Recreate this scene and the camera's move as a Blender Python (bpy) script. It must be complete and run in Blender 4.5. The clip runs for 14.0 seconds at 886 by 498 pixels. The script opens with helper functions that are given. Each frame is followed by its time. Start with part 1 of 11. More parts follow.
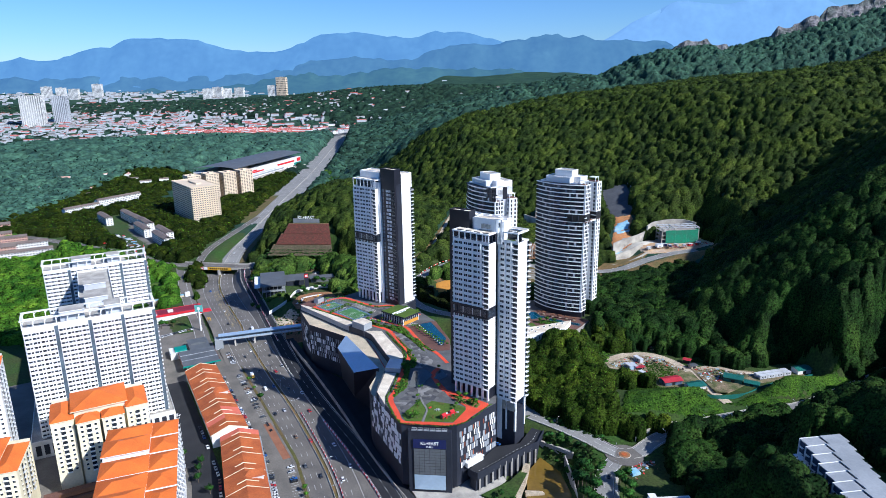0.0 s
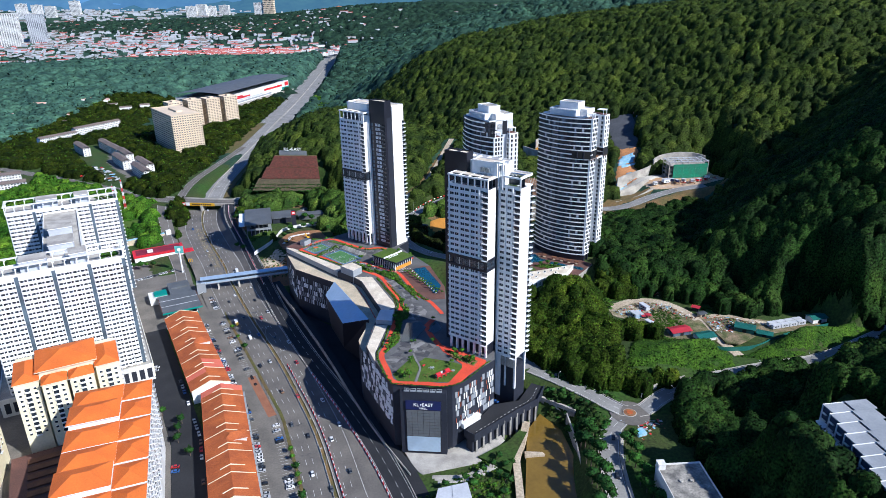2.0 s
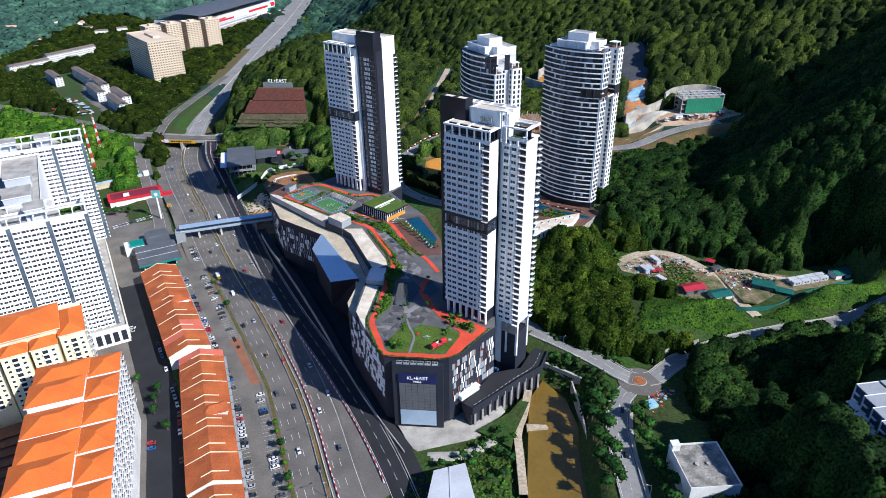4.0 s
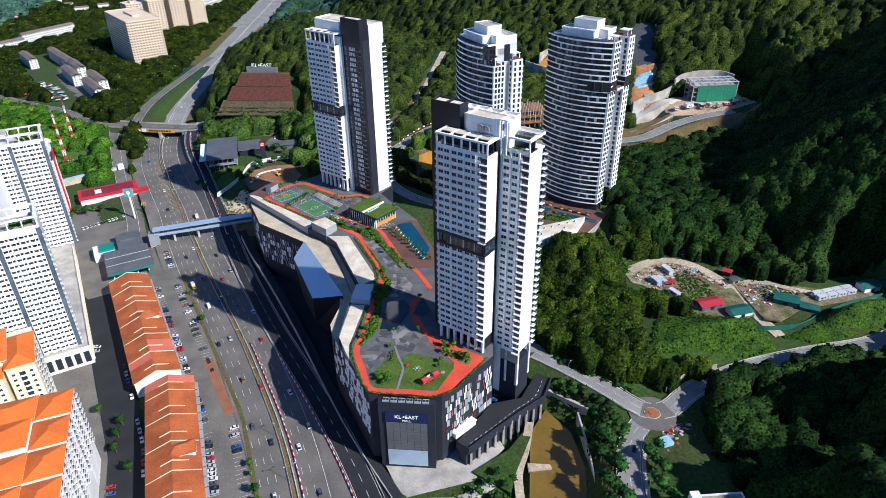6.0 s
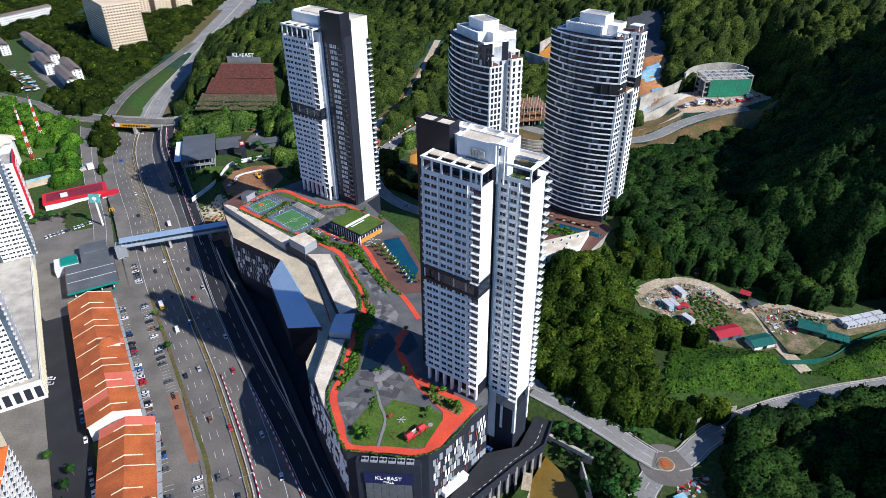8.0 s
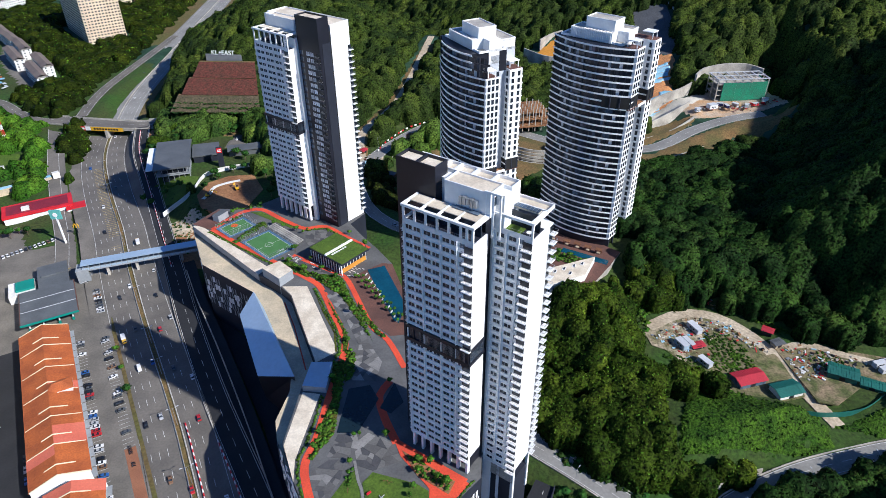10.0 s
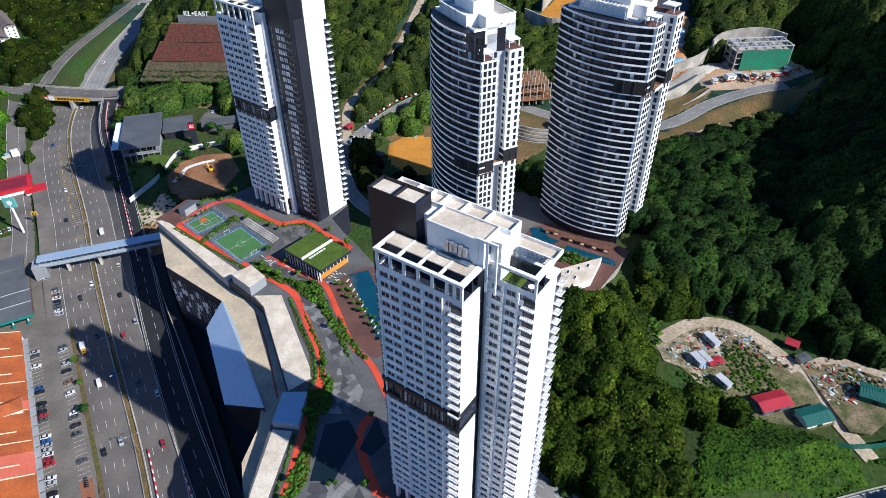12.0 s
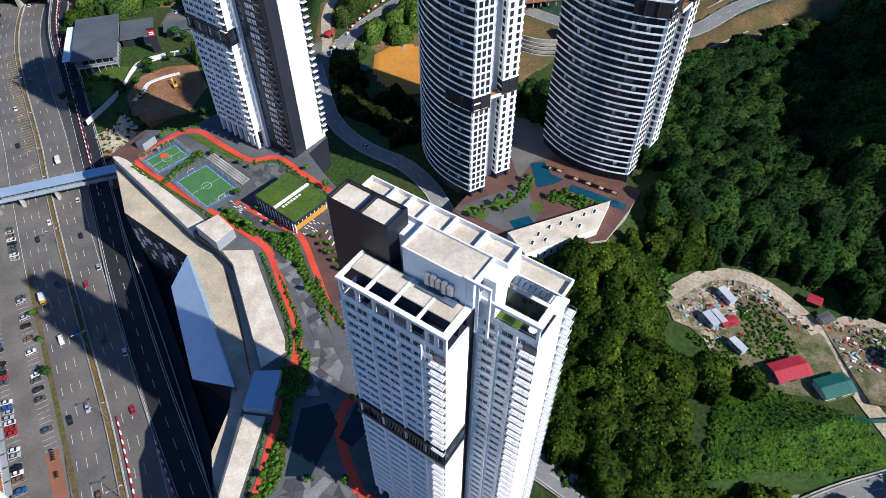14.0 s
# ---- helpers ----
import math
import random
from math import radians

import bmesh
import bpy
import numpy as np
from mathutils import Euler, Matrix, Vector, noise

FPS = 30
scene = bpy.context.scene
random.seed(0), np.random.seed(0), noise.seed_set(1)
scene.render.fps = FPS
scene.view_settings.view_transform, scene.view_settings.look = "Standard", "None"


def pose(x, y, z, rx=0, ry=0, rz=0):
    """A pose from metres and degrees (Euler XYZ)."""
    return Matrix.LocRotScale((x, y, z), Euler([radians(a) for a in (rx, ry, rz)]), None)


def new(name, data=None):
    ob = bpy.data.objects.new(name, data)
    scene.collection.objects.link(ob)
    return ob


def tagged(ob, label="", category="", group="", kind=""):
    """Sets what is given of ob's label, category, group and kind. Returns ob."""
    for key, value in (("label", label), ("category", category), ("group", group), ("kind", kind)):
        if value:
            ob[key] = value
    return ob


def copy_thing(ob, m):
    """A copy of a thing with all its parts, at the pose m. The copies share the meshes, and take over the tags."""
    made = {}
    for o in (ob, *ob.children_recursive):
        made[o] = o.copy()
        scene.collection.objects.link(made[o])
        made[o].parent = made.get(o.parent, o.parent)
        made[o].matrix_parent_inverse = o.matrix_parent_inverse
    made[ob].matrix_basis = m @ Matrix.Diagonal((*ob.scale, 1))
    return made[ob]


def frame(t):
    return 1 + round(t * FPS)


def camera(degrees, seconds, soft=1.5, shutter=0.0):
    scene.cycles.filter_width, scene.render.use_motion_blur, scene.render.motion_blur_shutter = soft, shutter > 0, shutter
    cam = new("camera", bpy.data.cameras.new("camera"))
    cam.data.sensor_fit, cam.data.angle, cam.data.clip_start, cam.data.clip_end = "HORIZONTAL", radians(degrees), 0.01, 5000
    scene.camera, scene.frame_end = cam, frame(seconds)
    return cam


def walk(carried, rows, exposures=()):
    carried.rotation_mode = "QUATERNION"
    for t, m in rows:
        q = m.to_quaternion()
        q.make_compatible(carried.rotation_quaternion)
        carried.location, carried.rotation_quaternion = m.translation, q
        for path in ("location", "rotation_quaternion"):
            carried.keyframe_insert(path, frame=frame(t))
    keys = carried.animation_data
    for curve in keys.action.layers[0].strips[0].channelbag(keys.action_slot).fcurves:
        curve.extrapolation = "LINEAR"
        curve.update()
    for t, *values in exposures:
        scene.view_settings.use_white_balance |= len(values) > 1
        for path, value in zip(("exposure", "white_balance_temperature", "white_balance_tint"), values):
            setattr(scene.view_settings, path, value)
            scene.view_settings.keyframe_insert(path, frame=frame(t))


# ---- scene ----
cam = camera(67.8, 14.0, soft=0.8)
METRES, EYE, TILT, LEAN, TURN = 300.0, 237.0, 0.0, 0.0, 0.0
ROWS = [
    (0.0, 0.0, 0.0, 0.0, -0.22, -15.08, 0.81),
    (0.5, 0.0002, 0.0323, 0.0009, -0.32, -16.56, 0.79),
    (1.0, 0.0007, 0.0634, 0.0023, -0.44, -18.25, 0.77),
    (1.5, 0.0011, 0.0953, 0.004, -0.55, -19.9, 0.75),
    (2.0, 0.0017, 0.1283, 0.0052, -0.64, -21.64, 0.7),
    (2.5, 0.0023, 0.1614, 0.0068, -0.73, -23.35, 0.68),
    (3.0, 0.0029, 0.195, 0.0084, -0.82, -25.1, 0.65),
    (4.0, 0.0049, 0.2640, 0.0114, -0.94, -28.2, 0.65),
    (5.5, 0.0128, 0.3706, 0.0152, -1.09, -29.97, 0.65),
    (6.0, 0.0161, 0.4064, 0.016, -1.14, -30.41, 0.62),
    (6.5, 0.0201, 0.4423, 0.0164, -1.16, -30.84, 0.58),
    (7.0, 0.0238, 0.4787, 0.0165, -1.19, -31.27, 0.51),
    (7.5, 0.028, 0.5154, 0.0171, -1.22, -31.72, 0.48),
    (8.0, 0.032, 0.5523, 0.0174, -1.26, -32.19, 0.42),
    (10.5, 0.0519, 0.7362, 0.0173, -1.43, -33.53, 0.23),
    (11.0, 0.0558, 0.7735, 0.0177, -1.47, -33.73, 0.2),
    (11.5, 0.0599, 0.8104, 0.018, -1.49, -35.2, 0.18),
    (12.0, 0.0639, 0.8472, 0.019, -1.53, -37.81, 0.17),
    (12.5, 0.0677, 0.8842, 0.0198, -1.56, -40.4, 0.15),
    (13.0, 0.0718, 0.921, 0.0205, -1.59, -43.01, 0.14),
    (13.5, 0.0755, 0.9579, 0.0213, -1.66, -45.6, 0.11),
    (14.0, 0.0793, 0.9958, 0.0217, -1.69, -48.21, 0.07),
]
walk(cam, [(t, pose(0, 0, EYE, TILT, LEAN, TURN) @ pose(METRES * x, METRES * y, METRES * z, 90 + pitch, roll, yaw)) for t, x, y, z, yaw, pitch, roll in ROWS],
     [(0.0, 0.46, 5450, 12), (3.0, 0.44, 5600, 12), (8.0, 0.38, 5750, 12), (14.0, 0.32, 5800, 12)])

# ---- sky and sun ----
SUN_DIR = Vector((1.118, -0.714, 1.0)).normalized()
world = bpy.data.worlds.new("world")
scene.world = world
world.use_nodes = True
wn = world.node_tree
wn.nodes.clear()
sky = wn.nodes.new("ShaderNodeTexSky")
sky.sky_type = "NISHITA"
sky.sun_disc = False
sky.sun_elevation = math.asin(SUN_DIR.z)
sky.sun_rotation = math.atan2(SUN_DIR.x, SUN_DIR.y)
sky.air_density, sky.dust_density, sky.ozone_density = 1.0, 0.0, 6.0
sky.altitude = 300
bg = wn.nodes.new("ShaderNodeBackground")
bg.inputs["Strength"].default_value = 0.086
wo = wn.nodes.new("ShaderNodeOutputWorld")
clear = wn.nodes.new("ShaderNodeMix")
clear.data_type, clear.blend_type = "RGBA", "MULTIPLY"
clear.inputs["Factor"].default_value = 1.0
clear.inputs["B"].default_value = (0.66, 0.82, 1.0, 1.0)
wn.links.new(sky.outputs[0], clear.inputs["A"])
wn.links.new(clear.outputs["Result"], bg.inputs["Color"])
wn.links.new(bg.outputs[0], wo.inputs["Surface"])
sun = new("sun", bpy.data.lights.new("sun", "SUN"))
sun.data.energy = 5.0
sun.data.angle = radians(0.6)
sun.data.color = (1.0, 0.93, 0.81)
sun.rotation_euler = SUN_DIR.to_track_quat("Z", "Y").to_euler()

# ---- materials ----
def mat(name, c, c2=None, rough=0.75, metal=0.0, scale=0.15, fine=2.0, bump=0.0, amount=0.25, island=0.0, spread=0.0, spec=0.4, tint=0.0):
    """A painted, cast or grown surface: slow stains between c and c2, fine grain, and a small random shift per piece."""
    m = bpy.data.materials.new(name)
    m.use_nodes = True
    n, l = m.node_tree.nodes, m.node_tree.links
    p = n["Principled BSDF"]
    geo = n.new("ShaderNodeNewGeometry")
    slow = n.new("ShaderNodeTexNoise")
    slow.inputs["Scale"].default_value = scale
    slow.inputs["Detail"].default_value = 5
    l.new(geo.outputs["Position"], slow.inputs["Vector"])
    ramp = n.new("ShaderNodeValToRGB")
    ramp.color_ramp.elements[0].position, ramp.color_ramp.elements[1].position = 0.35, 0.68
    c2 = c2 or tuple(k * 0.8 for k in c)
    ramp.color_ramp.elements[0].color, ramp.color_ramp.elements[1].color = (*c2, 1), (*c, 1)
    l.new(slow.outputs["Fac"], ramp.inputs["Fac"])
    grain = n.new("ShaderNodeTexNoise")
    grain.inputs["Scale"].default_value = fine
    grain.inputs["Detail"].default_value = 4
    l.new(geo.outputs["Position"], grain.inputs["Vector"])
    mr = n.new("ShaderNodeMapRange")
    mr.inputs["From Min"].default_value, mr.inputs["From Max"].default_value = 0.3, 0.7
    mr.inputs["To Min"].default_value, mr.inputs["To Max"].default_value = 1 - amount, 1 + amount
    l.new(grain.outputs["Fac"], mr.inputs["Value"])
    last = mr.outputs["Result"]
    for socket, k in ((geo.outputs["Random Per Island"], island), (None, spread)):
        if k:
            if socket is None:
                socket = n.new("ShaderNodeObjectInfo").outputs["Random"]
            r = n.new("ShaderNodeMapRange")
            r.inputs["To Min"].default_value, r.inputs["To Max"].default_value = 1 - k, 1 + k
            l.new(socket, r.inputs["Value"])
            mu = n.new("ShaderNodeMath")
            mu.operation = "MULTIPLY"
            l.new(last, mu.inputs[0])
            l.new(r.outputs["Result"], mu.inputs[1])
            last = mu.outputs[0]
    mix = n.new("ShaderNodeVectorMath")
    mix.operation = "SCALE"
    l.new(ramp.outputs["Color"], mix.inputs[0])
    l.new(last, mix.inputs["Scale"])
    out = mix.outputs["Vector"]
    if tint:
        hue = n.new("ShaderNodeHueSaturation")
        r = n.new("ShaderNodeMapRange")
        r.inputs["To Min"].default_value, r.inputs["To Max"].default_value = 0.5 - tint, 0.5 + tint
        l.new(geo.outputs["Random Per Island"], r.inputs["Value"])
        l.new(r.outputs["Result"], hue.inputs["Hue"])
        l.new(out, hue.inputs["Color"])
        out = hue.outputs["Color"]
    l.new(out, p.inputs["Base Color"])
    p.inputs["Roughness"].default_value = rough
    p.inputs["Metallic"].default_value = metal
    p.inputs["Specular IOR Level"].default_value = spec
    if bump:
        b = n.new("ShaderNodeBump")
        b.inputs["Strength"].default_value = min(1.0, bump)
        b.inputs["Distance"].default_value = bump
        l.new(grain.outputs["Fac"], b.inputs["Height"])
        l.new(b.outputs["Normal"], p.inputs["Normal"])
    return m


WHITE = mat("white_paint", (0.88, 0.88, 0.87), (0.80, 0.80, 0.79), 0.6, scale=0.08, fine=0.7, amount=0.04)
WHITE2 = mat("aged_white_paint", (0.80, 0.79, 0.76), (0.62, 0.61, 0.58), 0.7, scale=0.1, fine=0.9, amount=0.07)
ROOFWHITE = mat("bleached_roof_screed", (0.76, 0.68, 0.55), (0.55, 0.47, 0.36), 0.85, scale=0.16, fine=1.3, amount=0.12)
CONC = mat("weathered_concrete", (0.50, 0.47, 0.41), (0.30, 0.28, 0.25), 0.9, scale=0.12, fine=1.5, amount=0.18, bump=0.05)
BEIGE = mat("beige_driveway_concrete", (0.62, 0.51, 0.35), (0.42, 0.36, 0.26), 0.9, scale=0.1, fine=1.2, amount=0.13)
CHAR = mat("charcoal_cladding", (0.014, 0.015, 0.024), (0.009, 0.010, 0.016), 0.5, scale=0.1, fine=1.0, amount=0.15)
CHAR2 = mat("charcoal_render", (0.024, 0.028, 0.042), (0.017, 0.020, 0.031), 0.6, scale=0.1, fine=1.0, amount=0.12)
GREY = mat("grey_paint", (0.34, 0.36, 0.38), (0.26, 0.28, 0.30), 0.65, scale=0.1, fine=1.0, amount=0.08)
LGREY = mat("light_grey_paint", (0.55, 0.57, 0.60), (0.45, 0.47, 0.50), 0.6, scale=0.1, fine=1.0, amount=0.06)
METAL = mat("grey_roof_sheet", (0.13, 0.14, 0.148), (0.10, 0.108, 0.115), 0.6, 0.15, scale=0.1, fine=1.0, amount=0.1)
PALEMETAL = mat("pale_metal_cladding", (0.46, 0.58, 0.70), (0.40, 0.52, 0.64), 0.35, 0.35, scale=0.06, fine=0.6, amount=0.05)
ASPH = mat("worn_asphalt", (0.165, 0.150, 0.132), (0.112, 0.103, 0.093), 0.9, scale=0.06, fine=0.9, amount=0.12)
ASPH3 = mat("sunbleached_asphalt", (0.27, 0.265, 0.25), (0.20, 0.195, 0.185), 0.9, scale=0.06, fine=0.9, amount=0.12)
ASPH2 = mat("new_asphalt", (0.024, 0.025, 0.029), (0.016, 0.017, 0.020), 0.85, scale=0.08, fine=1.0, amount=0.15)
PAVE = mat("concrete_yard", (0.19, 0.172, 0.148), (0.125, 0.115, 0.10), 0.9, scale=0.07, fine=1.0, amount=0.15)
PAINT = mat("road_marking", (0.72, 0.72, 0.70), (0.5, 0.5, 0.48), 0.7, scale=0.3, fine=3.0, amount=0.2)
YPAINT = mat("yellow_marking", (0.55, 0.40, 0.10), (0.35, 0.27, 0.12), 0.7, scale=0.3, fine=3.0, amount=0.2)
TRACK = mat("red_running_track", (0.72, 0.085, 0.035), (0.55, 0.06, 0.03), 0.8, scale=0.1, fine=1.5, amount=0.12)
LAWN = mat("mown_lawn", (0.080, 0.135, 0.012), (0.050, 0.095, 0.009), 0.9, scale=0.12, fine=1.2, amount=0.3, bump=0.2)
ROUGHGRASS = mat("wild_grass", (0.026, 0.070, 0.006), (0.038, 0.052, 0.010), 0.95, scale=0.035, fine=0.6, amount=0.45, bump=0.6)
VERGE = mat("verge_grass", (0.080, 0.088, 0.020), (0.13, 0.088, 0.036), 0.95, scale=0.03, fine=0.5, amount=0.35, bump=0.2)
EARTH = mat("bare_earth", (0.30, 0.155, 0.070), (0.22, 0.10, 0.045), 0.95, scale=0.07, fine=0.8, amount=0.3, bump=0.3)
SAND = mat("dusty_track", (0.50, 0.42, 0.31), (0.36, 0.29, 0.20), 0.95, scale=0.08, fine=0.7, amount=0.3, bump=0.3)
ORANGE = mat("orange_clay", (0.62, 0.27, 0.035), (0.50, 0.22, 0.03), 0.9, scale=0.06, fine=0.8, amount=0.12, bump=0.2)
TILE = mat("terracotta_roof", (0.46, 0.12, 0.03), (0.30, 0.075, 0.022), 0.8, scale=0.1, fine=1.6, amount=0.2, bump=0.08, island=0.08)
TILE2 = mat("orange_roof", (0.70, 0.165, 0.022), (0.58, 0.13, 0.02), 0.75, scale=0.08, fine=1.4, amount=0.1, bump=0.06, island=0.06)
TILE3 = mat("new_pink_tiles", (0.62, 0.16, 0.10), (0.55, 0.13, 0.08), 0.8, scale=0.1, fine=1.4, amount=0.1)
CREAM = mat("cream_render", (0.80, 0.74, 0.54), (0.68, 0.61, 0.42), 0.8, scale=0.08, fine=0.8, amount=0.06)
DGLASS = mat("dark_glass", (0.035, 0.045, 0.060), (0.015, 0.02, 0.028), 0.22, scale=0.4, fine=0.5, amount=0.4, island=0.5, spread=0.35, spec=0.4)
BGLASS = mat("blue_grey_glass", (0.10, 0.14, 0.19), (0.05, 0.07, 0.10), 0.1, scale=0.4, fine=0.5, amount=0.3, island=0.5, spread=0.35, spec=0.6)
POOL = mat("pool_water", (0.008, 0.070, 0.115), (0.006, 0.052, 0.09), 0.06, scale=0.1, fine=0.8, amount=0.1, spec=0.6)
DPOOL = mat("dark_water_feature", (0.010, 0.022, 0.030), (0.008, 0.018, 0.025), 0.06, scale=0.1, fine=0.8, amount=0.1, spec=0.5)
POND = mat("muddy_pond_water", (0.20, 0.125, 0.022), (0.15, 0.095, 0.018), 0.12, scale=0.05, fine=0.5, amount=0.08, spec=0.5)
BRICKRED = mat("red_brown_paving", (0.15, 0.070, 0.052), (0.10, 0.050, 0.04), 0.85, scale=0.1, fine=1.5, amount=0.2)
GPAVE = mat("grey_granite_paving", (0.12, 0.12, 0.12), (0.08, 0.08, 0.082), 0.85, scale=0.1, fine=1.2, amount=0.12, island=0.35)
WOOD = mat("brown_timber", (0.20, 0.085, 0.04), (0.13, 0.055, 0.028), 0.8, scale=0.2, fine=2.0, amount=0.2)
REDSHEET = mat("red_roof_sheet", (0.52, 0.035, 0.055), (0.40, 0.03, 0.045), 0.55, scale=0.1, fine=1.0, amount=0.1)
GREENSHEET = mat("green_roof_sheet", (0.022, 0.155, 0.125), (0.018, 0.115, 0.095), 0.5, scale=0.1, fine=1.0, amount=0.15)
RED = mat("signal_red", (0.62, 0.02, 0.03), (0.5, 0.018, 0.025), 0.5, amount=0.06)
YEL = mat("signal_yellow", (0.75, 0.42, 0.02), (0.68, 0.38, 0.02), 0.5, amount=0.06)
TEAL = mat("teal_green_paint", (0.01, 0.23, 0.19), (0.01, 0.20, 0.16), 0.5, amount=0.06)
COURTB = mat("court_blue", (0.075, 0.17, 0.28), (0.06, 0.14, 0.24), 0.8, scale=0.2, amount=0.08)
COURTG = mat("court_green", (0.075, 0.20, 0.065), (0.06, 0.165, 0.05), 0.8, scale=0.2, amount=0.08)
# Rubber, and flat black for the dark of voids and grooves.
BLACK = mat("black_rubber_and_voids", (0.02, 0.02, 0.02), (0.014, 0.014, 0.014), 0.8, amount=0.1)
STEEL = mat("galvanised_steel", (0.45, 0.46, 0.47), (0.36, 0.37, 0.38), 0.4, 0.6, amount=0.08)
NAVY = mat("navy_sign_panel", (0.012, 0.018, 0.085), (0.010, 0.015, 0.07), 0.5, amount=0.05)
BLUETARP = mat("blue_tarpaulin", (0.16, 0.42, 0.58), (0.42, 0.58, 0.66), 0.6, scale=0.15, fine=0.8, amount=0.2)
LEAF = mat("tree_leaves", (0.034, 0.080, 0.010), (0.012, 0.034, 0.006), 0.8, scale=0.05, fine=0.75, amount=0.7, island=0.4, tint=0.03, spec=0.15, bump=0.9)
LEAF2 = mat("light_leaves", (0.075, 0.150, 0.010), (0.034, 0.082, 0.007), 0.8, scale=0.2, fine=1.0, amount=0.75, island=0.3, tint=0.025, spec=0.2, bump=0.8)
# Leaf green shifted to blue: distance haze put into the base colour.
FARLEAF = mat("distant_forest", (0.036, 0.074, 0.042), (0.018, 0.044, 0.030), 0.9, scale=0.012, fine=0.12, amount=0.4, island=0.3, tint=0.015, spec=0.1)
CREEPER = mat("creeper_leaves", (0.052, 0.112, 0.007), (0.020, 0.056, 0.004), 0.85, scale=0.12, fine=0.9, amount=0.7, spec=0.15, bump=1.0)
BEDGREEN = mat("bed_plants", (0.070, 0.105, 0.010), (0.075, 0.060, 0.016), 0.9, scale=0.5, fine=1.6, amount=0.7, spec=0.15, bump=0.6)
CURTAIN = mat("curtained_glass", (0.66, 0.69, 0.73), (0.40, 0.44, 0.49), 0.2, scale=0.5, fine=0.6, amount=0.3, island=0.5, spread=0.3, spec=0.6)
BARK = mat("bark", (0.13, 0.10, 0.07), (0.08, 0.06, 0.045), 0.95, scale=0.6, fine=4.0, amount=0.3)

def leafage(name, c, c2, fine=0.8, amount=0.95, glow=0.16, island=0.75):
    """Foliage: a tone per crown, patches between c and c2, a shift per leaf spray, and some light through the leaves."""
    m = mat(name, c, c2, 0.7, scale=0.045, fine=fine, amount=amount, island=island, tint=0.02, spec=0.12, bump=0.8)
    n, l = m.node_tree.nodes, m.node_tree.links
    p, out = n["Principled BSDF"], n["Material Output"]
    base = p.inputs["Base Color"].links[0].from_socket
    tone = n.new("ShaderNodeAttribute")
    tone.attribute_name = "tone"
    r = n.new("ShaderNodeMapRange")
    r.inputs["To Min"].default_value, r.inputs["To Max"].default_value = 0.55, 1.6
    l.new(tone.outputs["Fac"], r.inputs["Value"])
    warm = n.new("ShaderNodeHueSaturation")
    h = n.new("ShaderNodeMapRange")
    h.inputs["To Min"].default_value, h.inputs["To Max"].default_value = 0.512, 0.468
    l.new(tone.outputs["Fac"], h.inputs["Value"])
    l.new(h.outputs["Result"], warm.inputs["Hue"])
    l.new(r.outputs["Result"], warm.inputs["Value"])
    l.new(base, warm.inputs["Color"])
    l.new(warm.outputs["Color"], p.inputs["Base Color"])
    p.inputs["Specular IOR Level"].default_value = 0.06
    t = n.new("ShaderNodeBsdfTranslucent")
    l.new(warm.outputs["Color"], t.inputs["Color"])
    mix = n.new("ShaderNodeMixShader")
    mix.inputs["Fac"].default_value = glow
    l.new(p.outputs[0], mix.inputs[1])
    l.new(t.outputs[0], mix.inputs[2])
    l.new(mix.outputs[0], out.inputs["Surface"])
    return m


CANOPY = leafage("rainforest_canopy", (0.050, 0.080, 0.011), (0.021, 0.039, 0.009))
# Darker copy of CANOPY: the slope's shade is put into the leaf colour.
CANOPY_DARK = leafage("shade_darkened_canopy", (0.019, 0.040, 0.006), (0.007, 0.017, 0.004))
# Brighter canopy copy: sunlight put into the leaf colour.
CANOPY_SUNNY = leafage("sunny_broadleaf_canopy", (0.064, 0.120, 0.009), (0.020, 0.050, 0.005))
# Bluer than the near canopy, with the air's haze mixed into the colour.
CANOPY_FAR = leafage("haze_tinted_canopy", (0.038, 0.080, 0.050), (0.026, 0.058, 0.042), fine=0.15, amount=0.45)

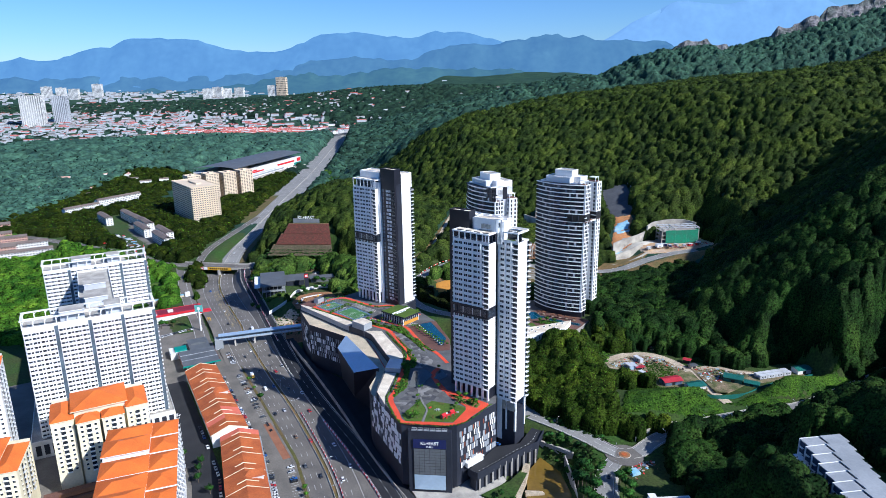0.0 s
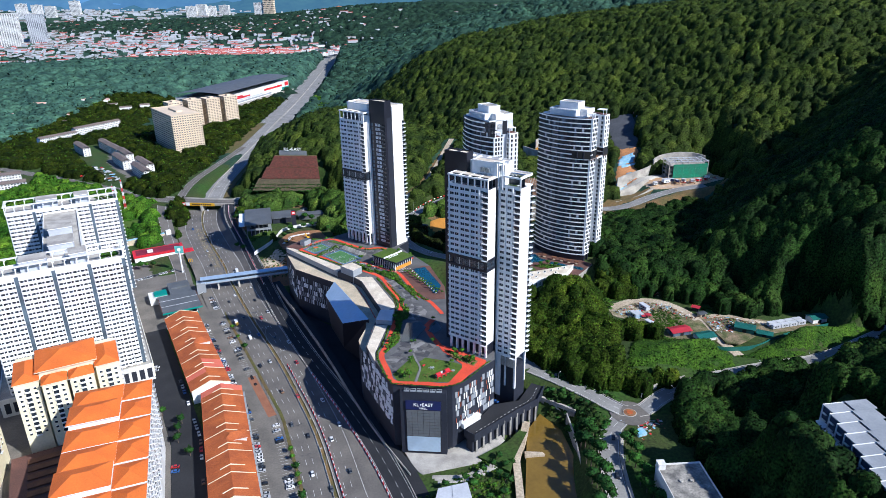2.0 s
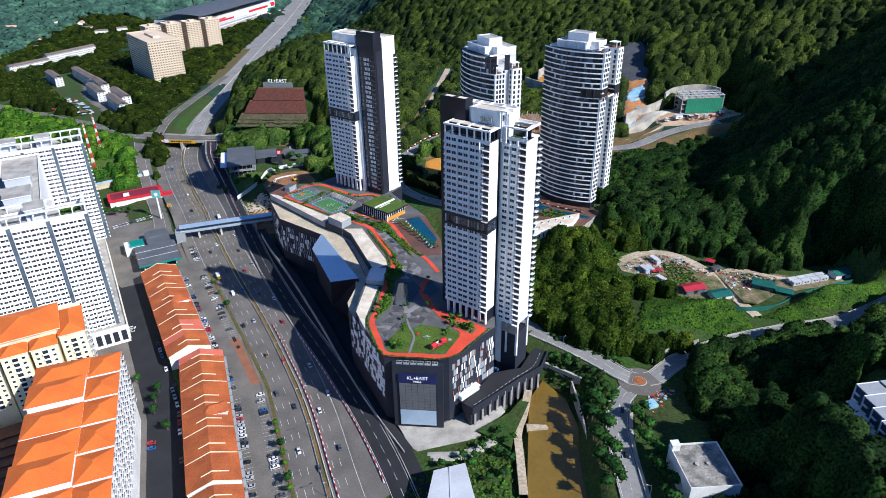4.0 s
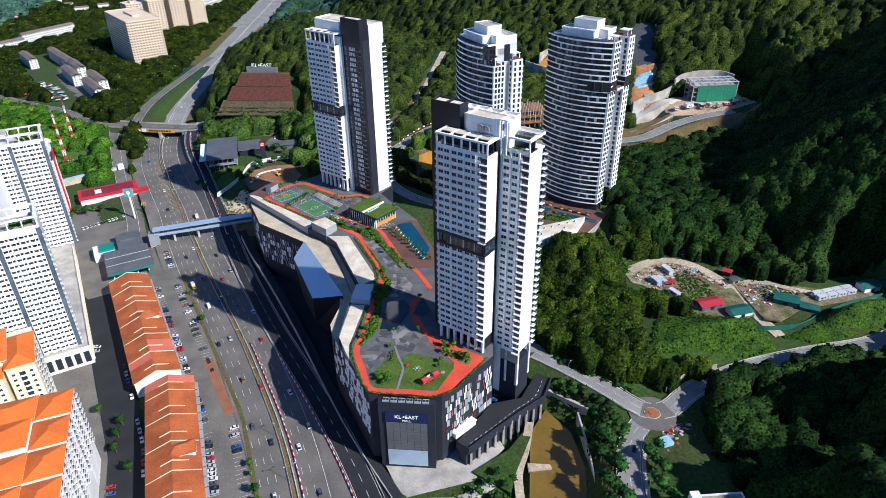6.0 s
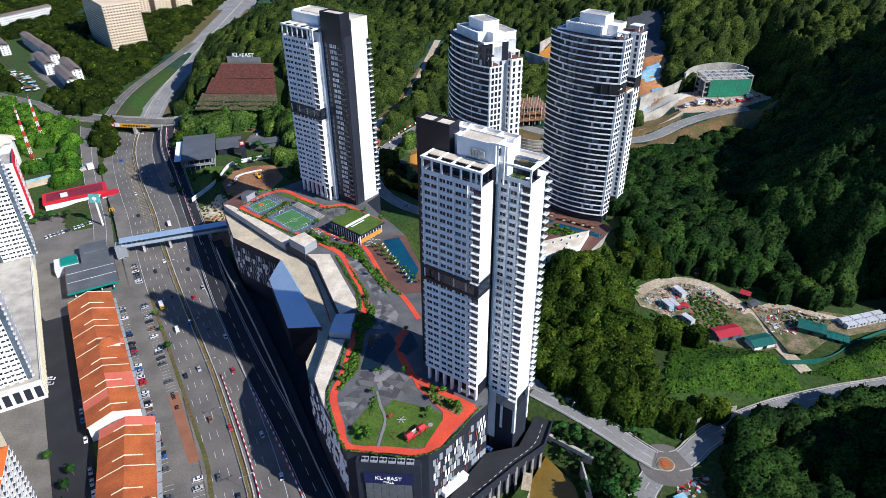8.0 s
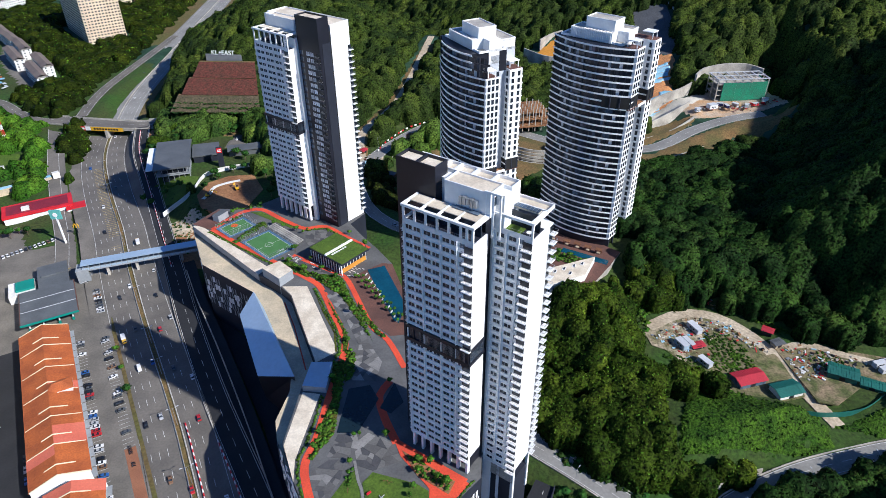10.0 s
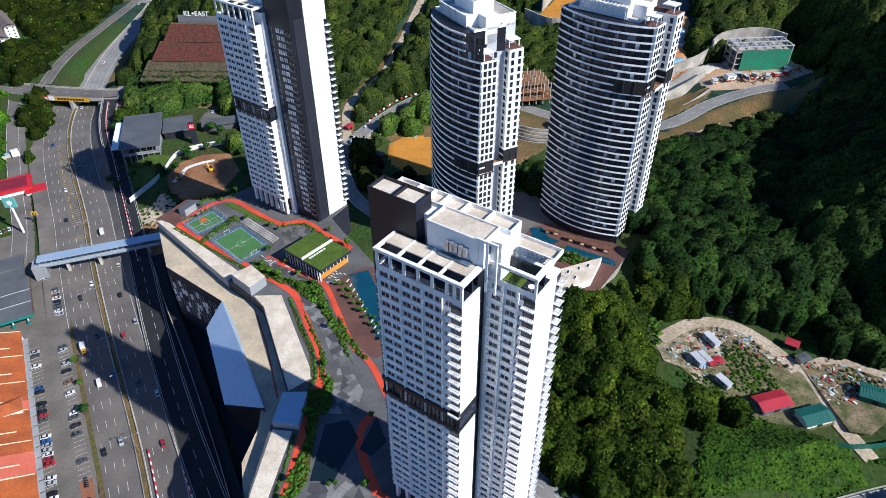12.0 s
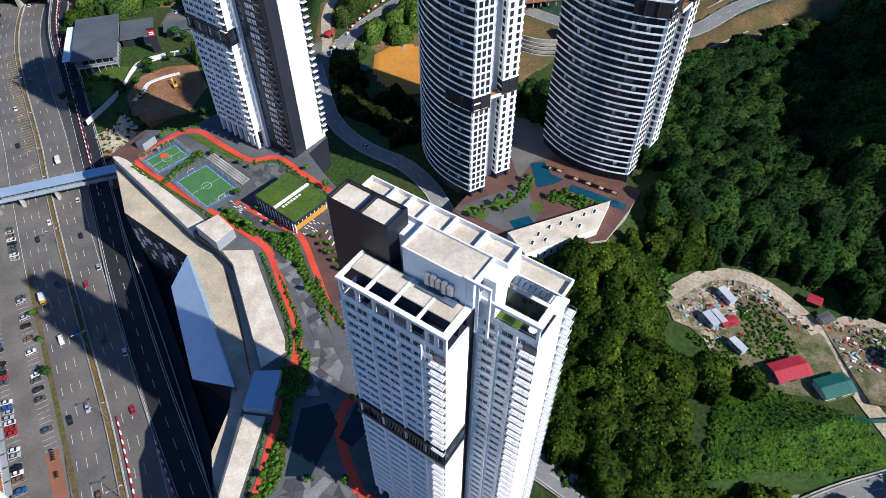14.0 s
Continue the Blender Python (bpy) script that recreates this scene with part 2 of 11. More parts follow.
# ---- building helpers ----
class Mesh:
    """Collects faces with a material index each."""

    def __init__(self):
        self.v, self.f, self.m = [], [], []

    def poly(self, pts, m=0):
        k = len(self.v)
        self.v.extend(tuple(p) for p in pts)
        self.f.append(tuple(range(k, k + len(pts))))
        self.m.append(m)
        return self

    def prism(self, pts, z0, z1, m=0, top=None, slope=None):
        area = sum(a[0] * b[1] - b[0] * a[1] for a, b in zip(pts, pts[1:] + pts[:1]))
        pts = list(pts) if area > 0 else list(pts)[::-1]
        n, k = len(pts), len(self.v)
        self.v.extend((p[0], p[1], z0) for p in pts)
        self.v.extend((p[0], p[1], z1 if slope is None else slope(p[0], p[1])) for p in pts)
        self.f.append(tuple(range(k + n - 1, k - 1, -1)))
        self.f.append(tuple(range(k + n, k + 2 * n)))
        self.m.extend((m, m if top is None else top))
        for i in range(n):
            j = (i + 1) % n
            self.f.append((k + i, k + j, k + n + j, k + n + i))
            self.m.append(m)
        return self

    def box(self, x0, x1, y0, y1, z0, z1, m=0, top=None):
        return self.prism([(x0, y0), (x1, y0), (x1, y1), (x0, y1)], z0, z1, m, top)

    def cyl(self, x, y, z0, z1, r, n=8, r2=None, m=0):
        r2 = r if r2 is None else r2
        k = len(self.v)
        for rr, z in ((r, z0), (r2, z1)):
            self.v.extend((x + rr * math.cos(6.2832 * i / n), y + rr * math.sin(6.2832 * i / n), z) for i in range(n))
        self.f.append(tuple(range(k + n - 1, k - 1, -1)))
        self.f.append(tuple(range(k + n, k + 2 * n)))
        self.m.extend((m, m))
        for i in range(n):
            j = (i + 1) % n
            self.f.append((k + i, k + j, k + n + j, k + n + i))
            self.m.append(m)
        return self

    def bar(self, p, q, w, h=None, m=0):
        """A beam of rectangular section from p to q."""
        p, q = Vector(p), Vector(q)
        h = w if h is None else h
        d = (q - p).normalized()
        s = d.cross(Vector((0, 0, 1)))
        s = s.normalized() if s.length > 1e-4 else Vector((1, 0, 0))
        t = s.cross(d).normalized()
        k = len(self.v)
        for c in (p, q):
            for a, b in ((-1, -1), (1, -1), (1, 1), (-1, 1)):
                self.v.append(tuple(c + s * (a * w / 2) + t * (b * h / 2)))
        for f in ((3, 2, 1, 0), (4, 5, 6, 7), (0, 1, 5, 4), (1, 2, 6, 5), (2, 3, 7, 6), (3, 0, 4, 7)):
            self.f.append(tuple(k + i for i in f))
            self.m.append(m)
        return self

    def hip(self, x0, x1, y0, y1, z, h, over=0.6, m=0, thick=0.35, flat=1):
        """A hipped roof over a rectangle, with a fascia."""
        x0, x1, y0, y1 = x0 - over, x1 + over, y0 - over, y1 + over
        self.box(x0, x1, y0, y1, z - thick, z, flat)
        w, d = x1 - x0, y1 - y0
        z += 0.004
        if w > d:
            a, b = (x0 + d / 2, (y0 + y1) / 2, z + h), (x1 - d / 2, (y0 + y1) / 2, z + h)
            self.poly([(x0, y0, z), (x1, y0, z), b, a], m).poly([(x1, y1, z), (x0, y1, z), a, b], m)
            self.poly([(x1, y0, z), (x1, y1, z), b], m).poly([(x0, y1, z), (x0, y0, z), a], m)
        else:
            a, b = ((x0 + x1) / 2, y0 + w / 2, z + h), ((x0 + x1) / 2, y1 - w / 2, z + h)
            self.poly([(x1, y0, z), (x1, y1, z), b, a], m).poly([(x0, y1, z), (x0, y0, z), a, b], m)
            self.poly([(x0, y0, z), (x1, y0, z), a], m).poly([(x1, y1, z), (x0, y1, z), b], m)
        return self

    def weld(self):
        """Joins corners that lie in one place."""
        seen, remap, v = {}, [], []
        for p in self.v:
            k = tuple(round(c, 4) for c in p)
            if k not in seen:
                seen[k] = len(v)
                v.append(p)
            remap.append(seen[k])
        self.v, self.f = v, [tuple(remap[i] for i in f) for f in self.f]
        return self

    def data(self, name, mats):
        me = bpy.data.meshes.new(name)
        me.from_pydata(self.v, [], self.f)
        for x in mats if isinstance(mats, (list, tuple)) else [mats]:
            me.materials.append(x)
        me.polygons.foreach_set("material_index", self.m)
        me.update()
        return me


ROWS_OF_SMALL = ("storey_front", "bay_storey", "window_strip", "glazing", "roof_rib", "screen_bars", "railing", "roof_screen", "wall_joint")


def put(name, me, parent=None, m=None, label=""):
    """An object on the mesh me, under parent, at the pose m in the parent's frame."""
    ob = new(name, me)
    ob.parent = parent
    if m is not None:
        ob.matrix_basis = m
    if label:
        ob["label"] = label
    if name in ROWS_OF_SMALL:
        ob["kind"] = "stuff"
    return ob


def part(name, mesh, mats, parent=None, label="", m=None):
    return put(name, mesh.data(name, mats), parent, m, label)


def thing(name, label, category, m, group="", kind=""):
    """The Empty at a thing's base, which holds its parts."""
    e = new(name)
    e.empty_display_size = 0.5
    e.matrix_basis = m
    return tagged(e, label, category, group, kind)


def solid(name, mesh, mats, label, category="", group="", kind="", m=None):
    return tagged(put(name, mesh.data(name, mats), None, m), label, category, group, kind)


# The highway's frame: d metres to the east of its median, a metres along it.
HW_O, HW_T, HW_N = np.array((-100.0, 420.0)), np.array((-0.480, 0.877)), np.array((0.877, 0.480))
HW_ROT = math.degrees(math.atan2(0.480, 0.877))


# Past this place the road and all beside it bend southwards.
BEND, BEND_ROT = -42.0, 20.3
BEND_O = HW_O + HW_N * -75.0 + HW_T * BEND
BEND_T, BEND_N = np.array((-0.347, 0.938)), np.array((0.938, 0.347))


def hw(d, a):
    p = HW_O + HW_N * d + HW_T * a if a >= BEND else BEND_O + BEND_N * (d + 75.0) + BEND_T * (a - BEND)
    return (float(p[0]), float(p[1]))


def step(a, b, x):
    t = np.clip((np.asarray(x, float) - a) / (b - a), 0, 1)
    return t * t * (3 - 2 * t)


def wave(x, y, s, seed=0.0):
    """Cheap smooth noise from -1 to 1."""
    x, y = np.asarray(x, float) / s, np.asarray(y, float) / s
    return (np.sin(x * 1.7 + 1.3 * np.sin(y * 1.1 + seed) + seed) + np.sin(y * 1.9 + 1.7 * np.sin(x * 0.9 - seed) + 2 * seed)
            + 0.5 * np.sin(2.9 * x + 2.3 * y + seed * 3)) / 2.5


def smooth_line(pts, every=5.0):
    """Points every few metres on a smooth curve through pts (x, y, z)."""
    p = [np.array(q, float) for q in pts]
    p = [2 * p[0] - p[1]] + p + [2 * p[-1] - p[-2]]
    out = []
    for i in range(1, len(p) - 2):
        n = max(2, int(np.linalg.norm(p[i + 1] - p[i]) / every))
        for k in range(n):
            t = k / n
            out.append(0.5 * (2 * p[i] + (p[i + 1] - p[i - 1]) * t + (2 * p[i - 1] - 5 * p[i] + 4 * p[i + 1] - p[i + 2]) * t * t
                              + (3 * p[i] - p[i - 1] - 3 * p[i + 1] + p[i + 2]) * t ** 3))
    out.append(p[-2])
    return np.array(out)


def sides(line):
    """The unit vectors to the right of a line, point by point."""
    d = np.gradient(line[:, :2], axis=0)
    d /= np.linalg.norm(d, axis=1)[:, None] + 1e-9
    return np.stack((d[:, 1], -d[:, 0]), 1)


def ribbon(mesh, line, left, right, lift=0.0, m=0, thick=0.0):
    """A strip along a line, from left to right metres off it."""
    s = sides(line)
    a = np.c_[line[:, :2] + s * left, line[:, 2] + lift]
    b = np.c_[line[:, :2] + s * right, line[:, 2] + lift]
    for i in range(len(line) - 1):
        mesh.poly([a[i], b[i], b[i + 1], a[i + 1]][::-1] if left < right else [b[i], a[i], a[i + 1], b[i + 1]][::-1], m)
        if thick:
            for e in (a, b):
                p, q = e[i], e[i + 1]
                mesh.poly([p, q, q - (0, 0, thick), p - (0, 0, thick)], m)
    return mesh


def rail(mesh, line, off, z0, z1, w, m=0):
    """A wall or rail along a line: a solid of width w from z0 to z1 above it."""
    s = sides(line)
    for i in range(len(line) - 1):
        p, q = line[i, :2] + s[i] * off, line[i + 1, :2] + s[i + 1] * off
        n = s[i] * w / 2
        zi, zj = line[i, 2], line[i + 1, 2]
        c = [(*(p - n), zi), (*(p + n), zi), (*(q + n), zj), (*(q - n), zj)]
        lo, hi = [(x, y, z + z0) for x, y, z in c], [(x, y, z + z1) for x, y, z in c]
        mesh.poly(hi[::-1], m)
        for k in range(4):
            j = (k + 1) % 4
            mesh.poly([lo[k], hi[k], hi[j], lo[j]], m)
    return mesh

# ---- roads' centre lines: (x, y, z) ----
HIGHWAY = smooth_line([(35, 40, 0), (-2, 150, 0), (-38, 260, 0), (-53, 302, 0), (-72, 354, 0), (-97, 407, 0), (-115, 442, 0), (-153, 511, 0), (-184, 571, 1.5), (-200, 604, 3),
                       (-230, 660, 4), (-254, 712, 5), (-270, 770, 5), (-283, 860, 8), (-285, 1000, 12), (-292, 1250, 14), (-302, 1530, 14),
                       (-330, 2000, 16), (-362, 2540, 18), (-330, 2800, 22)], 12)
SLIP = smooth_line([(62, 60, 0), (28, 160, 0), (-9, 272, 0), (-29, 324, 0), (-56, 378, 0), (-94, 445, 0), (-125, 505, 0.4), (-147, 552, 1.5), (-170, 600, 5), (-196, 655, 9), (-222, 710, 12), (-238, 760, 13)], 8)
FRONTAGE = smooth_line([(-222, 560, 0.2), (-238, 596, 0.6), (-262, 642, 3), (-292, 704, 7), (-318, 765, 12)], 8)
WESTROAD = smooth_line([(-306, 775, 12.5), (-340, 780, 12.5), (-366, 798, 12.5), (-396, 824, 12.5), (-442, 848, 12.7), (-520, 890, 13), (-640, 935, 14), (-800, 900, 14)], 10)
NORTHRAMP = smooth_line([(-303, 786, 12.9), (-309, 826, 12.8), (-311, 870, 12.7), (-308, 925, 12.6), (-304, 985, 12.5), (-300, 1050, 12.6)], 8)
BRIDGE = smooth_line([(-330, 782, 12.5), (-290, 772, 12.9), (-238, 765, 12.9), (-200, 775, 13)], 8)
EASTROAD = smooth_line([(-238, 775, 13), (-190, 786, 13), (-140, 775, 15), (-95, 745, 19), (-62, 700, 23), (-42, 640, 26), (-27, 588, 27), (-8, 563, 27), (14, 546, 28), (30, 520, 26), (38, 480, 22), (47, 440, 16), (58, 402, 11.5)], 8)
HILLROAD = smooth_line([(-34, 650, 26), (-14, 684, 28), (22, 716, 31), (70, 700, 33), (120, 664, 34), (174, 651, 36), (217, 676, 39.5), (246, 687, 43), (276, 692, 45.5)], 8)
DIRTROAD = smooth_line([(-36, 655, 26), (-38, 704, 30), (-12, 752, 38), (18, 858, 62)], 8)
RIVERROAD = smooth_line([(58, 402, 11.5), (76, 387, 11), (93, 372, 9.5), (106, 360, 8), (118, 360, 8), (134, 371, 10.5), (164, 382, 14), (200, 389, 17), (240, 395, 19.5), (288, 416, 23), (360, 450, 30)], 6)
SOUTHROAD = smooth_line([(108, 356, 8), (97, 345, 8), (89, 322, 7.5), (86, 285, 7), (86, 230, 7), (90, 120, 7)], 6)
YARDROAD = smooth_line([(126, 470, 19.7), (146, 480, 19.7), (164, 477, 19.7), (176, 462, 19.7), (182, 446, 19.5), (186, 424, 18.5), (192, 404, 17)], 5)
YARDROAD2 = smooth_line([(184, 450, 19.5), (200, 454, 20), (215, 446, 20), (232, 438, 20)], 5)
GORE = []
for p in HIGHWAY[(HIGHWAY[:, 1] > 535) & (HIGHWAY[:, 1] < 762)]:
    q = SLIP[int(np.argmin(np.hypot(SLIP[:, 0] - p[0], SLIP[:, 1] - p[1])))]
    GORE.append(p * 0.35 + q * 0.65)
GORE = np.array(GORE)
ROADS = [(GORE, 8), (SLIP, 8), (FRONTAGE, 7), (HIGHWAY, 16.5), (HIGHWAY[(HIGHWAY[:, 1] > 800) & (HIGHWAY[:, 1] < 1250)], 33), (HIGHWAY[HIGHWAY[:, 1] > 1236], 31), (WESTROAD, 8), (NORTHRAMP, 9), (EASTROAD, 6), (HILLROAD, 6), (DIRTROAD, 4), (RIVERROAD, 6), (SOUTHROAD, 6.5), (YARDROAD, 4), (YARDROAD2, 3)]

# Levelled plots: centre, half sizes, turn, height, softness
PLOTS = [
    (*hw(-100, -60), 150, 215, HW_ROT, 0.0, 0.10), (-52, 440, 60, 120, 32, 0.0, 0.1), (22, 350, 30, 18, 30, 0.0, 0.3),
    (-45, 560, 40, 30, -38, 24.0, 0.5), (85, 540, 58, 44, -40, 32.0, 0.30), (168, 452, 46, 30, -8, 19.5, 0.45), (238, 440, 30, 16, 14, 20, 0.4),
    (-165, 690, 40, 34, 35, 13.0, 0.35), (266, 720, 36, 20, 10, 46.5, 0.85), (190, 285, 30, 40, 8, 44.0, 0.3), (114, 300, 24, 36, 5, 7.0, 0.4),
    (58, 322, 16, 46, -4, -5.0, 0.35), (-460, 1040, 150, 120, 20, 13.0, 0.3), (-430, 1400, 140, 220, -20, 13.0, 0.3), (-128, 640, 26, 26, 0, 13, 0.4),
    (4, 640, 26, 30, 0, 24.0, 0.4), (150, 342, 36, 32, 0, 8.5, 0.3), (222, 374, 46, 13, 12, 13.0, 0.8),
]


def bump(x, y, cx, cy, sx, sy, h):
    return h * np.exp(-((x - cx) / sx) ** 2 / 2 - ((y - cy) / sy) ** 2 / 2)


def woodland(x, y):
    """How far up the forested hill a place lies; at 0 its foot, at 1 its top."""
    return 0.55 * (x - 150) / 500 + 0.75 * (y - 560) / 500


def wild(x, y):
    x, y = np.asarray(x, float), np.asarray(y, float)
    d = (x - HW_O[0]) * HW_N[0] + (y - HW_O[1]) * HW_N[1]
    a = (x - HW_O[0]) * HW_T[0] + (y - HW_O[1]) * HW_T[1]
    z = 12 * step(250, 500, a) + 33 * step(70, 260, d) * step(1500, 700, y) + 12 * step(150, 260, a) * step(10, 50, d) * step(500, 250, a)
    z = z + bump(x, y, -150, 905, 80, 75, 48) + bump(x, y, 255, 270, 75, 70, 34)
    s = woodland(x, y)
    hill = (178 + 32 * step(0, 500, x) + 34 * step(480, 800, x)) * step(0.0, 1.05, s) * (1 - 0.55 * step(1080, 1750, y)) + 12 * wave(x, y, 120, 2.0) * step(0.1, 0.4, s)
    fade = step(-290, 60, x)
    z = np.maximum(z, hill * fade) + 3 * step(0.05, 0.2, s) * fade
    # the steep eastern hill, across the ravine
    foot = 189 + 0.638 * (np.clip(y, 520, 690) - 520) + 0.27 * (np.maximum(y, 690) - 690) + 0.6 * np.maximum(520 - y, 0)
    rise = np.clip(x - foot, 0, 370)
    spur = (31 * step(-12, 6, x - foot) + 0.76 * np.minimum(rise, 170) + 0.58 * np.maximum(rise - 170, 0) + 9 * wave(x, y, 60, 7.0) * step(20, 100, rise)) * step(385, 440, y) * (1 - 0.5 * step(1250, 1800, y))
    z = np.maximum(z, spur)
    # the plain climbs slowly towards the mountains
    z = z + 125 * step(2500, 4700, y) * step(1600, 600, x)
    # the rocky ridge behind it
    crest = 112 + 85 * step(-200, 500, x) + 95 * step(450, 820, x) + 125 * step(950, 1560, x) + 10 * wave(x, y * 0, 60, 1.0) + 8 * wave(x, y * 0, 23, 4.0)
    k = (y - 2250 - 0.12 * x) / 420
    ridge = crest * np.exp(-k * k) * step(-700, 150, x)
    # low wooded hills to the north-west
    low = bump(x, y, -1050, 1750, 420, 230, 44) + bump(x, y, -650, 2050, 230, 200, 26) + bump(x, y, -330, 3200, 450, 200, 45) + bump(x, y, -1500, 3500, 700, 240, 16)
    low = low + bump(x, y, 300, 3300, 800, 350, 90)
    z = np.maximum(z, np.maximum(ridge, low + 12 * step(250, 500, a) + 125 * step(2500, 4700, y) * step(1600, 600, x)))
    return z + 1.2 * wave(x, y, 35, 5.0) * step(0.0, 0.3, s)


def near_line(x, y, line):
    """The distance to a line, and the line's height there."""
    best, z = np.full(x.shape, 1e9), np.zeros(x.shape)
    for p, q in zip(line[:-1], line[1:]):
        e = q[:2] - p[:2]
        t = np.clip(((x - p[0]) * e[0] + (y - p[1]) * e[1]) / (e @ e), 0, 1)
        r = np.hypot(x - p[0] - t * e[0], y - p[1] - t * e[1])
        k = r < best
        best[k], z[k] = r[k], (p[2] + t * (q[2] - p[2]))[k]
    return best, z


def ground(x, y):
    x, y = np.atleast_1d(np.asarray(x, float)), np.atleast_1d(np.asarray(y, float))
    z = wild(x, y)
    for cx, cy, hx, hy, turn, level, soft in PLOTS:
        c, s = math.cos(radians(turn)), math.sin(radians(turn))
        u, v = (x - cx) * c + (y - cy) * s, -(x - cx) * s + (y - cy) * c
        far = np.maximum(np.maximum(np.abs(u) - hx, 0), np.maximum(np.abs(v) - hy, 0)) / (soft * min(hx, hy) * 2)
        w = 1 - step(0, 1, far)
        z = z * (1 - w) + (level - 0.3) * w
    for line, half in ROADS:
        lo, hi = line[:, :2].min(0) - 60, line[:, :2].max(0) + 60
        k = (x > lo[0]) & (x < hi[0]) & (y > lo[1]) & (y < hi[1])
        if k.any():
            r, rz = near_line(x[k], y[k], line)
            w = 1 - step(half + 3, half + 16, r)
            z[k] = z[k] * (1 - w) + (rz - 0.45) * w
    return z


def axis(lo, fine_lo, fine_hi, hi, fine, grow):
    """Steps that are fine in the middle and widen outwards."""
    out = list(np.arange(fine_lo, fine_hi + fine / 2, fine))
    g = fine
    while out[-1] < hi:
        g = min(g * grow, 160)
        out.append(out[-1] + g)
    g = fine
    while out[0] > lo:
        g = min(g * grow, 160)
        out.insert(0, out[0] - g)
    return np.array(out)


GX, GY = axis(-5200, -330, 330, 5200, 4.5, 1.07), axis(-1500, 240, 800, 6500, 4.5, 1.05)
gx, gy = np.meshgrid(GX, GY)
gz = ground(gx.ravel(), gy.ravel())
nx, ny = len(GX), len(GY)
gi = np.arange(nx * ny).reshape(ny, nx)
quads = np.stack((gi[:-1, :-1], gi[:-1, 1:], gi[1:, 1:], gi[1:, :-1]), -1).reshape(-1, 4)
me = bpy.data.meshes.new("ground")
me.from_pydata(np.c_[gx.ravel(), gy.ravel(), gz].tolist(), [], quads.tolist())
me.materials.append(ROUGHGRASS)
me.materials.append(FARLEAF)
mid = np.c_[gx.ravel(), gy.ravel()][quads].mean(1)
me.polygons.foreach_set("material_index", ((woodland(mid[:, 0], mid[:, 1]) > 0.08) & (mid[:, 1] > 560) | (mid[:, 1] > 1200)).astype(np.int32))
me.polygons.foreach_set("use_smooth", np.ones(len(quads), bool))
me.update()
tagged(new("ground", me), "hilly ground with wild grass and forest floor", "ground", kind="structure")


# ---- roads ----
def road(name, line, left, right, material, label, lanes=(), dashes=(), edge=None, lift=0.0):
    """A road's surface with its painted lines as one piece of the setting, with markings as parts."""
    e = thing(name, label, "road", Matrix(), kind="structure")
    part("surface", ribbon(Mesh(), line, left, right, lift, 0, 0.6), material, e)
    if lanes:
        w = Mesh()
        for off in lanes:
            ribbon(w, line, off - 0.1, off + 0.1, lift + 0.02)
        part("edge_line", w, PAINT, e)
    for off, step_len in dashes:
        w, s, run, on = Mesh(), sides(line), 0.0, 0.0
        fine = []
        for i in range(len(line) - 1):
            n = max(1, int(np.hypot(*(line[i + 1] - line[i])[:2]) / 1.5))
            for k in range(n):
                t = k / n
                fine.append(np.r_[(line[i] * (1 - t) + line[i + 1] * t)[:2] + (s[i] * (1 - t) + s[i + 1] * t) * off, line[i][2] * (1 - t) + line[i + 1][2] * t])
        fine = np.array(fine)
        per = max(2, int(step_len / 1.5))
        for i in range(0, len(fine) - per, per):
            seg = fine[i:i + 1 + per // 3 + 1]
            ribbon(w, seg, -0.09, 0.09, lift + 0.02)
        if w.f:
            part("lane_dashes", w, PAINT, e)
    return e


near_hw = HIGHWAY[HIGHWAY[:, 1] < 800]
far_hw = HIGHWAY[(HIGHWAY[:, 1] > 780) & (HIGHWAY[:, 1] < 1250)]
plain_hw = HIGHWAY[HIGHWAY[:, 1] > 1236]
road("road_highway", near_hw, -18.3, 15.3, ASPH, "worn grey asphalt highway with white lane dashes",
     lanes=(-17.6, -1.6, 1.4, 14.6), dashes=((-13.9, 12), (-10.3, 12), (-6.7, 12), (5.2, 12), (8.9, 12)))
road("road_highway_north", far_hw, -18, 17, ASPH3, "grey highway running off between wooded slopes", lanes=(-14.4, -1.4, 1.4, 13.4), dashes=((-5.5, 12), (-10, 12), (5.5, 12), (9.5, 12)))
road("road_highway_plain", plain_hw, -30, 28, ASPH3, "wide grey highway across the far plain", lanes=(-24, -1.6, 1.6, 23), dashes=((-6, 12), (-11, 12), (-17, 12), (6, 12), (11, 12), (17, 12)), lift=0.05)
for name, a, b in (("verge_north_west", -46, -18.2), ("verge_north_east", 17.2, 24)):
    solid(name, ribbon(Mesh(), far_hw, a, b, -0.1, 0, 1.0), VERGE, "yellow-green grass verge beside the highway", "verge", kind="structure")
solid("median_north", rail(rail(Mesh(), far_hw, -0.6, 0, 0.8, 0.4), plain_hw, -0.6, 0, 0.9, 0.6), CONC, "concrete median barrier of the far highway", "barrier", kind="structure")
road("road_slip", SLIP, -5.5, 5.5, ASPH2, "new black asphalt slip road beside the mall", lanes=(-5.1, 5.1), dashes=((0, 9),))
road("road_frontage", FRONTAGE, -4.5, 8.5, ASPH, "worn asphalt frontage road", lanes=(-4.1, 4.1))
road("road_west", WESTROAD, -6, 6, ASPH, "grey asphalt road towards the flats", lanes=(-5.6, 5.6), dashes=((0, 9),))
road("road_ramp_north", NORTHRAMP, -5, 5, ASPH, "grey asphalt ramp from the overpass to the highway", lanes=(-4.6, 4.6), dashes=((0, 9),), lift=0.12)
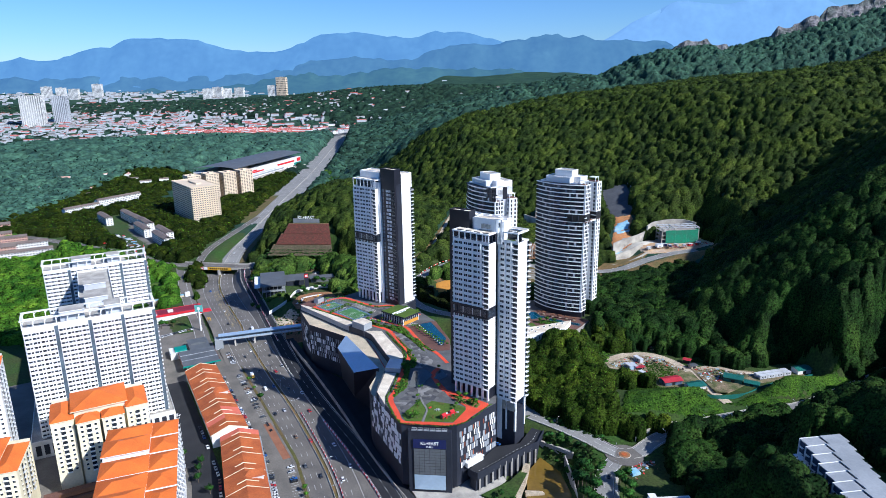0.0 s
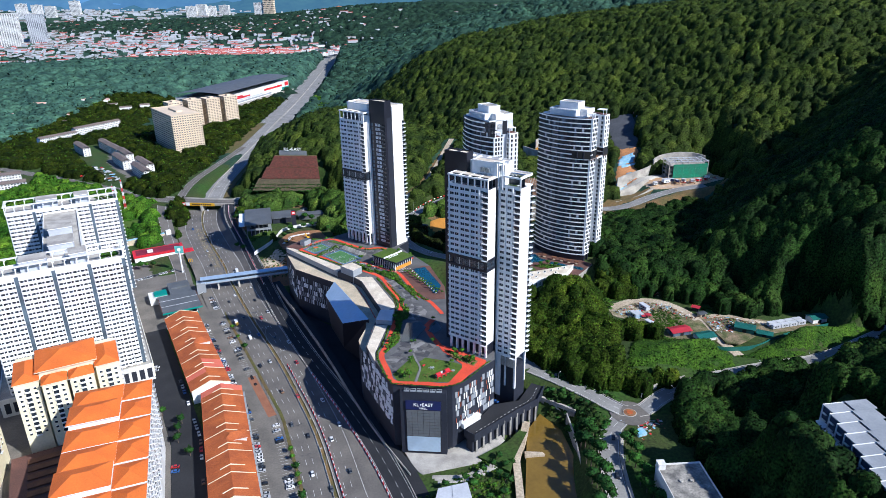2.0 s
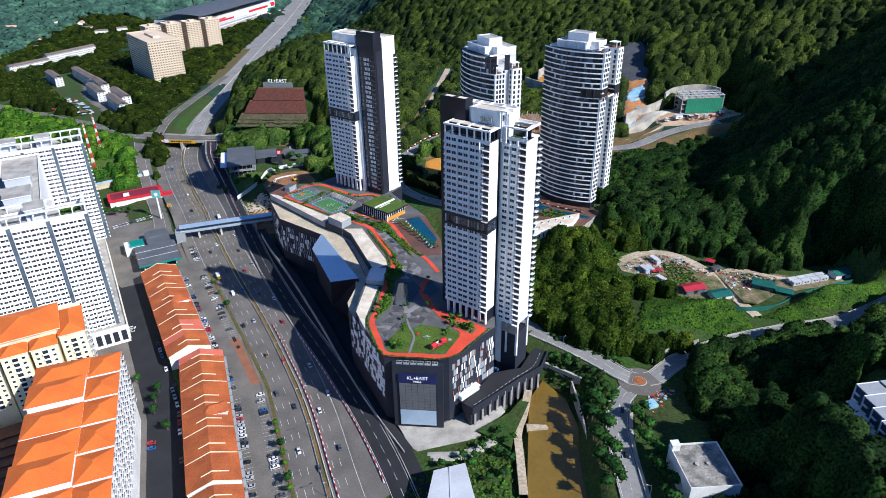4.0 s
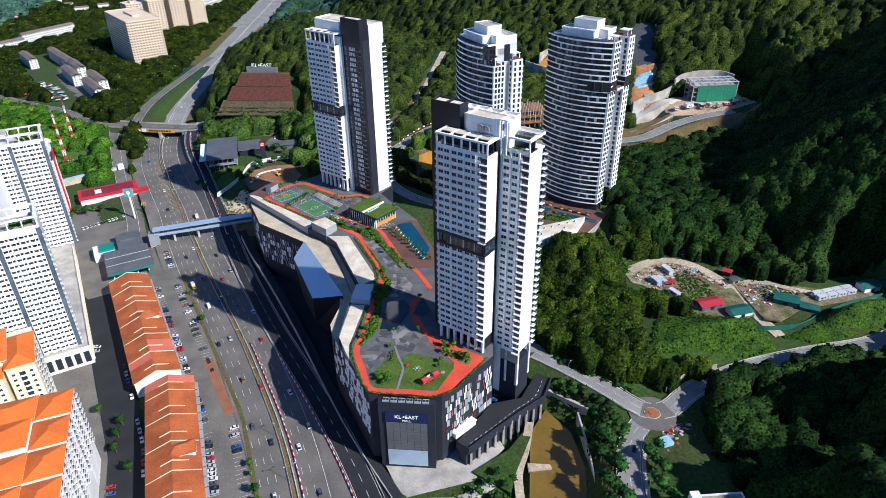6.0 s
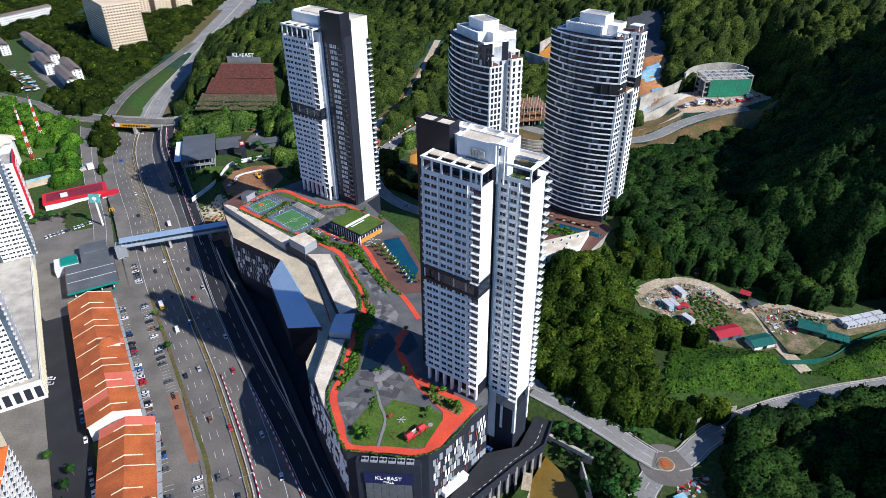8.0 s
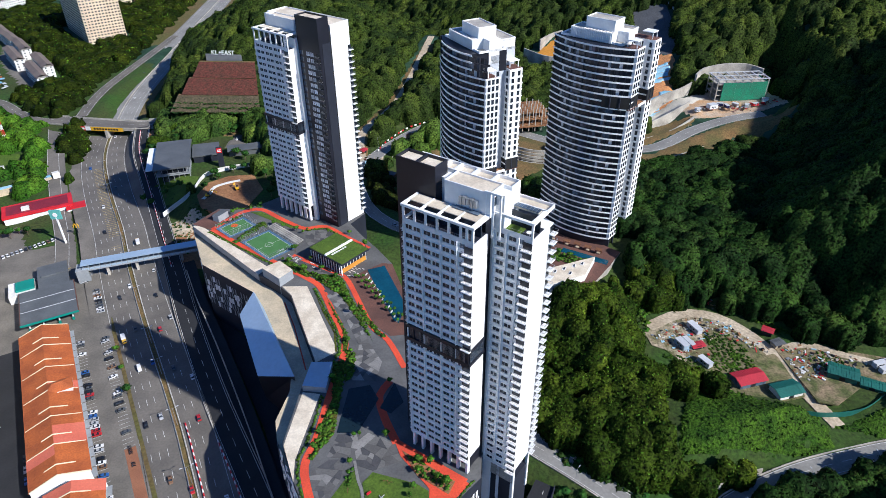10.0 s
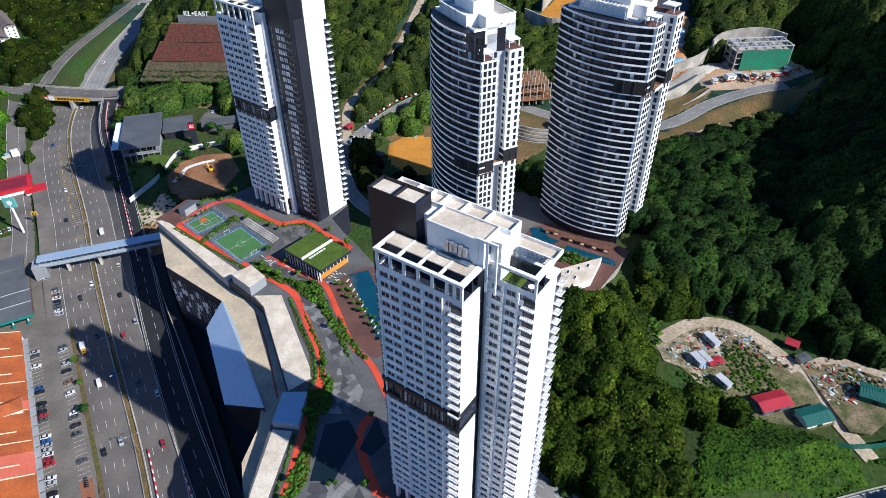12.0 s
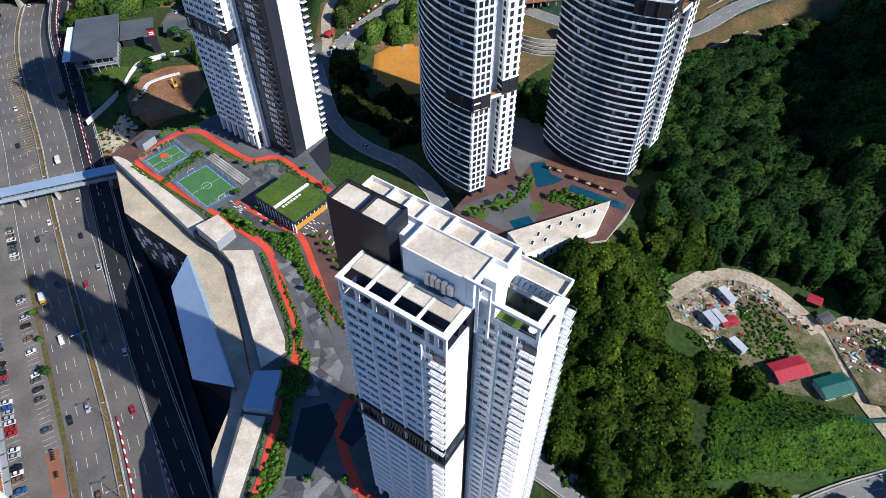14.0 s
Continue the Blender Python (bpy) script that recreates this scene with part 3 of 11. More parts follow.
road("road_bridge", BRIDGE, -8, 9, ASPH, "asphalt road on the overpass", lanes=(-7.5, 8.5), dashes=((0, 9),), lift=0.02)
road("road_east", EASTROAD, -4.5, 4.5, ASPH3, "asphalt road behind the towers", lanes=(-4.1, 4.1), dashes=((0, 9),))
road("road_hill", HILLROAD, -5.2, 5.2, ASPH3, "pale asphalt hill road with white lines", lanes=(-4.8, 4.8), dashes=((0, 9),))
road("road_dirt", DIRTROAD, -3.0, 3.0, SAND, "pale dirt road up the wooded slope")
road("road_river", RIVERROAD, -4.8, 4.8, ASPH3, "grey asphalt road above the stream", lanes=(-4.4, 4.4), dashes=((0, 9),), lift=0.03)
road("road_south", SOUTHROAD, -5.2, 5.2, ASPH3, "grey asphalt road in tree shade", lanes=(-4.8, 4.8), dashes=((0, 9),))
road("road_yard", YARDROAD, -3.4, 3.4, SAND, "dusty track through the storage yard")
road("road_yard_branch", YARDROAD2, -2.2, 2.2, SAND, "dusty branch track in the storage yard", lift=0.05)


def flat(name, pts, z, material, label, category="pavement", depth=0.4):
    return solid(name, Mesh().prism(list(pts), z - depth, z), material, label, category, kind="structure")


def patch(name, pts, material, label, lift=0.4, cell=2.5, kind="structure", category="ground"):
    """A stretch of other soil that hugs the ground."""
    p = np.array(pts, float)
    xs, ys = np.arange(p[:, 0].min(), p[:, 0].max() + cell, cell), np.arange(p[:, 1].min(), p[:, 1].max() + cell, cell)
    X, Y = np.meshgrid(xs, ys)
    ok = np.zeros(X.shape, bool)
    for a, b in zip(p, np.roll(p, -1, 0)):
        k = (a[1] > Y) != (b[1] > Y)
        ok ^= k & (X < (b[0] - a[0]) * (Y - a[1]) / (b[1] - a[1] + 1e-9) + a[0])
    Z = ground(X.ravel(), Y.ravel()).reshape(X.shape) + lift
    Z[~ok] -= lift + 0.6
    n = X.shape[1]
    use = ok[:-1, :-1] | ok[1:, :-1] | ok[:-1, 1:] | ok[1:, 1:]
    r, c = np.where(use)
    i = r * n + c
    me = bpy.data.meshes.new(name)
    me.from_pydata(np.c_[X.ravel(), Y.ravel(), Z.ravel()].tolist(), [], np.stack((i, i + 1, i + n + 1, i + n), 1).tolist())
    me.materials.append(material)
    me.polygons.foreach_set("use_smooth", np.ones(len(i), bool))
    return tagged(new(name, me), label, category, kind=kind)


DRY = mat("dry_grass_soil", (0.19, 0.112, 0.045), (0.095, 0.085, 0.028), 0.95, scale=0.07, fine=0.8, amount=0.35, bump=0.3)
patch("dry_bank", [(128, 622), (160, 612), (182, 622), (214, 640), (252, 656), (288, 672), (300, 694), (282, 690), (246, 681), (217, 669), (176, 643), (128, 656)], DRY, "dry brown embankment below the hill road")
patch("dry_bank", [(150, 655), (176, 657), (200, 672), (217, 684), (224, 694), (208, 698), (184, 686), (168, 676), (150, 668)], DRY, "dry brown bank above the hill road")
patch("dry_plot", [(28, 604), (66, 604), (112, 640), (112, 664), (70, 698), (30, 706), (18, 690), (30, 660)], DRY, "dry brown levelled plot")
patch("road_cutting", [(-44, 664), (-32, 662), (-30, 700), (-4, 750), (22, 840), (12, 850), (-18, 760), (-46, 704)], DRY, "bare ochre cutting beside the dirt road", 0.25)
patch("earth_bank", [(-226, 716), (-214, 690), (-200, 668), (-190, 690), (-204, 722), (-190, 748), (-212, 752)], EARTH, "bare red earth beside the slip road")
patch("earth_bank", [(-168, 606), (-160, 592), (-146, 586), (-140, 602), (-150, 616)], SAND, "churned roadworks soil at the slip road")
patch("works_yard", [(-162, 590), (-150, 562), (-128, 556), (-112, 566), (-116, 600), (-140, 606)], EARTH, "dark churned soil behind the mall")
patch("car_park", [(-156, 716), (-118, 708), (-104, 722), (-118, 742), (-152, 738)], ASPH, "small asphalt car park beside the gallery", 0.5)
patch("gallery_lawn", [(-206, 644), (-180, 628), (-158, 640), (-160, 664), (-186, 668), (-200, 700), (-212, 690)], LAWN, "grass bank below the gallery", 0.35)
patch("soil_slope", [(-54, 600), (-40, 596), (-28, 640), (-36, 664), (-60, 668), (-66, 640)], PAVE, "grey paved turning area behind the tower", 0.4)

patch("flats_lawn", [(-452, 994), (-420, 985), (-388, 962), (-382, 930), (-400, 932), (-424, 948), (-440, 966)], LAWN, "bright green lawn between the low flats", 0.5, 4)
patch("flats_yard", [(-500, 1030), (-470, 1020), (-436, 966), (-400, 920), (-368, 876), (-362, 858), (-392, 862), (-430, 905), (-470, 960)], PAVE, "worn paved yards between the low flats", 0.35, 5)
flat("pavement_parking", [hw(-45.5, -330), hw(-20.5, -330), hw(-20.5, -43), hw(-20.5, -41), hw(-20.5, 60), hw(-19, 150), hw(-24, 200), hw(-36, 262), hw(-112, 262), hw(-92, 170), hw(-78, 109), hw(-45.5, 109), hw(-45.5, -41), hw(-45.5, -43)], 0.02, PAVE, "grey asphalt parking forecourt before the shops")
flat("pavement_lane", [hw(-82, -330), hw(-64, -330), hw(-64, -43), hw(-64, -41), hw(-64, 109), hw(-78, 170), hw(-92, 170), hw(-82, 100), hw(-82, -41), hw(-82, -43)], 0.01, ASPH2, "dark asphalt back lane behind the shops")
flat("pavement_estate", [hw(-240, -330), hw(-82.2, -330), hw(-82.2, -43), hw(-82.2, -41), hw(-82.2, 100), hw(-92.2, 170), hw(-240, 170)], -0.02, PAVE, "concrete yards round the apartment blocks")
gore = HIGHWAY[(HIGHWAY[:, 1] > 260) & (HIGHWAY[:, 1] < 762)]
gore = smooth_line(gore, 4.0)
gore_edge = gore[:, :2] + sides(gore) * 15.3
gq, last = Mesh(), None
for p, z in zip(gore_edge, gore[:, 2]):
    k = int(np.argmin(np.hypot(SLIP[:, 0] - p[0], SLIP[:, 1] - p[1])))
    e = SLIP[k, :2] - sides(SLIP)[k] * 5.4
    row = []
    for i in range(11):
        t = i / 10
        x, y = p * (1 - t) + e * t
        flat_z = z * (1 - t) + SLIP[k, 2] * t
        row.append((x, y, max(flat_z, float(ground(x, y)[0]) + 0.5) if 0 < i < 10 else flat_z - 0.05))
    if last:
        for i in range(10):
            gq.poly([last[i], last[i + 1], row[i + 1], row[i]])
    last = row
solid("pavement_gore", gq, ASPH, "grey paved gore between highway and slip road", "pavement", kind="structure")
slip_near = SLIP[(SLIP[:, 1] > 240) & (SLIP[:, 1] < 562)]
solid("pavement_slip_east", ribbon(Mesh(), slip_near, 5.3, 13, 0.05, 0, 0.6), ASPH2, "dark paved strip beside the slip road", "pavement", kind="structure")
solid("pavement_shoulder", ribbon(Mesh(), gore, -27, -18.3, -0.05), PAVE, "worn paved shoulder of the frontage road", "pavement", kind="structure")
flat("verge_west", [hw(-20.4, -330), hw(-18.5, -330), hw(-18.5, -43), hw(-18.5, -41), hw(-18.5, 118), hw(-20.4, 100), hw(-20.4, -41), hw(-20.4, -43)], 0.12, VERGE, "narrow weedy grass verge")
flat("pavement_mall", [(-24, 330), (-10, 318), (20, 326), (36, 345), (30, 362), (-22, 340)], 0.05, CONC, "pale concrete forecourt of the mall")
tagged(put("pond", Mesh().prism([(40, 280), (72, 280), (72, 300), (73, 332), (70, 356), (60, 372), (50, 356), (47, 335), (42, 300)], -3.4, -2.0).data("pond", POND)), "still muddy brown pond water", "water", kind="structure")

# ---- the two slab towers on the mall ----
FH = 3.25


def window_mesh(name, w, h, glass=DGLASS, rim=WHITE, panes=2, sill=0.12):
    """A window that faces -y: one frame with mullions, and panes set back in it."""
    q, t = Mesh(), 0.08
    xs = [-w / 2]
    for i in range(panes):
        xs += [-w / 2 + t + (w - t) * i / panes, -w / 2 + (w - t) * (i + 1) / panes]
    xs.append(w / 2)
    zs = [0, t, h - t, h]
    f, g = -0.10, -0.02
    for i in range(len(xs) - 1):
        for k in range(3):
            a, b, c, d = xs[i], xs[i + 1], zs[k], zs[k + 1]
            if i % 2 and k == 1:
                q.poly([(a, g, c), (b, g, c), (b, g, d), (a, g, d)], 0)
                q.poly([(a, f, c), (b, f, c), (b, g, c), (a, g, c)], 1).poly([(a, g, d), (b, g, d), (b, f, d), (a, f, d)], 1)
                q.poly([(a, f, c), (a, g, c), (a, g, d), (a, f, d)], 1).poly([(b, g, c), (b, f, c), (b, f, d), (b, g, d)], 1)
            else:
                q.poly([(a, f, c), (b, f, c), (b, f, d), (a, f, d)], 1)
    return q.weld().data(name, [glass, rim])


def balcony_mesh(name, w, depth, slab=WHITE, bars=STEEL):
    """A balcony that juts out towards -y: slab, upstand and open metal rail."""
    q = Mesh()
    q.box(-w / 2, w / 2, -depth, 0, -0.16, 0.10, 0)
    q.box(-w / 2, w / 2, -depth, -depth + 0.10, 0.10, 0.16, 0)
    q.bar((-w / 2, -depth + 0.05, 1.12), (w / 2, -depth + 0.05, 1.12), 0.07, m=1)
    q.bar((-w / 2 + 0.05, -depth, 1.12), (-w / 2 + 0.05, 0, 1.12), 0.07, m=1)
    q.bar((w / 2 - 0.05, -depth, 1.12), (w / 2 - 0.05, 0, 1.12), 0.07, m=1)
    n = max(3, int(w / 0.55))
    for i in range(n + 1):
        x = -w / 2 + 0.05 + (w - 0.1) * i / n
        q.bar((x, -depth + 0.05, 0.4), (x, -depth + 0.05, 1.1), 0.05, m=1)
    q.poly([(-w / 2 + 0.2, 0.0 - 0.01, 0.1), (w / 2 - 0.2, -0.01, 0.1), (w / 2 - 0.2, -0.01, 2.5), (-w / 2 + 0.2, -0.01, 2.5)], 2)
    return q.data(name, [slab, bars, DGLASS])


WINGLASS = mat("window_glass", (0.026, 0.036, 0.052), (0.012, 0.017, 0.026), 0.2, scale=0.4, fine=0.5, amount=0.3, island=0.4, spread=0.4, spec=0.3)
WIN_A = window_mesh("window", 2.5, 1.6, WINGLASS)
WIN_P = window_mesh("window", 2.0, 1.75, BGLASS, panes=2)
WIN_D = window_mesh("window", 2.6, 2.3, BGLASS, CHAR, 2, 0)
BAL = balcony_mesh("balcony", 3.4, 1.35)
BAL_S = balcony_mesh("balcony", 2.4, 1.1)
BAL_C = balcony_mesh("balcony", 2.6, 1.7)
WIN_C = window_mesh("window", 2.6, 2.3, CURTAIN, CHAR, 2, 0)
BAL_D = balcony_mesh("balcony", 3.0, 1.2, CHAR2, STEEL)


def face(root, turn, x, y, z):
    """A pose on a wall: turn 0 faces -y (the front), 90 faces +x, 180 +y, 270 -x."""
    return pose(x, y, z, 0, 0, turn)


def storey_band(w, out=0.28, up=1.15):
    """The white spandrel under one row of windows, with a thin drip ledge."""
    return Mesh().box(-w / 2, w / 2, -out, 0, 0.0, up).box(-w / 2 - 0.15, w / 2 + 0.15, -out - 0.22, -out + 0.05, -0.12, 0.0)


def white_front(root, x0, x1, y, z0, floors, cols, skip=(), corner=True, side="both"):
    """A white facade: fins between window columns, a spandrel and windows per storey, balconies at its corner."""
    w = x1 - x0
    band = storey_band(w).data("spandrel", WHITE)
    for c in cols[::2]:
        part("wall_fin", Mesh().box(c - 1.75, c - 1.45, y - 0.75, y, z0, z0 + floors * FH), WHITE, root)
    for k in range(floors):
        if k in skip:
            continue
        z = z0 + k * FH
        put("spandrel", band, root, pose((x0 + x1) / 2, y, z))
        for i, c in enumerate(cols):
            put("window", WIN_P if i == len(cols) - 1 else WIN_A, root, pose(c, y, z + 1.17))
        if corner:
            put("balcony", BAL, root, pose(x1 - 1.3, y - 0.28, z))
            put("ledge", BAL_S, root, face(root, 270, x0, y + 1.6, z))


def crown(root, x0, x1, y0, y1, z0, z1, posts, name="crown", n=4, back=3.4):
    """The open pergola storey on top: posts, parapet, edge beams and roof strips."""
    q = Mesh()
    q.box(x0, x1, y0, y0 + 0.35, z0, z0 + 1.1).box(x0, x0 + 0.35, y0, y1, z0, z0 + 1.1)
    for i in range(posts + 1):
        x = x0 + (x1 - x0 - 0.6) * i / posts
        q.box(x, x + 0.6, y0, y0 + 0.6, z0, z1 - 0.8)
    if n > 1:
        q.box(x1 - 2.6, x1 - 2.0, y0, y0 + 0.6, z0, z1 - 0.8)
    q.box(x0 - 0.3, x1 + 0.3, y0 - 0.3, y0 + 0.7, z1 - 0.8, z1)
    q.box(x0 - 0.3, x0 + 0.5, y0 + 0.7, y1, z1 - 0.8, z1)
    q.box(x1 - 0.8, x1 + 0.3, y0 + 0.7, y1, z1 - 0.8, z1)
    part(name, q, WHITE, root)
    for i in range(n):
        r = Mesh()
        a, b = x0 + 0.5 + (x1 - x0 - 1.3) * i / n, x0 + 0.5 + (x1 - x0 - 1.3) * (i + 1) / n
        r.box(a + 0.25, b - 0.25, y0 + back, y1 - 0.2, z1 - 0.45, z1 - 0.15, 0)
        r.box(b - 0.25, b + 0.25, y0 + 0.7, y1 - 0.2, z1 - 0.8, z1 + 0.05, 1)
        part("pergola_slab", r, [ROOFWHITE, WHITE], root)
    rt = part("roof_terrace", Mesh().box(x0 + 0.4, x1 - 0.4, y0 + 0.4, y1, z0 - 0.2, z0 + 0.06), CHAR2, root)
    g = Mesh()
    for i in range(posts):
        a = x0 + 0.6 + (x1 - x0 - 0.6) * i / posts
        b = x0 + (x1 - x0 - 0.6) * (i + 1) / posts
        g.bar((a, y0 + 0.3, z0 + 1.9), (b, y0 + 0.3, z0 + 1.9), 0.06)
        for j in range(5):
            x = a + (b - a) * (j + 0.5) / 5
            g.bar((x, y0 + 0.3, z0 + 1.1), (x, y0 + 0.3, z0 + 1.9), 0.05)
    part("railing", g, STEEL, rt)
    part("terrace_wall", Mesh().box(x0 + 0.4, x1 - 0.4, y1 - 3.2, y1 - 2.9, z0 + 0.06, z1 - 0.8), DGLASS, root)


def roof_tray(q, x0, x1, y0, y1, z, wall=0.9, m=1, top=0, t=0.35):
    """A flat roof with a parapet round it."""
    q.box(x0 + t, x1 - t, y0 + t, y1 - t, z - 0.3, z, top)
    q.box(x0, x1, y0, y0 + t, z - 0.3, z + wall, m).box(x0, x1, y1 - t, y1, z - 0.3, z + wall, m)
    q.box(x0, x0 + t, y0 + t, y1 - t, z - 0.3, z + wall, m).box(x1 - t, x1, y0 + t, y1 - t, z - 0.3, z + wall, m)


def legs(root, x0, x1, y0, y1, z0, z1, n):
    for i in range(n + 1):
        x = x0 + (x1 - x0 - 0.9) * i / n
        part("pilotis", Mesh().box(x, x + 0.9, y0, y0 + 1.5, z0, z1), WHITE, root)


def sky_gap(root, x0, x1, y0, y1, z0, z1):
    """The dark sky-garden band round the tower's waist."""
    q = Mesh()
    q.box(x0 - 0.3, x1 + 0.5, y0 - 0.9, y1, z0, z0 + 1.3, 0).box(x0 - 0.3, x1 + 0.5, y0 - 0.9, y1, z1 - 1.4, z1 - 0.1, 0)
    q.box(x0 + 0.1, x1 + 0.3, y0 - 0.3, y1 - 0.3, z0 + 1.3, z1 - 1.4, 1)
    for i in range(9):
        x = x0 + (x1 - x0 - 0.4) * i / 8
        q.box(x, x + 0.35, y0 - 0.7, y0 - 0.4, z0 + 1.3, z1 - 1.4, 0)
    sg = part("sky_garden", q, [CHAR, DGLASS], root)
    g = Mesh()
    for i in range(40):
        x = x0 + 6 + (x1 - x0 - 7) * i / 40
        g.bar((x, y0 - 0.75, z0 + 1.3), (x, y0 - 0.75, z1 - 1.6), 0.07)
    part("screen_bars", g, STEEL, sg)


def tower_one():
    """Front block A (25 m), side block B, core and dark end block; local x along the front, y to the back."""
    base, f0 = 42.0, 8.0
    root = thing("residential_tower", "white high-rise apartment tower with a dark sky-garden band, on the mall", "tower",
                 pose(26.1, 364.0, 0, 0, 0, -36), "slab towers on the mall")
    za = base + f0
    top = za + 28 * FH
    band = (14, 15)
    part("front_block", Mesh().box(-25, 0, 0, 8, za, top), WHITE, root)
    white_front(root, -25, 0, 0, za, 28, [-22.6, -19.6, -15.9, -12.9, -9.2, -6.2, -2.9][:6] + [-3.6], skip=band)
    legs(root, -24.6, -0.2, 0.2, 8, base - 1, za, 6)
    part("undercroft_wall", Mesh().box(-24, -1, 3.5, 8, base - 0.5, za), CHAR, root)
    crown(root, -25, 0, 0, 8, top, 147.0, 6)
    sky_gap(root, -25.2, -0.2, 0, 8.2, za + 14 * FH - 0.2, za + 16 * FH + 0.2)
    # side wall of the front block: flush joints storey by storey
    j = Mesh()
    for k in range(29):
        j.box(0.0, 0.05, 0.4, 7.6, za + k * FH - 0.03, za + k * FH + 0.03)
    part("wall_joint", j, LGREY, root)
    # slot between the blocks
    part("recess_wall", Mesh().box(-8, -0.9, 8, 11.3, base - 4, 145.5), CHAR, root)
    # side block B
    bz = 22.0
    nb = int((top - (bz + 18)) / FH)
    zb = top - nb * FH
    part("side_block", Mesh().box(-0.5, 12.7, 11.4, 24.5, zb, top), WHITE, root)
    band_b = storey_band(13.2).data("spandrel", WHITE)
    for c in (0.2, 4.6, 8.6):
        part("wall_fin", Mesh().box(c - 0.15, c + 0.15, 10.7, 11.4, zb, top), WHITE, root)
    for k in range(nb):
        z = zb + k * FH
        put("spandrel", band_b, root, pose(6.1, 11.4, z))
        for c, w in ((2.4, WIN_A), (6.4, WIN_A), (9.3, WIN_P)):
            put("window", w, root, pose(c, 11.4, z + 1.17))
        put("balcony", BAL, root, pose(11.4, 11.12, z))
        put("balcony", BAL_C, root, face(root, 90, 12.7, 23.6, z))
    for x in (-0.3, 5.5, 11.6):
        for y in (11.6, 22.8):
            part("pilotis", Mesh().box(x, x + 1.1, y, y + 1.3, 20, zb), WHITE, root)
    part("plinth", Mesh().box(0.3, 12.2, 12, 24, 4, 33.5), CHAR2, root)
    part("plinth_louvre", Mesh().box(3, 12.35, 11.6, 12.0, 33.5, zb - 1.0), CONC, root)
    crown(root, -0.5, 12.7, 11.4, 19.5, top, 147.0, 1, "side_crown", 1, 5.8)
    q = Mesh()
    roof_tray(q, -0.5, 12.7, 19.6, 24.5, 146.2)
    sr_ = part("side_roof", q, [ROOFWHITE, WHITE], root)
    for i in range(9):
        part("skylight", Mesh().box(1.0 + i * 1.15, 1.9 + i * 1.15, 17.2, 19.2, 147.05, 147.2), BGLASS, sr_)
    part("terrace_lawn", Mesh().box(1.2, 8.0, 12.2, 17.5, top + 0.1, top + 0.35), LAWN, root)
    part("satellite_dish", Mesh().cyl(10.6, 13.2, top + 1.2, top + 1.5, 0.3, 12, 0.9).cyl(10.6, 13.2, top + 0.06, top + 1.2, 0.06, 6), WHITE, root)
    # core
    part("core_wall", Mesh().box(-32, 3, 11.5, 20.6, 12, 152.6), WHITE, root)
    for a, b in ((-32, -25.5), (-25.5, -21.2), (-21.2, -17), (-17, -11), (-11, -4.2), (-4.2, 3)):
        q = Mesh()
        roof_tray(q, a + 0.02, b - 0.02, 15.4, 20.6, 152.8, 1.0)
        part("core_roof", q, [ROOFWHITE, WHITE], root)
    q = Mesh().box(-15.3, 0.2, 8.2, 15.4, 146, 153.4, 1)
    roof_tray(q, -15.4, 0.3, 8.1, 15.5, 153.6, 0.5)
    ph = part("penthouse", q, [ROOFWHITE, WHITE], root)
    part("penthouse_door", Mesh().box(0.3, 0.36, 9.5, 12.5, 149, 151.8), DGLASS, ph)
    lad = Mesh()
    for i in range(5):
        lad.box(-9.6 + i * 1.25, -8.6 + i * 1.25, 7.0, 8.05, 148.2 + 0.35 * (i % 3), 150.8 + 0.3 * (i % 2))
    part("cooling_plant", lad, STEEL, root)
    part("lantern_glass", Mesh().box(-11, -2.5, 6.2, 7.9, 147.05, 147.3), BGLASS, root)
    fr = Mesh()
    for x in (-1.6, 0.9, 3.4):
        fr.box(x, x + 0.5, 8.0, 8.5, 140, 154.5)
    fr.box(-1.6, 3.9, 8.0, 8.5, 154.0, 154.6)
    part("portal_frame", fr, WHITE, root)
    # dark end block with its window strip on the left
    part("dark_block", Mesh().box(-33, -18.5, 8.2, 14.5, 8, 156.0), CHAR, root)
    for a, b in ((-33.02, -25.62), (-25.6, -18.48)):
        q = Mesh()
        roof_tray(q, a, b, 8.18, 14.52, 156.1, 0.9, 2)
        part("dark_block_roof", q, [ROOFWHITE, WHITE, CHAR], root)
    for k in range(30):
        put("window", WIN_D, root, face(root, 270, -33.0, 11.3, za - 2 + k * FH))
        put("balcony", BAL_D, root, face(root, 270, -32.0, 17.6, za - 2 + k * FH))
    return root


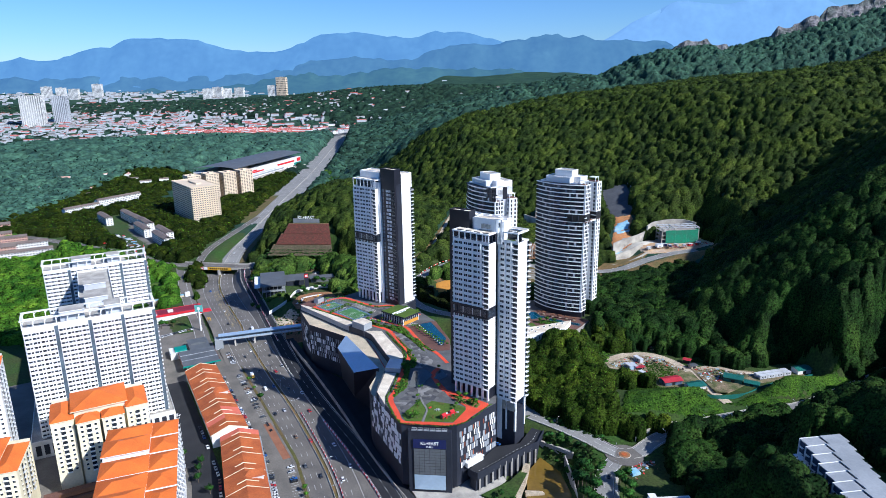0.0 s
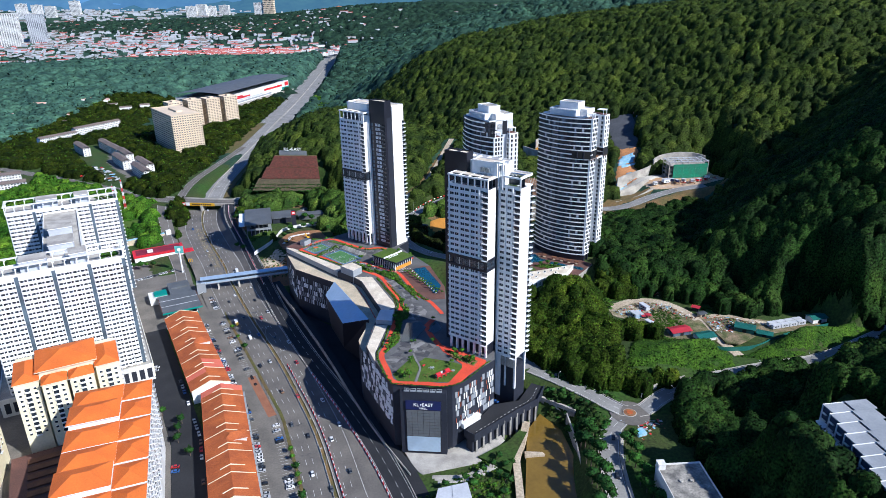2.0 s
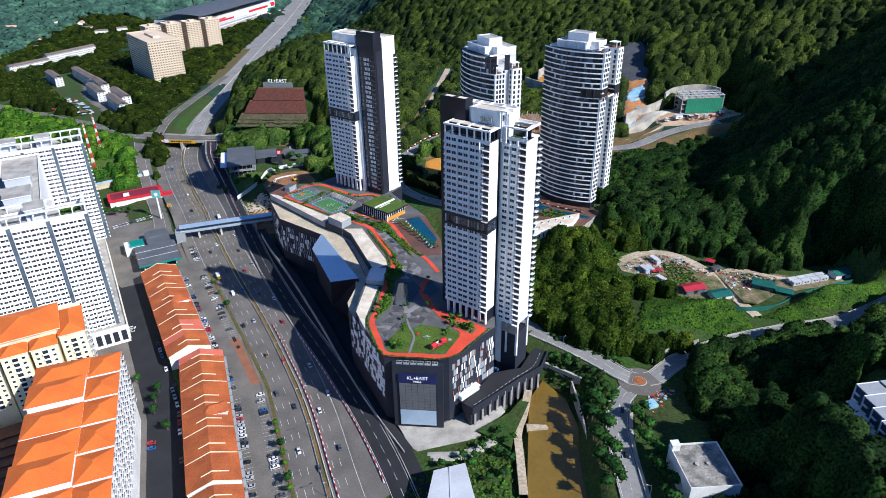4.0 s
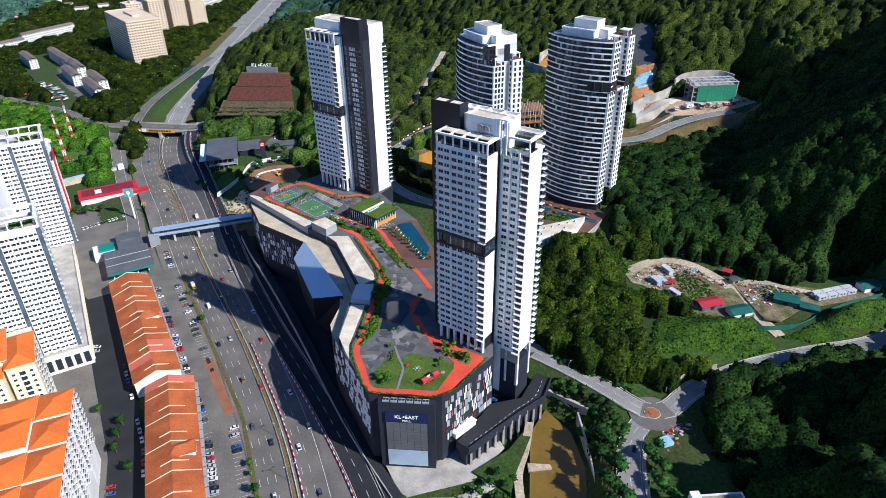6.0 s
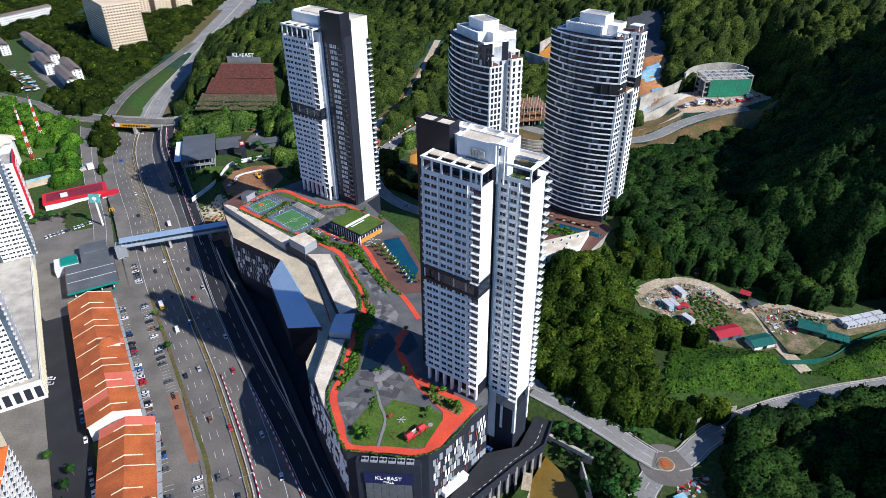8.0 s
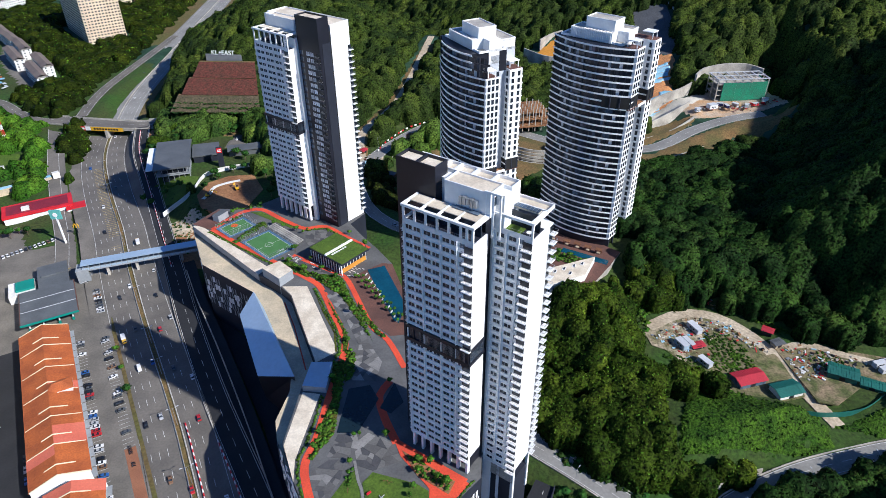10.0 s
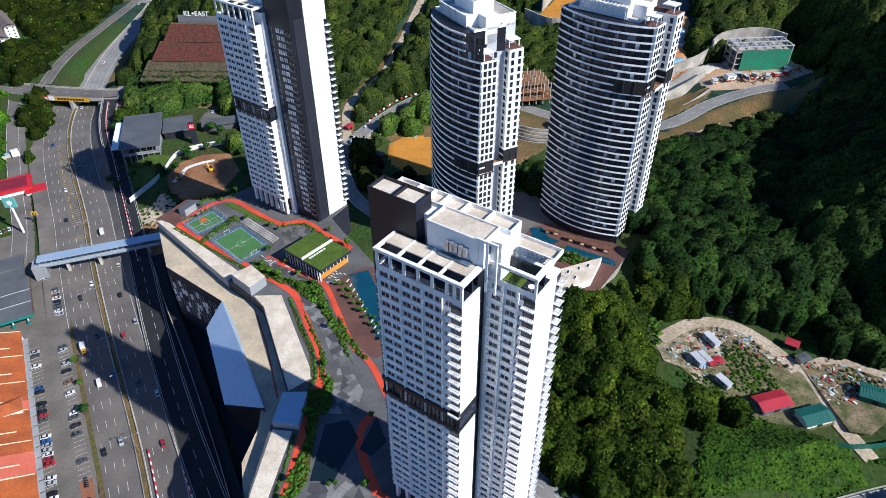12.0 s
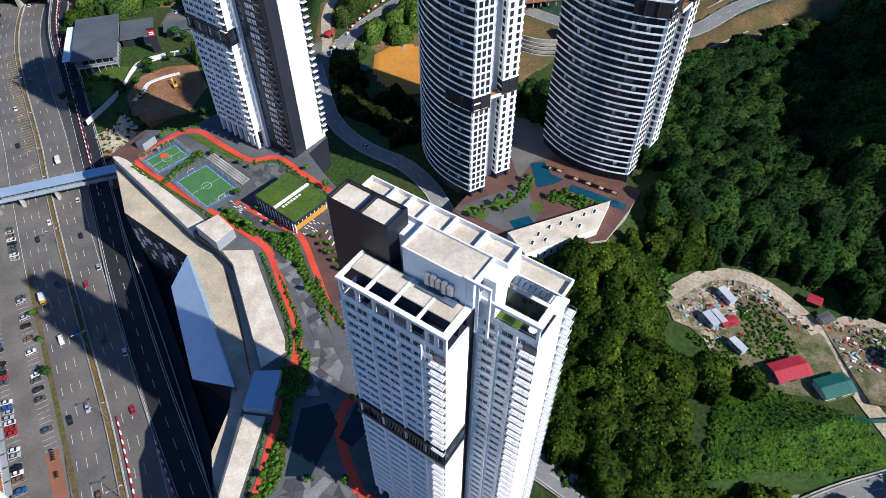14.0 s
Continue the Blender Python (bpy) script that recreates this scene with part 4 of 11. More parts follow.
def tower_two():
    base, f0 = 44.0, 8.0
    root = thing("residential_tower", "white and charcoal high-rise apartment tower on the mall", "tower",
                 pose(-56.0, 543.6, 0, 0, 0, -38.5), "slab towers on the mall")
    za = base + f0
    top = za + 28 * FH
    band = (14, 15)
    part("front_block", Mesh().box(-26, 0, 0, 8, za, top), WHITE, root)
    white_front(root, -26, 0, 0, za, 28, [-23.4, -20.4, -16.6, -13.6, -9.8, -6.8, -3.8], skip=band)
    legs(root, -25.6, -0.2, 0.2, 8, base - 1, za, 6)
    part("undercroft_wall", Mesh().box(-25, -1, 3.5, 8, base - 0.5, za), CHAR, root)
    crown(root, -26, 0, 0, 8, top, 150.5, 6)
    sky_gap(root, -26.2, -0.2, 0, 8.2, za + 14 * FH - 0.2, za + 16 * FH + 0.2)
    part("end_wall", Mesh().box(-6, 1.6, 4.0, 8.4, base - 2, top + 5), WHITE, root)
    # dark front, with strips of windows and balconies at its edge
    part("dark_block", Mesh().box(1.6, 17.0, 5.8, 13, 26, 158.6), CHAR, root)
    part("dark_cap", Mesh().box(1.5, 17.1, 5.5, 13, top - 0.5, 158.8), CHAR, root)
    part("dark_side_wall", Mesh().box(17.0, 17.2, 7.5, 13, 26, top + 4), CHAR2, root)
    q = Mesh()
    roof_tray(q, 1.5, 17.1, 5.5, 13, 159.0, 0.8, 2)
    part("dark_block_roof", q, [ROOFWHITE, WHITE, CHAR], root)
    for k in range(30):
        z = 46 + k * FH
        put("window", WIN_D, root, pose(3.4, 5.8, z))
        for c in ((8.0, 10.9) if k % 3 else (8.6, 11.3)):
            put("window", WIN_C, root, pose(c, 5.8, z), "pale curtained window")
        put("balcony", BAL_D, root, pose(15.4, 5.8, z))
        put("balcony", BAL_C, root, face(root, 90, 17.0, 26.4, z))
    part("core_wall", Mesh().box(-30, 17.0, 14.0, 27, 26, 154.5), WHITE, root)
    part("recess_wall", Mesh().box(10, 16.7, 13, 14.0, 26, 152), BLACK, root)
    q = Mesh().box(-24, -3, 8.4, 14, top, 155.0, 1)
    roof_tray(q, -24, -3, 8.3, 13.9, 155.35, 0.5)
    roof_tray(q, -30, 17.0, 14.0, 27, 154.6, 0.7)
    part("penthouse", q, [ROOFWHITE, WHITE], root)
    fr = Mesh().box(-26, -25.2, 9, 9.6, top, 156).box(-26, -18, 9, 9.6, 155.3, 156).box(-26, -25.2, 9, 16, 155.3, 156)
    part("portal_frame", fr, WHITE, root)
    for x in (2, 8, 15.5):
        part("pilotis", Mesh().box(x, x + 1.2, 14.5, 16, 20, 27), GREY, root)
    return root


tower_one()
tower_two()


# ---- the two curved towers ----
def arc_pts(w, sag, n, inset=0.0, x1=0.0):
    """A shallow convex curve from x = x1 - w to x1, that bulges towards -y."""
    out = []
    for i in range(n + 1):
        t = i / n
        out.append((x1 - w + w * t, -sag * 4 * t * (1 - t) + inset))
    return out


def curved_tower(name_label, m, base, floors, step_down, gap_floor, gu=-5.0):
    root = thing("curved_tower", name_label, "tower", m, "curved towers")
    w, sag, fh, dep = 47.0, 6.5, 3.38, 17.0
    z0 = base + 5.0
    top = z0 + floors * fh
    front = arc_pts(w, sag, 18)
    inner = arc_pts(w - 0.6, sag, 18, 1.1, -0.3)
    # body: dark glass shell, stepping back on top
    cut = top - step_down * fh
    part("glass_shell", Mesh().prism(inner + [(-9.6, 8), (-10.2, dep), (-w + 6, dep), (-w + 0.6, 6)], base, cut), CHAR, root)
    if step_down:
        part("upper_shell", Mesh().prism([k for k in inner if k[0] < -8.5] + [(-8.6, dep), (-w + 6, dep), (-w + 0.6, 6)], cut, top), CHAR, root)
    part("lobby", Mesh().prism(arc_pts(w - 3, sag, 12, 2.2, -1.5) + [(-2, 8), (-w + 4, 8)], base - 4, z0), CHAR, root)
    # one storey's white balcony edge, shared by all
    band = Mesh()
    for i in range(len(front) - 1):
        p, q = front[i], front[i + 1]
        for a, b in ((0.0, 0.45), (0.45, 0.85)):
            o = 0.0 if a == 0 else 0.12
            t = 0.32 if a == 0 else 0.2
            band.prism([(p[0], p[1] + o), (q[0], q[1] + o), (q[0], q[1] + t), (p[0], p[1] + t)], a, b)
    band.box(-0.6, 0.15, -0.2, 8.2, 0.0, 0.75)
    band_me = band.data("balcony_edge", WHITE)
    short = Mesh()
    for i in range(4, len(front) - 4):
        p, q = front[i], front[i + 1]
        short.prism([(p[0], p[1]), (q[0], q[1]), (q[0], q[1] + 0.35), (p[0], p[1] + 0.35)], 0, 0.85)
    short_me = short.data("balcony_edge", WHITE)
    # one storey's glazing: panes of uneven width, some with pale curtains
    rnd = random.Random(5)
    variants = []
    for v in range(4):
        g = Mesh()
        n = 26
        c = arc_pts(w - 0.8, sag, n, 1.06, -0.4)
        for i in range(n):
            p, q = c[i], c[i + 1]
            r = rnd.random()
            k = 0 if r < 0.84 else 1 if r < 0.97 else 2
            t0, t1 = 0.06, 0.94
            a = (p[0] + (q[0] - p[0]) * t0, p[1] + (q[1] - p[1]) * t0)
            b = (p[0] + (q[0] - p[0]) * t1, p[1] + (q[1] - p[1]) * t1)
            o = 0.02 if k == 0 else 0.0
            g.poly([(a[0], a[1] + o, 0.4), (b[0], b[1] + o, 0.4), (b[0], b[1] + o, fh - 0.1), (a[0], a[1] + o, fh - 0.1)], k)
            if i % 4 == 0:
                g.box(p[0] - 0.12, p[0] + 0.12, p[1] - 0.75, p[1], 0.9, fh, 3)
        variants.append(g.data("glazing", [DGLASS, BGLASS, LGREY, CHAR2]))
    win = window_mesh("window", 1.5, 2.5, DGLASS, CHAR, 1, 0)
    for k in range(floors + 1):
        z = z0 + k * fh
        put("balcony_edge", band_me if k <= floors - step_down else short_me, root, pose(0, 0, z - 0.3))
        if k == floors:
            break
        put("glazing", variants[(k * 7) % 4], root, pose(0, 0, z))
        if k not in gap_floor and k < floors - step_down:
            for y in (1.9, 4.2, 6.6):
                put("window", win, root, face(root, 90, 0.06, y, z + 0.75))
    # white end stack F with its side face on +x
    zt = top - step_down * fh
    eb = part("end_block", Mesh().box(-7.5, 0.0, 0.4, 8.0, z0, zt), WHITE, root)
    part("stack_terrace", Mesh().box(-7.2, -0.3, 0.7, 7.7, zt, zt + 0.12), BRICKRED, eb)
    part("terrace_canopy", Mesh().box(-7, -1.5, 2, 7, zt + 3.2, zt + 3.6).box(-2.1, -1.7, 2.2, 2.6, zt, zt + 3.2).box(-2.1, -1.7, 6.4, 6.8, zt, zt + 3.2).box(-7, -6.6, 2.2, 2.6, zt, zt + 3.2), WHITE, eb)
    # recess and the second stack G, set back
    part("recess_wall", Mesh().box(-24, -9, 8.0, 17.5, base, top - 2), LGREY, root)
    rb = part("rear_block", Mesh().box(gu - 17, gu, 17.2, 24.6, z0, zt + 1.0), WHITE, root)
    part("second_core", Mesh().box(-34, -12, 15.0, 24.2, base, top), LGREY, root)
    part("stack_terrace", Mesh().box(gu - 16.5, gu - 0.4, 17.5, 24.3, zt + 1.0, zt + 1.12), BRICKRED, rb)
    part("terrace_canopy", Mesh().box(gu - 8, gu - 2, 18, 24, zt + 4.2, zt + 4.6).box(gu - 2.6, gu - 2.2, 18.2, 18.6, zt, zt + 4.2).box(gu - 2.6, gu - 2.2, 23.2, 23.6, zt, zt + 4.2), WHITE, rb)
    edge2 = Mesh().box(gu - 4.5, gu + 0.25, 16.9, 24.85, 0, 0.75).data("balcony_edge", WHITE)
    for k in range(floors - step_down):
        z = z0 + k * fh
        put("balcony_edge", edge2, root, pose(0, 0, z - 0.3))
        for y in (19.0, 22.6):
            put("window", win, root, face(root, 90, gu + 0.06, y, z + 0.75))
        for x in (gu - 2.2, gu - 7, gu - 11.5):
            put("window", win, root, pose(x, 17.14, z + 0.75))
        put("window", win, root, face(root, 90, -8.94, 12.5, z + 0.75))
    part("stack_legs", Mesh().box(-7, -6, 1, 2, base - 4, z0).box(-1.2, -0.2, 1, 2, base - 4, z0).box(-1.2, -0.2, 6.5, 7.5, base - 4, z0)
         .box(gu - 1, gu, 17.6, 18.6, base - 4, z0).box(gu - 1, gu, 23.2, 24.2, base - 4, z0).box(gu - 15, gu - 1, 18, 24, base - 4, z0), CHAR2, root)
    # the garden storeys: solid black blocks stand for their shaded voids, with posts
    for k in gap_floor:
        z = z0 + k * fh
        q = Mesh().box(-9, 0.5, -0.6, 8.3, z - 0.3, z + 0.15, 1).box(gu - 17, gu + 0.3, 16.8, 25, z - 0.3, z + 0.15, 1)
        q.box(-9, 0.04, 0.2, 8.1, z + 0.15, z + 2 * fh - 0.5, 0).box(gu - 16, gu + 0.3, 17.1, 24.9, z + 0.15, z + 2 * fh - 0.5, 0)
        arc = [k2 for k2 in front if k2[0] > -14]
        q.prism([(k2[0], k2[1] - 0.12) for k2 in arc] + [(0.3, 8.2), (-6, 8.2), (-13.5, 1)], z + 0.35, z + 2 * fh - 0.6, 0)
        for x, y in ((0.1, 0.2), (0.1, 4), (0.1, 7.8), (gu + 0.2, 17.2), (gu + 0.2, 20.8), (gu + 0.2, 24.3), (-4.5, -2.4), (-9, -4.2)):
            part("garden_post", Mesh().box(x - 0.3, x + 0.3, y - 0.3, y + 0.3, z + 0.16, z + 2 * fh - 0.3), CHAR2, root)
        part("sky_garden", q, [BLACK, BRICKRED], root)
        part("garden_floor", Mesh().box(gu - 9, gu + 0.2, 8.2, 17.0, z - 0.5, z + 0.05, 0).box(gu - 0.2, gu + 0.25, 8.2, 17.0, z - 0.6, z + 0.7, 1), [EARTH, WHITE], root, "open garden floor with a white edge")
    # roof: stepped white plant rooms behind slatted screens
    q = Mesh()
    roof_tray(q, -w + 3, -9, 1.5, dep, top + 0.3, 0.8)
    q.box(-38, -15, 1.0, 12, top + 0.3, top + 4.6, 1)
    roof_tray(q, -38.1, -14.9, 0.9, 12.1, top + 4.95, 0.5)
    q.box(-32, -16, 5, 15, top, top + 9.6, 1)
    roof_tray(q, -32.1, -15.9, 4.9, 15.1, top + 9.95, 0.5)
    q.box(-15.5, -9, 7, 14, top - 6, top + 5.5, 1).box(-30, -12, 15, 24, top - 1, top + 3.5, 1)
    roof_tray(q, -30.1, -11.9, 15.2, 24.1, top + 3.95, 0.5)
    part("plant_room", q, [CONC, WHITE], root)
    s = Mesh()
    for i in range(22):
        s.box(-38 + i * 1.05, -37.75 + i * 1.05, 0.62, 0.88, top + 0.4, top + 5.6)
    for i in range(9):
        s.box(-31.5 + i * 1.8, -31.1 + i * 1.8, 1.0, 4.9, top + 5.0, top + 5.25)
    part("roof_screen", s, WHITE, root)
    return root


curved_tower("curved dark-glass tower with white balcony bands and a stepped white crown", pose(42.0, 518.0, 0, 0, 0, -63), 32.0, 32, 3, (13,))
curved_tower("curved dark-glass tower with white balcony bands beside the wooded hill", pose(116.0, 526.0, 0, 0, 0, -41), 33.0, 32, 0, (23,), 1.0)

# ---- the mall under the towers ----
DECK = 42.0


def prism_part(name, pts, z0, z1, material, parent, label="", top=None):
    q = Mesh().prism(list(pts), z0, z1, 0, 0 if top is None else 1)
    return part(name, q, [material] if top is None else [material, top], parent, label)


def mall():
    root = thing("shopping_mall", "charcoal shopping mall with fin-clad walls and a landscaped roof deck", "mall", Matrix())
    deck = [(-25.5, 340), (6.4, 336.6), (31, 362.5), (32, 373), (39.5, 384.5), (28, 402), (18, 408), (8, 425), (5, 440), (4, 462), (-7, 500), (-16, 515), (-25, 528), (-32.5, 541), (-25, 553), (-45, 574), (-66, 588),
            (-90, 566), (-99, 560), (-114.5, 561.5), (-125.5, 543.5), (-75, 491), (-62, 480), (-56, 473), (-37, 424), (-41, 408), (-43.5, 380), (-36, 361.5)]
    prism_part("deck_body", deck, 2, DECK, CHAR2, root, top=GPAVE)
    low = [(-36.2, 361.7), (-43.7, 380), (-41.2, 408), (-37.2, 424), (-56.2, 473), (-62.2, 480), (-75.2, 491), (-125.6, 543), (-111, 509), (-77, 482.5), (-70, 470), (-48, 424), (-47, 412), (-50, 396), (-47.5, 386)]
    prism_part("ramp_deck", low, 0, 37.0, CHAR2, root, top=BEIGE)
    # faceted metal and glass volume over the entrance
    f = Mesh()
    A, B, C, D = (-77, 481.5, 38.5), (-45.5, 418, 40), (-64, 426, 33), (-82, 469, 33.5)
    f.poly([A, D, C, B], 0)
    f.poly([A, B, (-47.6, 423.6, 37.1), (-69.6, 469.8, 37.1), (-76.6, 482.2, 37.1)], 0)
    lo = [(-74, 478, 0), (-79, 466, 9), (-66, 436, 9), (-46.5, 424, 0)]
    f.poly([D, A, lo[0], lo[1]], 1).poly([C, D, lo[1], lo[2]], 1).poly([B, C, lo[2], lo[3]], 1)
    part("entrance_facet", f, [PALEMETAL, CHAR], root, "pale metal facet over dark glass")
    # fin panels on the walls, alternately tilted
    fin = Mesh().prism([(-0.7, -0.2), (0.7, -0.55), (0.7, -0.48), (-0.7, -0.08)], 0, 3.6).data("fin_panel", GREY)
    fin_w = Mesh().prism([(-0.75, -0.5), (0.65, -0.16), (0.65, -0.06), (-0.75, -0.38)], 0, 3.6).data("fin_panel", WHITE)
    fin_r = Mesh().prism([(-0.35, -0.4), (0.3, -0.16), (0.3, -0.06), (-0.35, -0.3)], 0, 2.8).data("fin_panel", ORANGEFIN)
    rnd = random.Random(3)

    def clad(p, q, z0, z1, pitch, red=0.0, fill=0.8, white=0.5):
        e = np.array(q) - np.array(p)
        length = float(np.hypot(*e))
        turn = math.degrees(math.atan2(e[1], e[0]))
        rows = int((z1 - z0) / 4.1)
        for r in range(rows):
            for i in range(int(length / pitch)):
                if rnd.random() > fill:
                    continue
                t = (i + (0.25 if r % 2 else 0.75)) * pitch / length
                if t > 0.99:
                    continue
                x, y = np.array(p) + e * t
                k = fin_r if rnd.random() < red else fin_w if rnd.random() < white else fin
                put("fin_panel", k, root, pose(x, y, z0 + r * 4.1 + rnd.choice((0, 0, 0.5)), 0, 0, turn))

    clad((-47.5, 386), (-25.5, 340), 14, 39, 2.0, 0, 0.88, 0.6)
    clad((-125, 543), (-111, 509), 12, 36, 2.3, 0, 0.85, 0.35)
    clad((-111, 509), (-77.5, 482.8), 12, 36, 2.3, 0, 0.85, 0.35)
    clad((8.0, 338.2), (30.5, 362), 13, 39.5, 1.9, 0.2, 0.7, 0.5)
    # near corner: sign wall
    c = Mesh().box(-12.5, 12.5, 0, 3.0, 0, 39.5, 0)
    c.box(-9.5, 9.5, -0.5, 0, 1.5, 34.5, 1)
    part("sign_wall", c, [CHAR2, CHAR], root, m=pose(-9.2, 334.8, 0, 0, 0, -6))
    g = Mesh()
    for r in range(9):
        for i in range(6):
            g.box(-9.2 + i * 3.07, -6.3 + i * 3.07, -0.7, -0.5, 12 + r * 1.85, 13.7 + r * 1.85, 0)
    part("louvre_panel", g, [METAL], root, m=pose(-9.2, 334.8, 0, 0, 0, -6))
    part("pale_panel", Mesh().box(-9.2, 9.0, -0.7, -0.5, 2, 11.6), PALEMETAL, root, m=pose(-9.2, 334.8, 0, 0, 0, -6))
    part("sign_panel", Mesh().box(-9.5, 9.5, -0.8, -0.5, 29.0, 34.6), NAVY, root, "navy sign panel", m=pose(-9.2, 334.8, 0, 0, 0, -6))
    for i in range(6):
        v = part("roof_fan", Mesh().box(-10.4 + i * 3.5, -7.6 + i * 3.5, 0.3, 2.7, 39.5, 40.2), GREY, root, m=pose(-9.2, 334.8, 0, 0, 0, -6))
        part("fan_grille", Mesh().cyl(-9.7 + i * 3.5, 1.5, 40.2, 40.3, 0.62, 12).cyl(-8.3 + i * 3.5, 1.5, 40.2, 40.3, 0.62, 12), CHAR, v)
    # east ramp terrace over the stream bank
    ter = [(13, 338), (18, 333.5), (44, 356), (57, 366), (63, 380), (56, 384), (46, 366), (31, 362.5)]
    prism_part("ramp_terrace", ter, 10.5, 12.0, CHAR2, root, top=ASPH2)
    par = np.array([(13, 338, 12), (18, 333.5, 12), (44, 356, 12), (57, 366, 12), (63, 380, 12)], float)
    part("parapet", rail(Mesh(), par, 0.2, -3.6, 1.2, 0.35), CHAR2, root)
    part("undercroft_wall", rail(Mesh(), par, -1.8, -17, -1.6, 0.4), CHAR2, root)
    for t in np.linspace(0.04, 0.98, 10):
        x, y = np.array((18, 333.5)) * (1 - t) + np.array((57, 366)) * t
        part("column", Mesh().box(x - 0.5, x + 0.5, y + 0.2, y + 1.2, -6, 10.5), CONC, root)
    part("white_canopy", Mesh().box(-7.0, 7.0, -1.7, 1.7, 14.6, 15.2).box(-6.6, 6.6, -1.4, 1.4, 12, 14.6), WHITE2, root, m=pose(16.6, 345.2, 0, 0, 0, 43))
    lane = smooth_line([(19, 337, 12.02), (30, 346.5, 12.02), (42, 357.5, 12.02), (53, 367, 12.02), (59, 380, 12.02)], 1.6)
    for i in range(0, len(lane) - 1, 2):
        part("lane_dash", ribbon(Mesh(), lane[i:i + 2], -0.12, 0.12), PAINT, root)
    return root


ORANGEFIN = mat("orange_brown_fin", (0.50, 0.13, 0.05), (0.42, 0.11, 0.05), 0.6, amount=0.06)
mall()
flat("pavement_service", [(-30, 340), (-46, 372), (-56, 402), (-66, 425), (-92, 474), (-120, 524), (-130, 548), (-124, 546), (-108, 508), (-76, 478), (-46, 422), (-46, 390), (-25, 341)], 0.3, ASPH2, "dark service lane along the mall's wall")


def words(name, text, size, m, material, label, parent=None, depth=0.08):
    cu = bpy.data.curves.new(name, "FONT")
    cu.body, cu.size, cu.extrude, cu.align_x = text, size, depth, "CENTER"
    tmp = bpy.data.objects.new(name, cu)
    scene.collection.objects.link(tmp)
    me = bpy.data.meshes.new_from_object(tmp.evaluated_get(bpy.context.evaluated_depsgraph_get()))
    bpy.data.objects.remove(tmp)
    me.materials.clear()
    me.materials.append(material)
    ob = put(name, me, parent, m)
    return tagged(ob, label, "sign" if parent is None else "")


SIGN = thing("mall_sign", "white raised letters on the mall's navy sign panel", "sign", pose(-9.2, 334.8, 0, 0, 0, -6))
words("sign_letters", "KL  EAST", 2.7, pose(0, -0.95, 31.4, 90, 0, 0), WHITE, "", SIGN)
part("sign_mark", Mesh().prism([(-0.5, 0), (0, -0.5), (0.5, 0), (0, 0.5)], 0, 0.12), WHITE, SIGN, m=pose(-1.25, -0.9, 32.35, 90, 0, 0))
words("sign_letters", "MALL", 1.7, pose(0, -0.95, 29.5, 90, 0, 0), WHITE, "", SIGN)

# ---- on the roof deck ----
DK = DECK + 0.05


def deck_strip(name, pts, half, material, label, lift=0.06, category="path"):
    line = smooth_line([(x, y, DK) for x, y in pts], 3)
    return solid(name, ribbon(Mesh(), line, -half, half, lift, 0, 0.2), material, label, category, kind="structure")


def deck_area(name, pts, material, label, z=0.0, h=0.25, category="pavement"):
    return solid(name, Mesh().prism(list(pts), DK - 0.1 + z, DK + 0.04 + z + h - 0.25), material, label, category, kind="structure")


deck_strip("path_west", [(-112, 537), (-90, 518.5), (-69, 502), (-50, 487.5), (-42, 479), (-34, 460), (-27.3, 444), (-25.2, 431), (-28.5, 405), (-31, 382), (-33.6, 369), (-29, 353), (-24.8, 341.6), (-10, 339.8), (6, 338.6), (16, 350), (25.5, 361)], 1.55, TRACK, "red rubber jogging track along the roof edge")
deck_strip("path_north", [(-112, 537), (-105, 549), (-98, 557.5), (-88, 559.5), (-73, 547), (-59, 537), (-47, 538.5), (-33, 526), (-20, 514.5)], 1.5, TRACK, "red rubber jogging track round the sport courts", 0.07)
deck_strip("path_middle", [(-61, 509), (-39, 494), (-30, 487), (-22, 468), (-14, 448), (-6, 438), (2, 420)], 1.3, TRACK, "red rubber jogging track past the pool", 0.065)
deck_area("path_plaza", [(-1.6, 382.2), (26.1, 361.9), (8.4, 338.6), (4.8, 340.2), (12.2, 354.2), (12.3, 358.2), (1.5, 373)], TRACK, "red rubber play plaza beside the tower", 0.0, 0.31)
deck_strip("path_lawn", [(0, 379), (-3, 386), (-6, 394), (-8, 404), (-4, 412)], 1.6, TRACK, "red rubber path along the small pool", 0.075)
deck_area("lawn_play", [(-8.3, 365.9), (1.5, 362.6), (7.8, 360.4), (12, 357.4), (12, 353.3), (6, 342.4), (4.4, 340.4), (-12.2, 341.2), (-10.3, 354.8), (-11.8, 361.3)], LAWN, "green play lawn on the roof deck", 0, 0.3, "lawn")
deck_area("lawn_west", [(-14.7, 367.3), (-13.6, 363), (-11.7, 354.8), (-14.2, 341.4), (-23, 342.4), (-25.8, 349), (-18.5, 362.3)], LAWN, "green lawn with small trees on the roof deck", 0, 0.3, "lawn")
deck_area("lawn_north", [(-93.9, 556.4), (-87.8, 557), (-64.1, 538.3), (-66.9, 537.5), (-79.5, 546.3)], LAWN, "green lawn beside the red track", 0, 0.28, "lawn")
deck_area("planting_bed", [(2.1, 375.4), (21.5, 361), (19, 355.7), (7.9, 363.9)], EARTH, "raised soil bed with young trees", 0.05, 0.4, "bed")
deck_area("water_feature", [(-21, 408), (-12.3, 410), (-8.2, 402), (-15.4, 384.5), (-23.5, 384.7)], DPOOL, "dark still reflecting pool", 0, 0.29, "pool")


